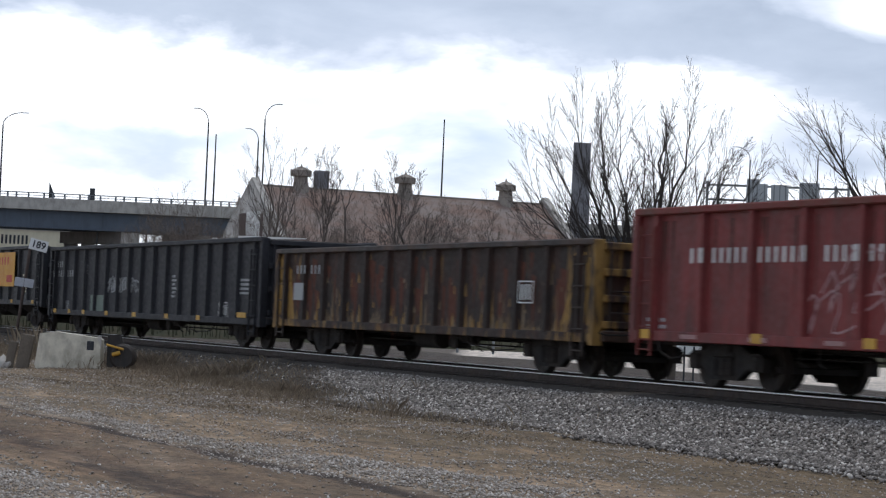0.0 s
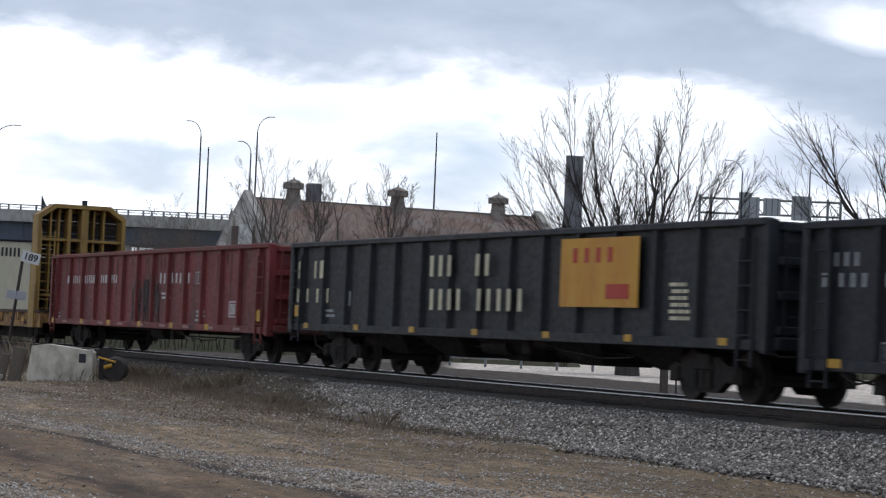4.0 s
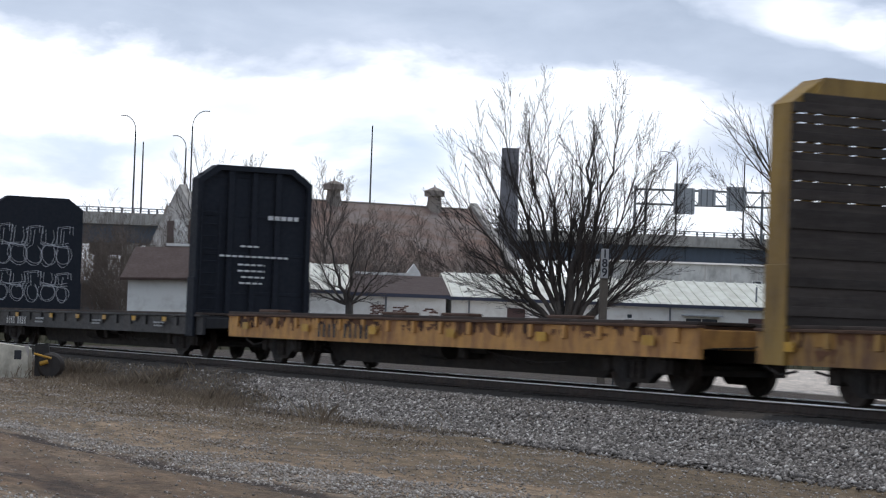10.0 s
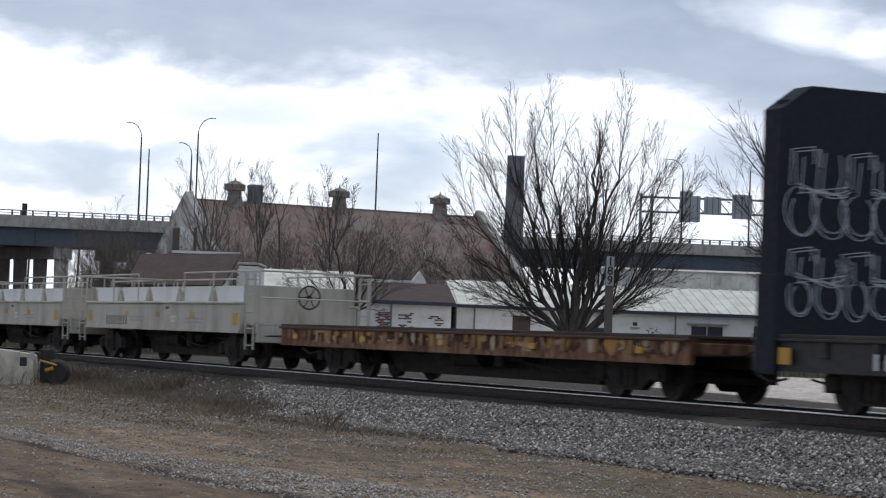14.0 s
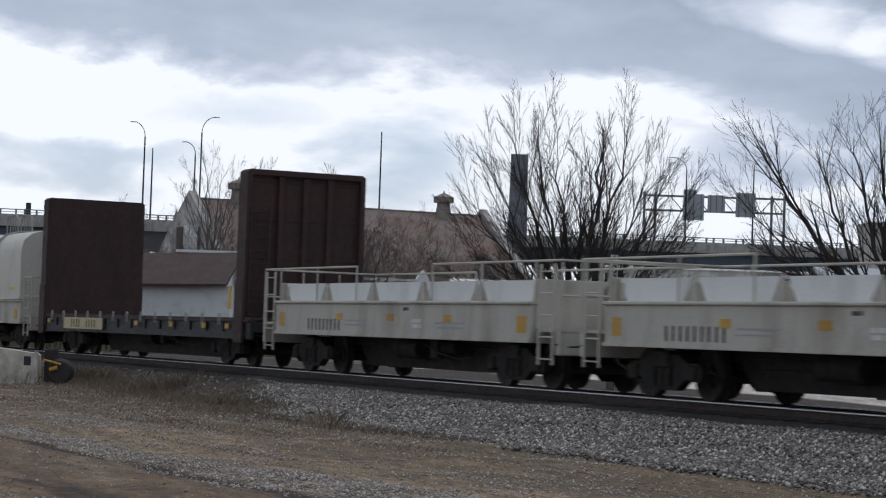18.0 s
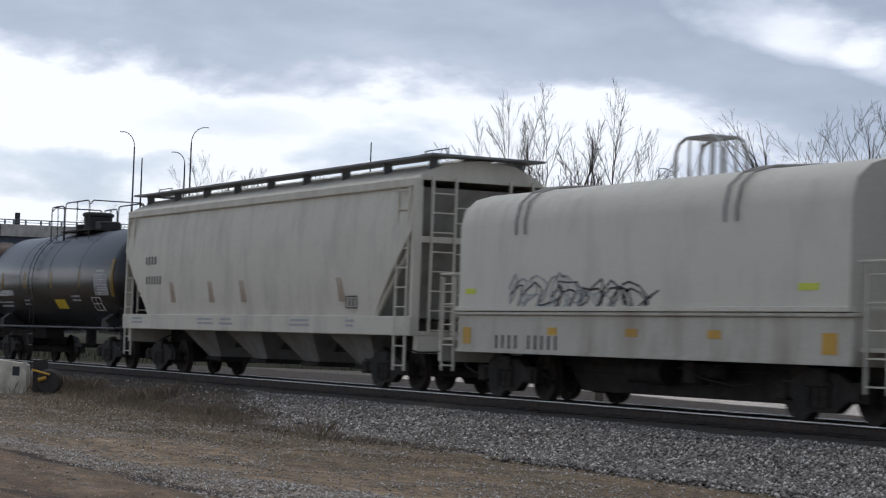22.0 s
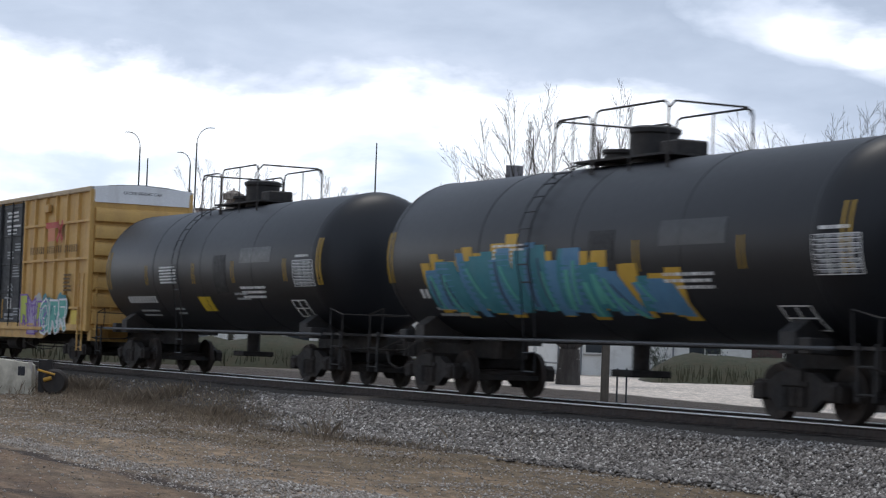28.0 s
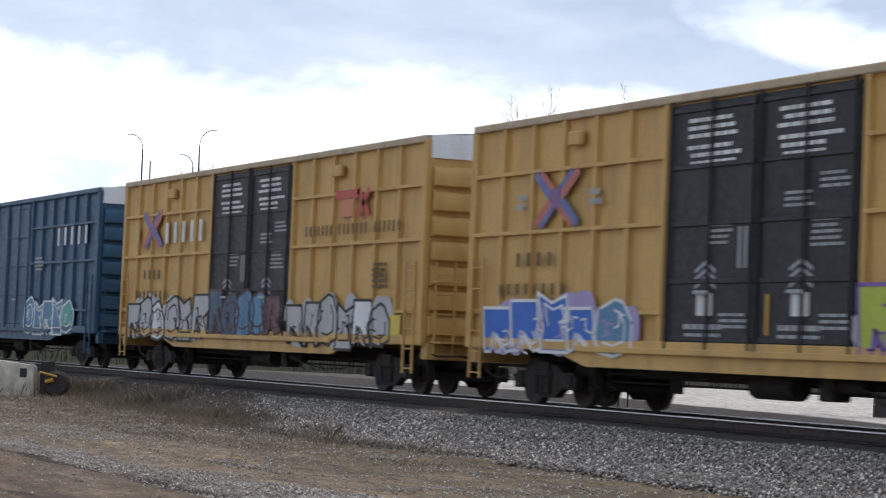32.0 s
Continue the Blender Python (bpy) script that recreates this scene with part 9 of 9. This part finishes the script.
# ---- what moves ----
def run(t):
    """How far the train has come at t seconds: about 11 m/s, slowing a little."""
    return 11.13 * t - 0.0095 * t * t


def motions():
    cars = [ob for ob in scene.objects if "along" in ob.keys()]
    for car in cars:
        walk(car, [(t, pose(car["along"] + run(t), TRACK_Y, 0)) for t in range(0, 33)])
    for w, car in WHEELS:
        x, y, z = w.location
        # the stretch of time in which the car runs through the open view
        on = [k for k in range(0, 961) if -105 < car["along"] + run(k / 30) < 5]
        rows = []
        for k in [0] + on + [960]:
            if rows and k / 30 <= rows[-1][0]:
                continue
            kk = min(max(k, on[0]), on[-1])
            rows.append((k / 30, pose(x, y, z, 0, math.degrees((run(kk / 30) - run(on[0] / 30)) / 0.42), 0)))
        walk(w, rows)


motions()
